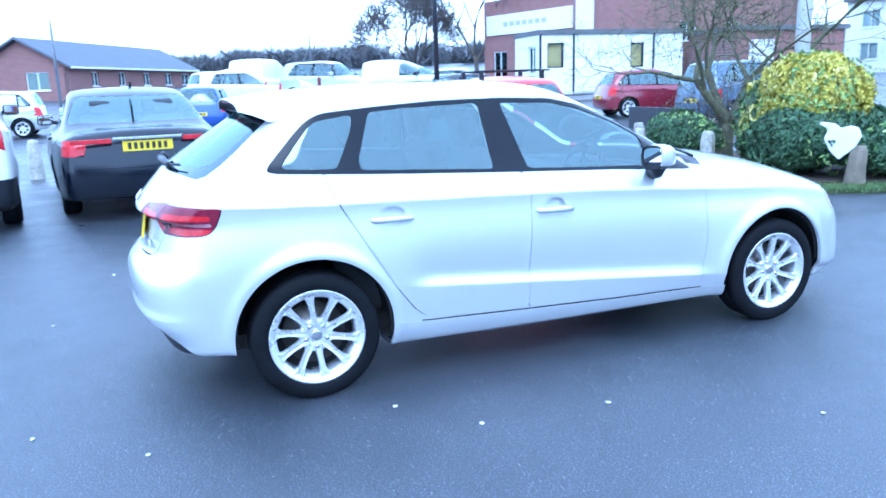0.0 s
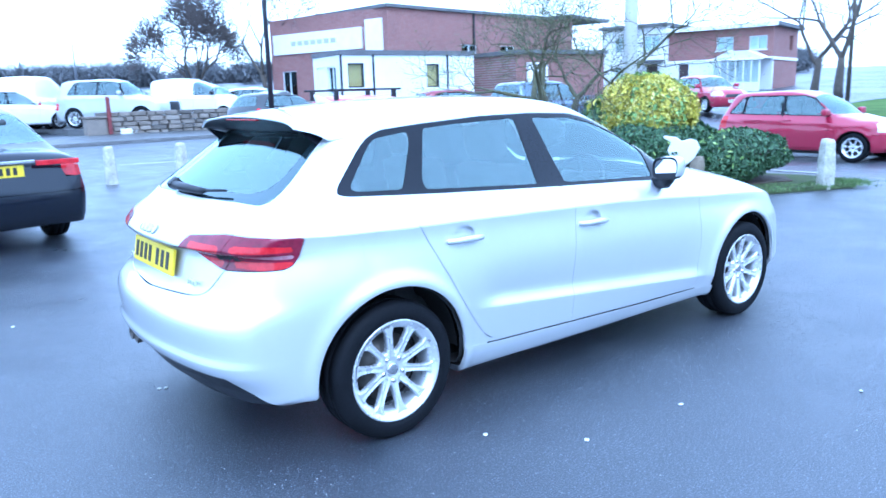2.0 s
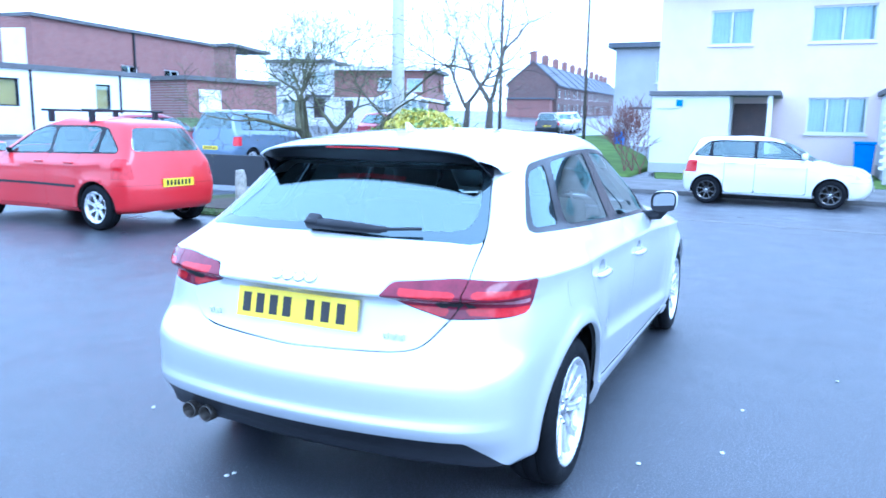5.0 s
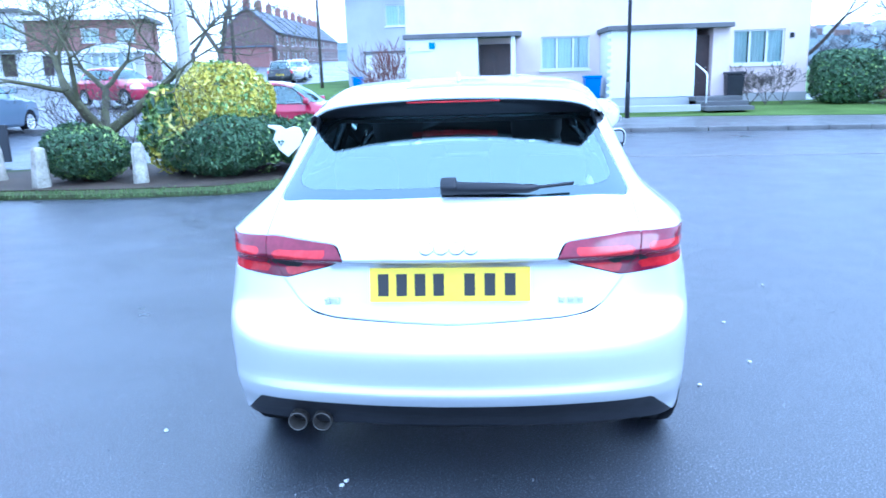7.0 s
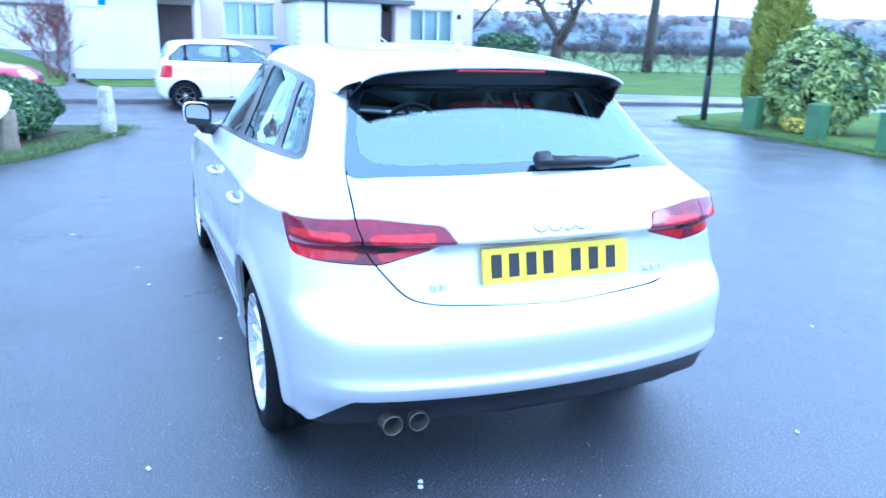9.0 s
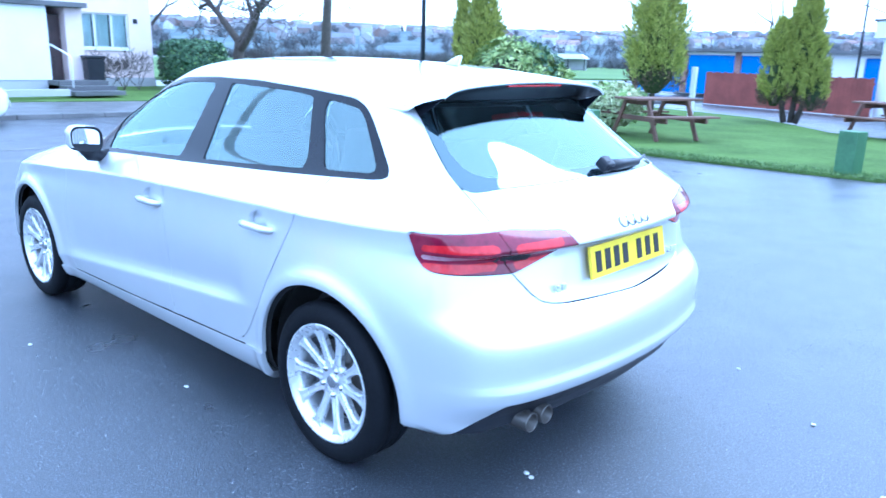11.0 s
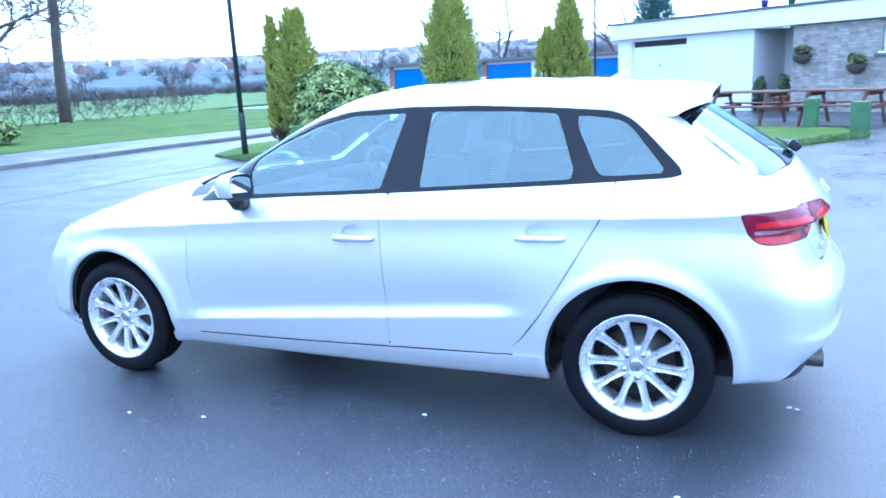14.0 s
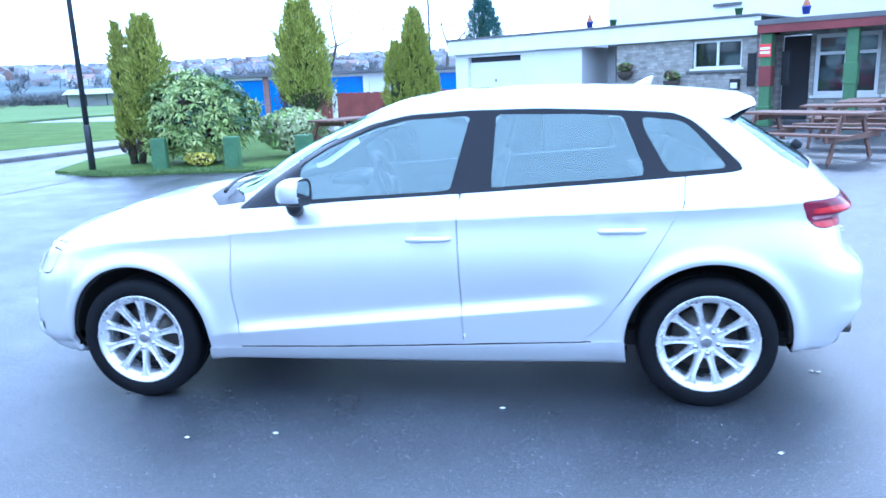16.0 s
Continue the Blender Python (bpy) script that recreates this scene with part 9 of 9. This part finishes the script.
def green_bollard(x, y, h=0.62):
    p = tagged(empty("timber_bollard", Matrix.Translation((x, y, 0.0))), "square green painted timber bollard on grass", "bollard", "green bollards")
    part("post", box_bm((-0.13, -0.13, -0.05), (0.13, 0.13, h), 0.015, Matrix.Rotation(0.3 * math.sin(x * 5), 4, "Z")), GREEN_PAINT, p)


for x, y in ((7.85, -9.05), (6.4, -9.0), (5.0, -8.9), (0.82, -8.78), (-1.5, -13.55), (-2.2, -11.9)):
    green_bollard(x, y)


def lamp_post(x, y, h, z=0.0, label="tall dark steel street lamp post", r=0.052, material=None):
    p = tagged(empty("street_lamp", Matrix.Translation((x, y, z))), label, "street lamp")
    material = material or POLE_DARK
    bm = bmesh.new()
    add_tube(bm, [(0, 0, -0.05), (0, 0, 0.88), (0, 0, 0.9)], [r * 1.22, r * 1.22, r * 1.05], 14)
    part("lamp_base", bm, material, p, smooth=True)
    bm = bmesh.new()
    add_tube(bm, [(0, 0, 0.9), (0, 0, h * 0.5), (0, 0, h)], [r, r * 0.85, r * 0.6], 12)
    part("column", bm, material, p, smooth=True)
    bm = bmesh.new()
    add_tube(bm, [(0, 0, h), (0.3, 0, h + 0.25), (1.0, 0, h + 0.3)], 0.03, 8)
    part("bracket", bm, material, p, smooth=True)
    part("lantern", box_bm((0.9, -0.11, h + 0.22), (1.5, 0.11, h + 0.36), 0.04), GREY_SILVER, p, smooth=True)
    return p


lamp_post(4.9, 10.5, 7.5)
lamp_post(9.4, -9.3, 7.5)
lamp_post(17.8, -3.66, 7.5, 0.1)
lamp_post(5.3, -26.0, 7.5, 0.0, "thin dark lamp post behind a garage", 0.045)
lamp_post(-3.6, 27.0, 8.0, 0.0, "grey lamp post in front of a bungalow", 0.06, STEEL)
lamp_post(12.0, 58.0, 9.0, 1.5, "pale lamp post beyond a yard", 0.07, STEEL)
pole = tagged(empty("concrete_pole", Matrix.Translation((8.35, 4.55, 0))), "thick pale concrete lamp column behind shrubs", "pole")
bm = bmesh.new()
add_tube(bm, [(0, 0, -0.05), (0, 0, 3.0), (0, 0, 7.0)], [0.11, 0.1, 0.075], 16)
part("column", bm, Mat("pale_concrete", (0.55, 0.55, 0.54), 0.8).vary((0.46, 0.46, 0.45), (0.62, 0.62, 0.61), 3, 50).m, pole, smooth=True)
for x, y in ((35.0, 13.0), (41.0, 10.0)):
    p = tagged(empty("telegraph_pole", Matrix.Translation((x, y, lie(x, y)))), "dark wooden telegraph pole beside the street", "pole")
    bm = bmesh.new()
    add_tube(bm, [(0, 0, -0.1), (0, 0, 8.5)], [0.1, 0.07], 10)
    part("shaft", bm, BARK, p, smooth=True)


def picnic_table(x, y, turn, length=1.8):
    t = tagged(empty("picnic_table", Matrix.Translation((x, y, 0.045 if y > -14.5 and -1.5 < x < 6 else 0.0)) @ Matrix.Rotation(radians(turn), 4, "Z")), "worn brown wooden picnic table with fixed benches", "picnic table", "pub picnic tables")
    h = length / 2
    for k in range(5):
        part("top_board", box_bm((-h, -0.36 + 0.145 * k, 0.71), (h, -0.36 + 0.145 * k + 0.135, 0.75), 0.006), OLD_WOOD, t)
    for s in (-1, 1):
        for k in range(2):
            part("seat_board", box_bm((-h, s * 0.72 - 0.13 + 0.135 * k, 0.42), (h, s * 0.72 - 0.13 + 0.135 * k + 0.125, 0.455), 0.006), OLD_WOOD, t)
    for e in (-h + 0.3, h - 0.3):
        part("seat_beam", box_bm((e - 0.02, -0.85, 0.33), (e + 0.02, 0.85, 0.42), 0.006), OLD_WOOD, t)
        part("top_beam", box_bm((e - 0.02, -0.36, 0.62), (e + 0.02, 0.36, 0.709), 0.006), OLD_WOOD, t)
        for s in (-1, 1):
            m = Matrix.Translation((e + 0.045, s * 0.68, 0)) @ Matrix.Rotation(s * radians(27), 4, "X")
            part("leg", box_bm((-0.02, -0.045, 0.0), (0.02, 0.045, 0.78), 0.006, m), OLD_WOOD, t)
    return t


picnic_table(4.75, -10.9, 65, 1.5)
picnic_table(1.7, -15.6, -25)
picnic_table(-0.3, -15.2, -25)
picnic_table(-2.2, -14.6, -30)
picnic_table(-3.45, -8.75, -45, 2.0)
picnic_table(-4.9, -10.6, -30, 1.9)
picnic_table(-5.6, -12.4, 62)


def picket_fence(x0, y0, x1, y1, z):
    f = tagged(empty("picket_fence"), "low white picket fence before brick houses", "fence")
    d = math.hypot(x1 - x0, y1 - y0)
    m = facing(x0, y0, z, math.degrees(math.atan2(y1 - y0, x1 - x0)))
    bm = prism([(0, 0), (0.08, 0), (0.08, 0.8), (0.04, 0.87), (0, 0.8)], 0, 0.02)
    me = bpy.data.meshes.new("picket")
    bm.to_mesh(me)
    bm.free()
    me.materials.append(WHITE_PAINT)
    for k in range(int(d / 0.15)):
        ob = new("picket", me)
        ob.parent = f
        ob.matrix_basis = m @ Matrix.Translation((0.15 * k, 0, 0.03))
    for z1 in (0.2, 0.6):
        own(part("rail", box_bm((0, 0.022, z1), (d, 0.05, z1 + 0.07), 0.004), WHITE_PAINT, f), m, f)


picket_fence(38.6, 31.5, 41.0, 25.5, 0.95)
board_fence(24.5, 25.5, 29.5, 25.0, 1.6, Mat("green_fence_stain", (0.12, 0.18, 0.08), 0.8).vary((0.09, 0.13, 0.06), (0.17, 0.23, 0.1), 2, 30, world=True).m, "green stained board fence beside a cabin")
# dark gate panel on the bed's far side
tagged(part("barrier_panel", box_bm((9.6, 8.4, 0.1), (9.66, 10.6, 0.75), 0.01), POLE_DARK), "dark low panel barrier beside the road", "barrier")
# a white stone on the grass
bm = bmesh.new()
bmesh.ops.create_icosphere(bm, subdivisions=2, radius=0.18)
for v in bm.verts:
    v.co *= 1 + 0.2 * noise.noise(v.co * 9)
ob = part("white_stone", bm, CONCRETE, smooth=True)
ob.location = (19.5, 4.9, 0.2)
tagged(ob, "white painted stone lying on grass", "stone")
# football shelter on the field
sh_ = tagged(empty("field_shelter", facing(58.0, -80.0, -0.2, 205)), "low white shelter at a playing field", "shelter")
part("shelter_roof", prism([(-0.3, 1.75), (7.1, 1.75), (6.3, 2.35), (0.5, 2.35)], 0, 2.5), WHITE_PAINT, sh_)
part("shelter_back", box_bm((0, 2.3, 0), (6.8, 2.45, 1.75)), RENDER_GREY, sh_)
for u in (0.2, 2.3, 4.6, 6.7):
    part("shelter_post", box_bm((u, 0.1, 0), (u + 0.12, 0.22, 1.75), 0.01), BLACK_TRIM, sh_)
kerbs(KERB_LINE)
kerbs([(1.0, 22.95), (9.0, 21.55), (16.5, 22.75)])
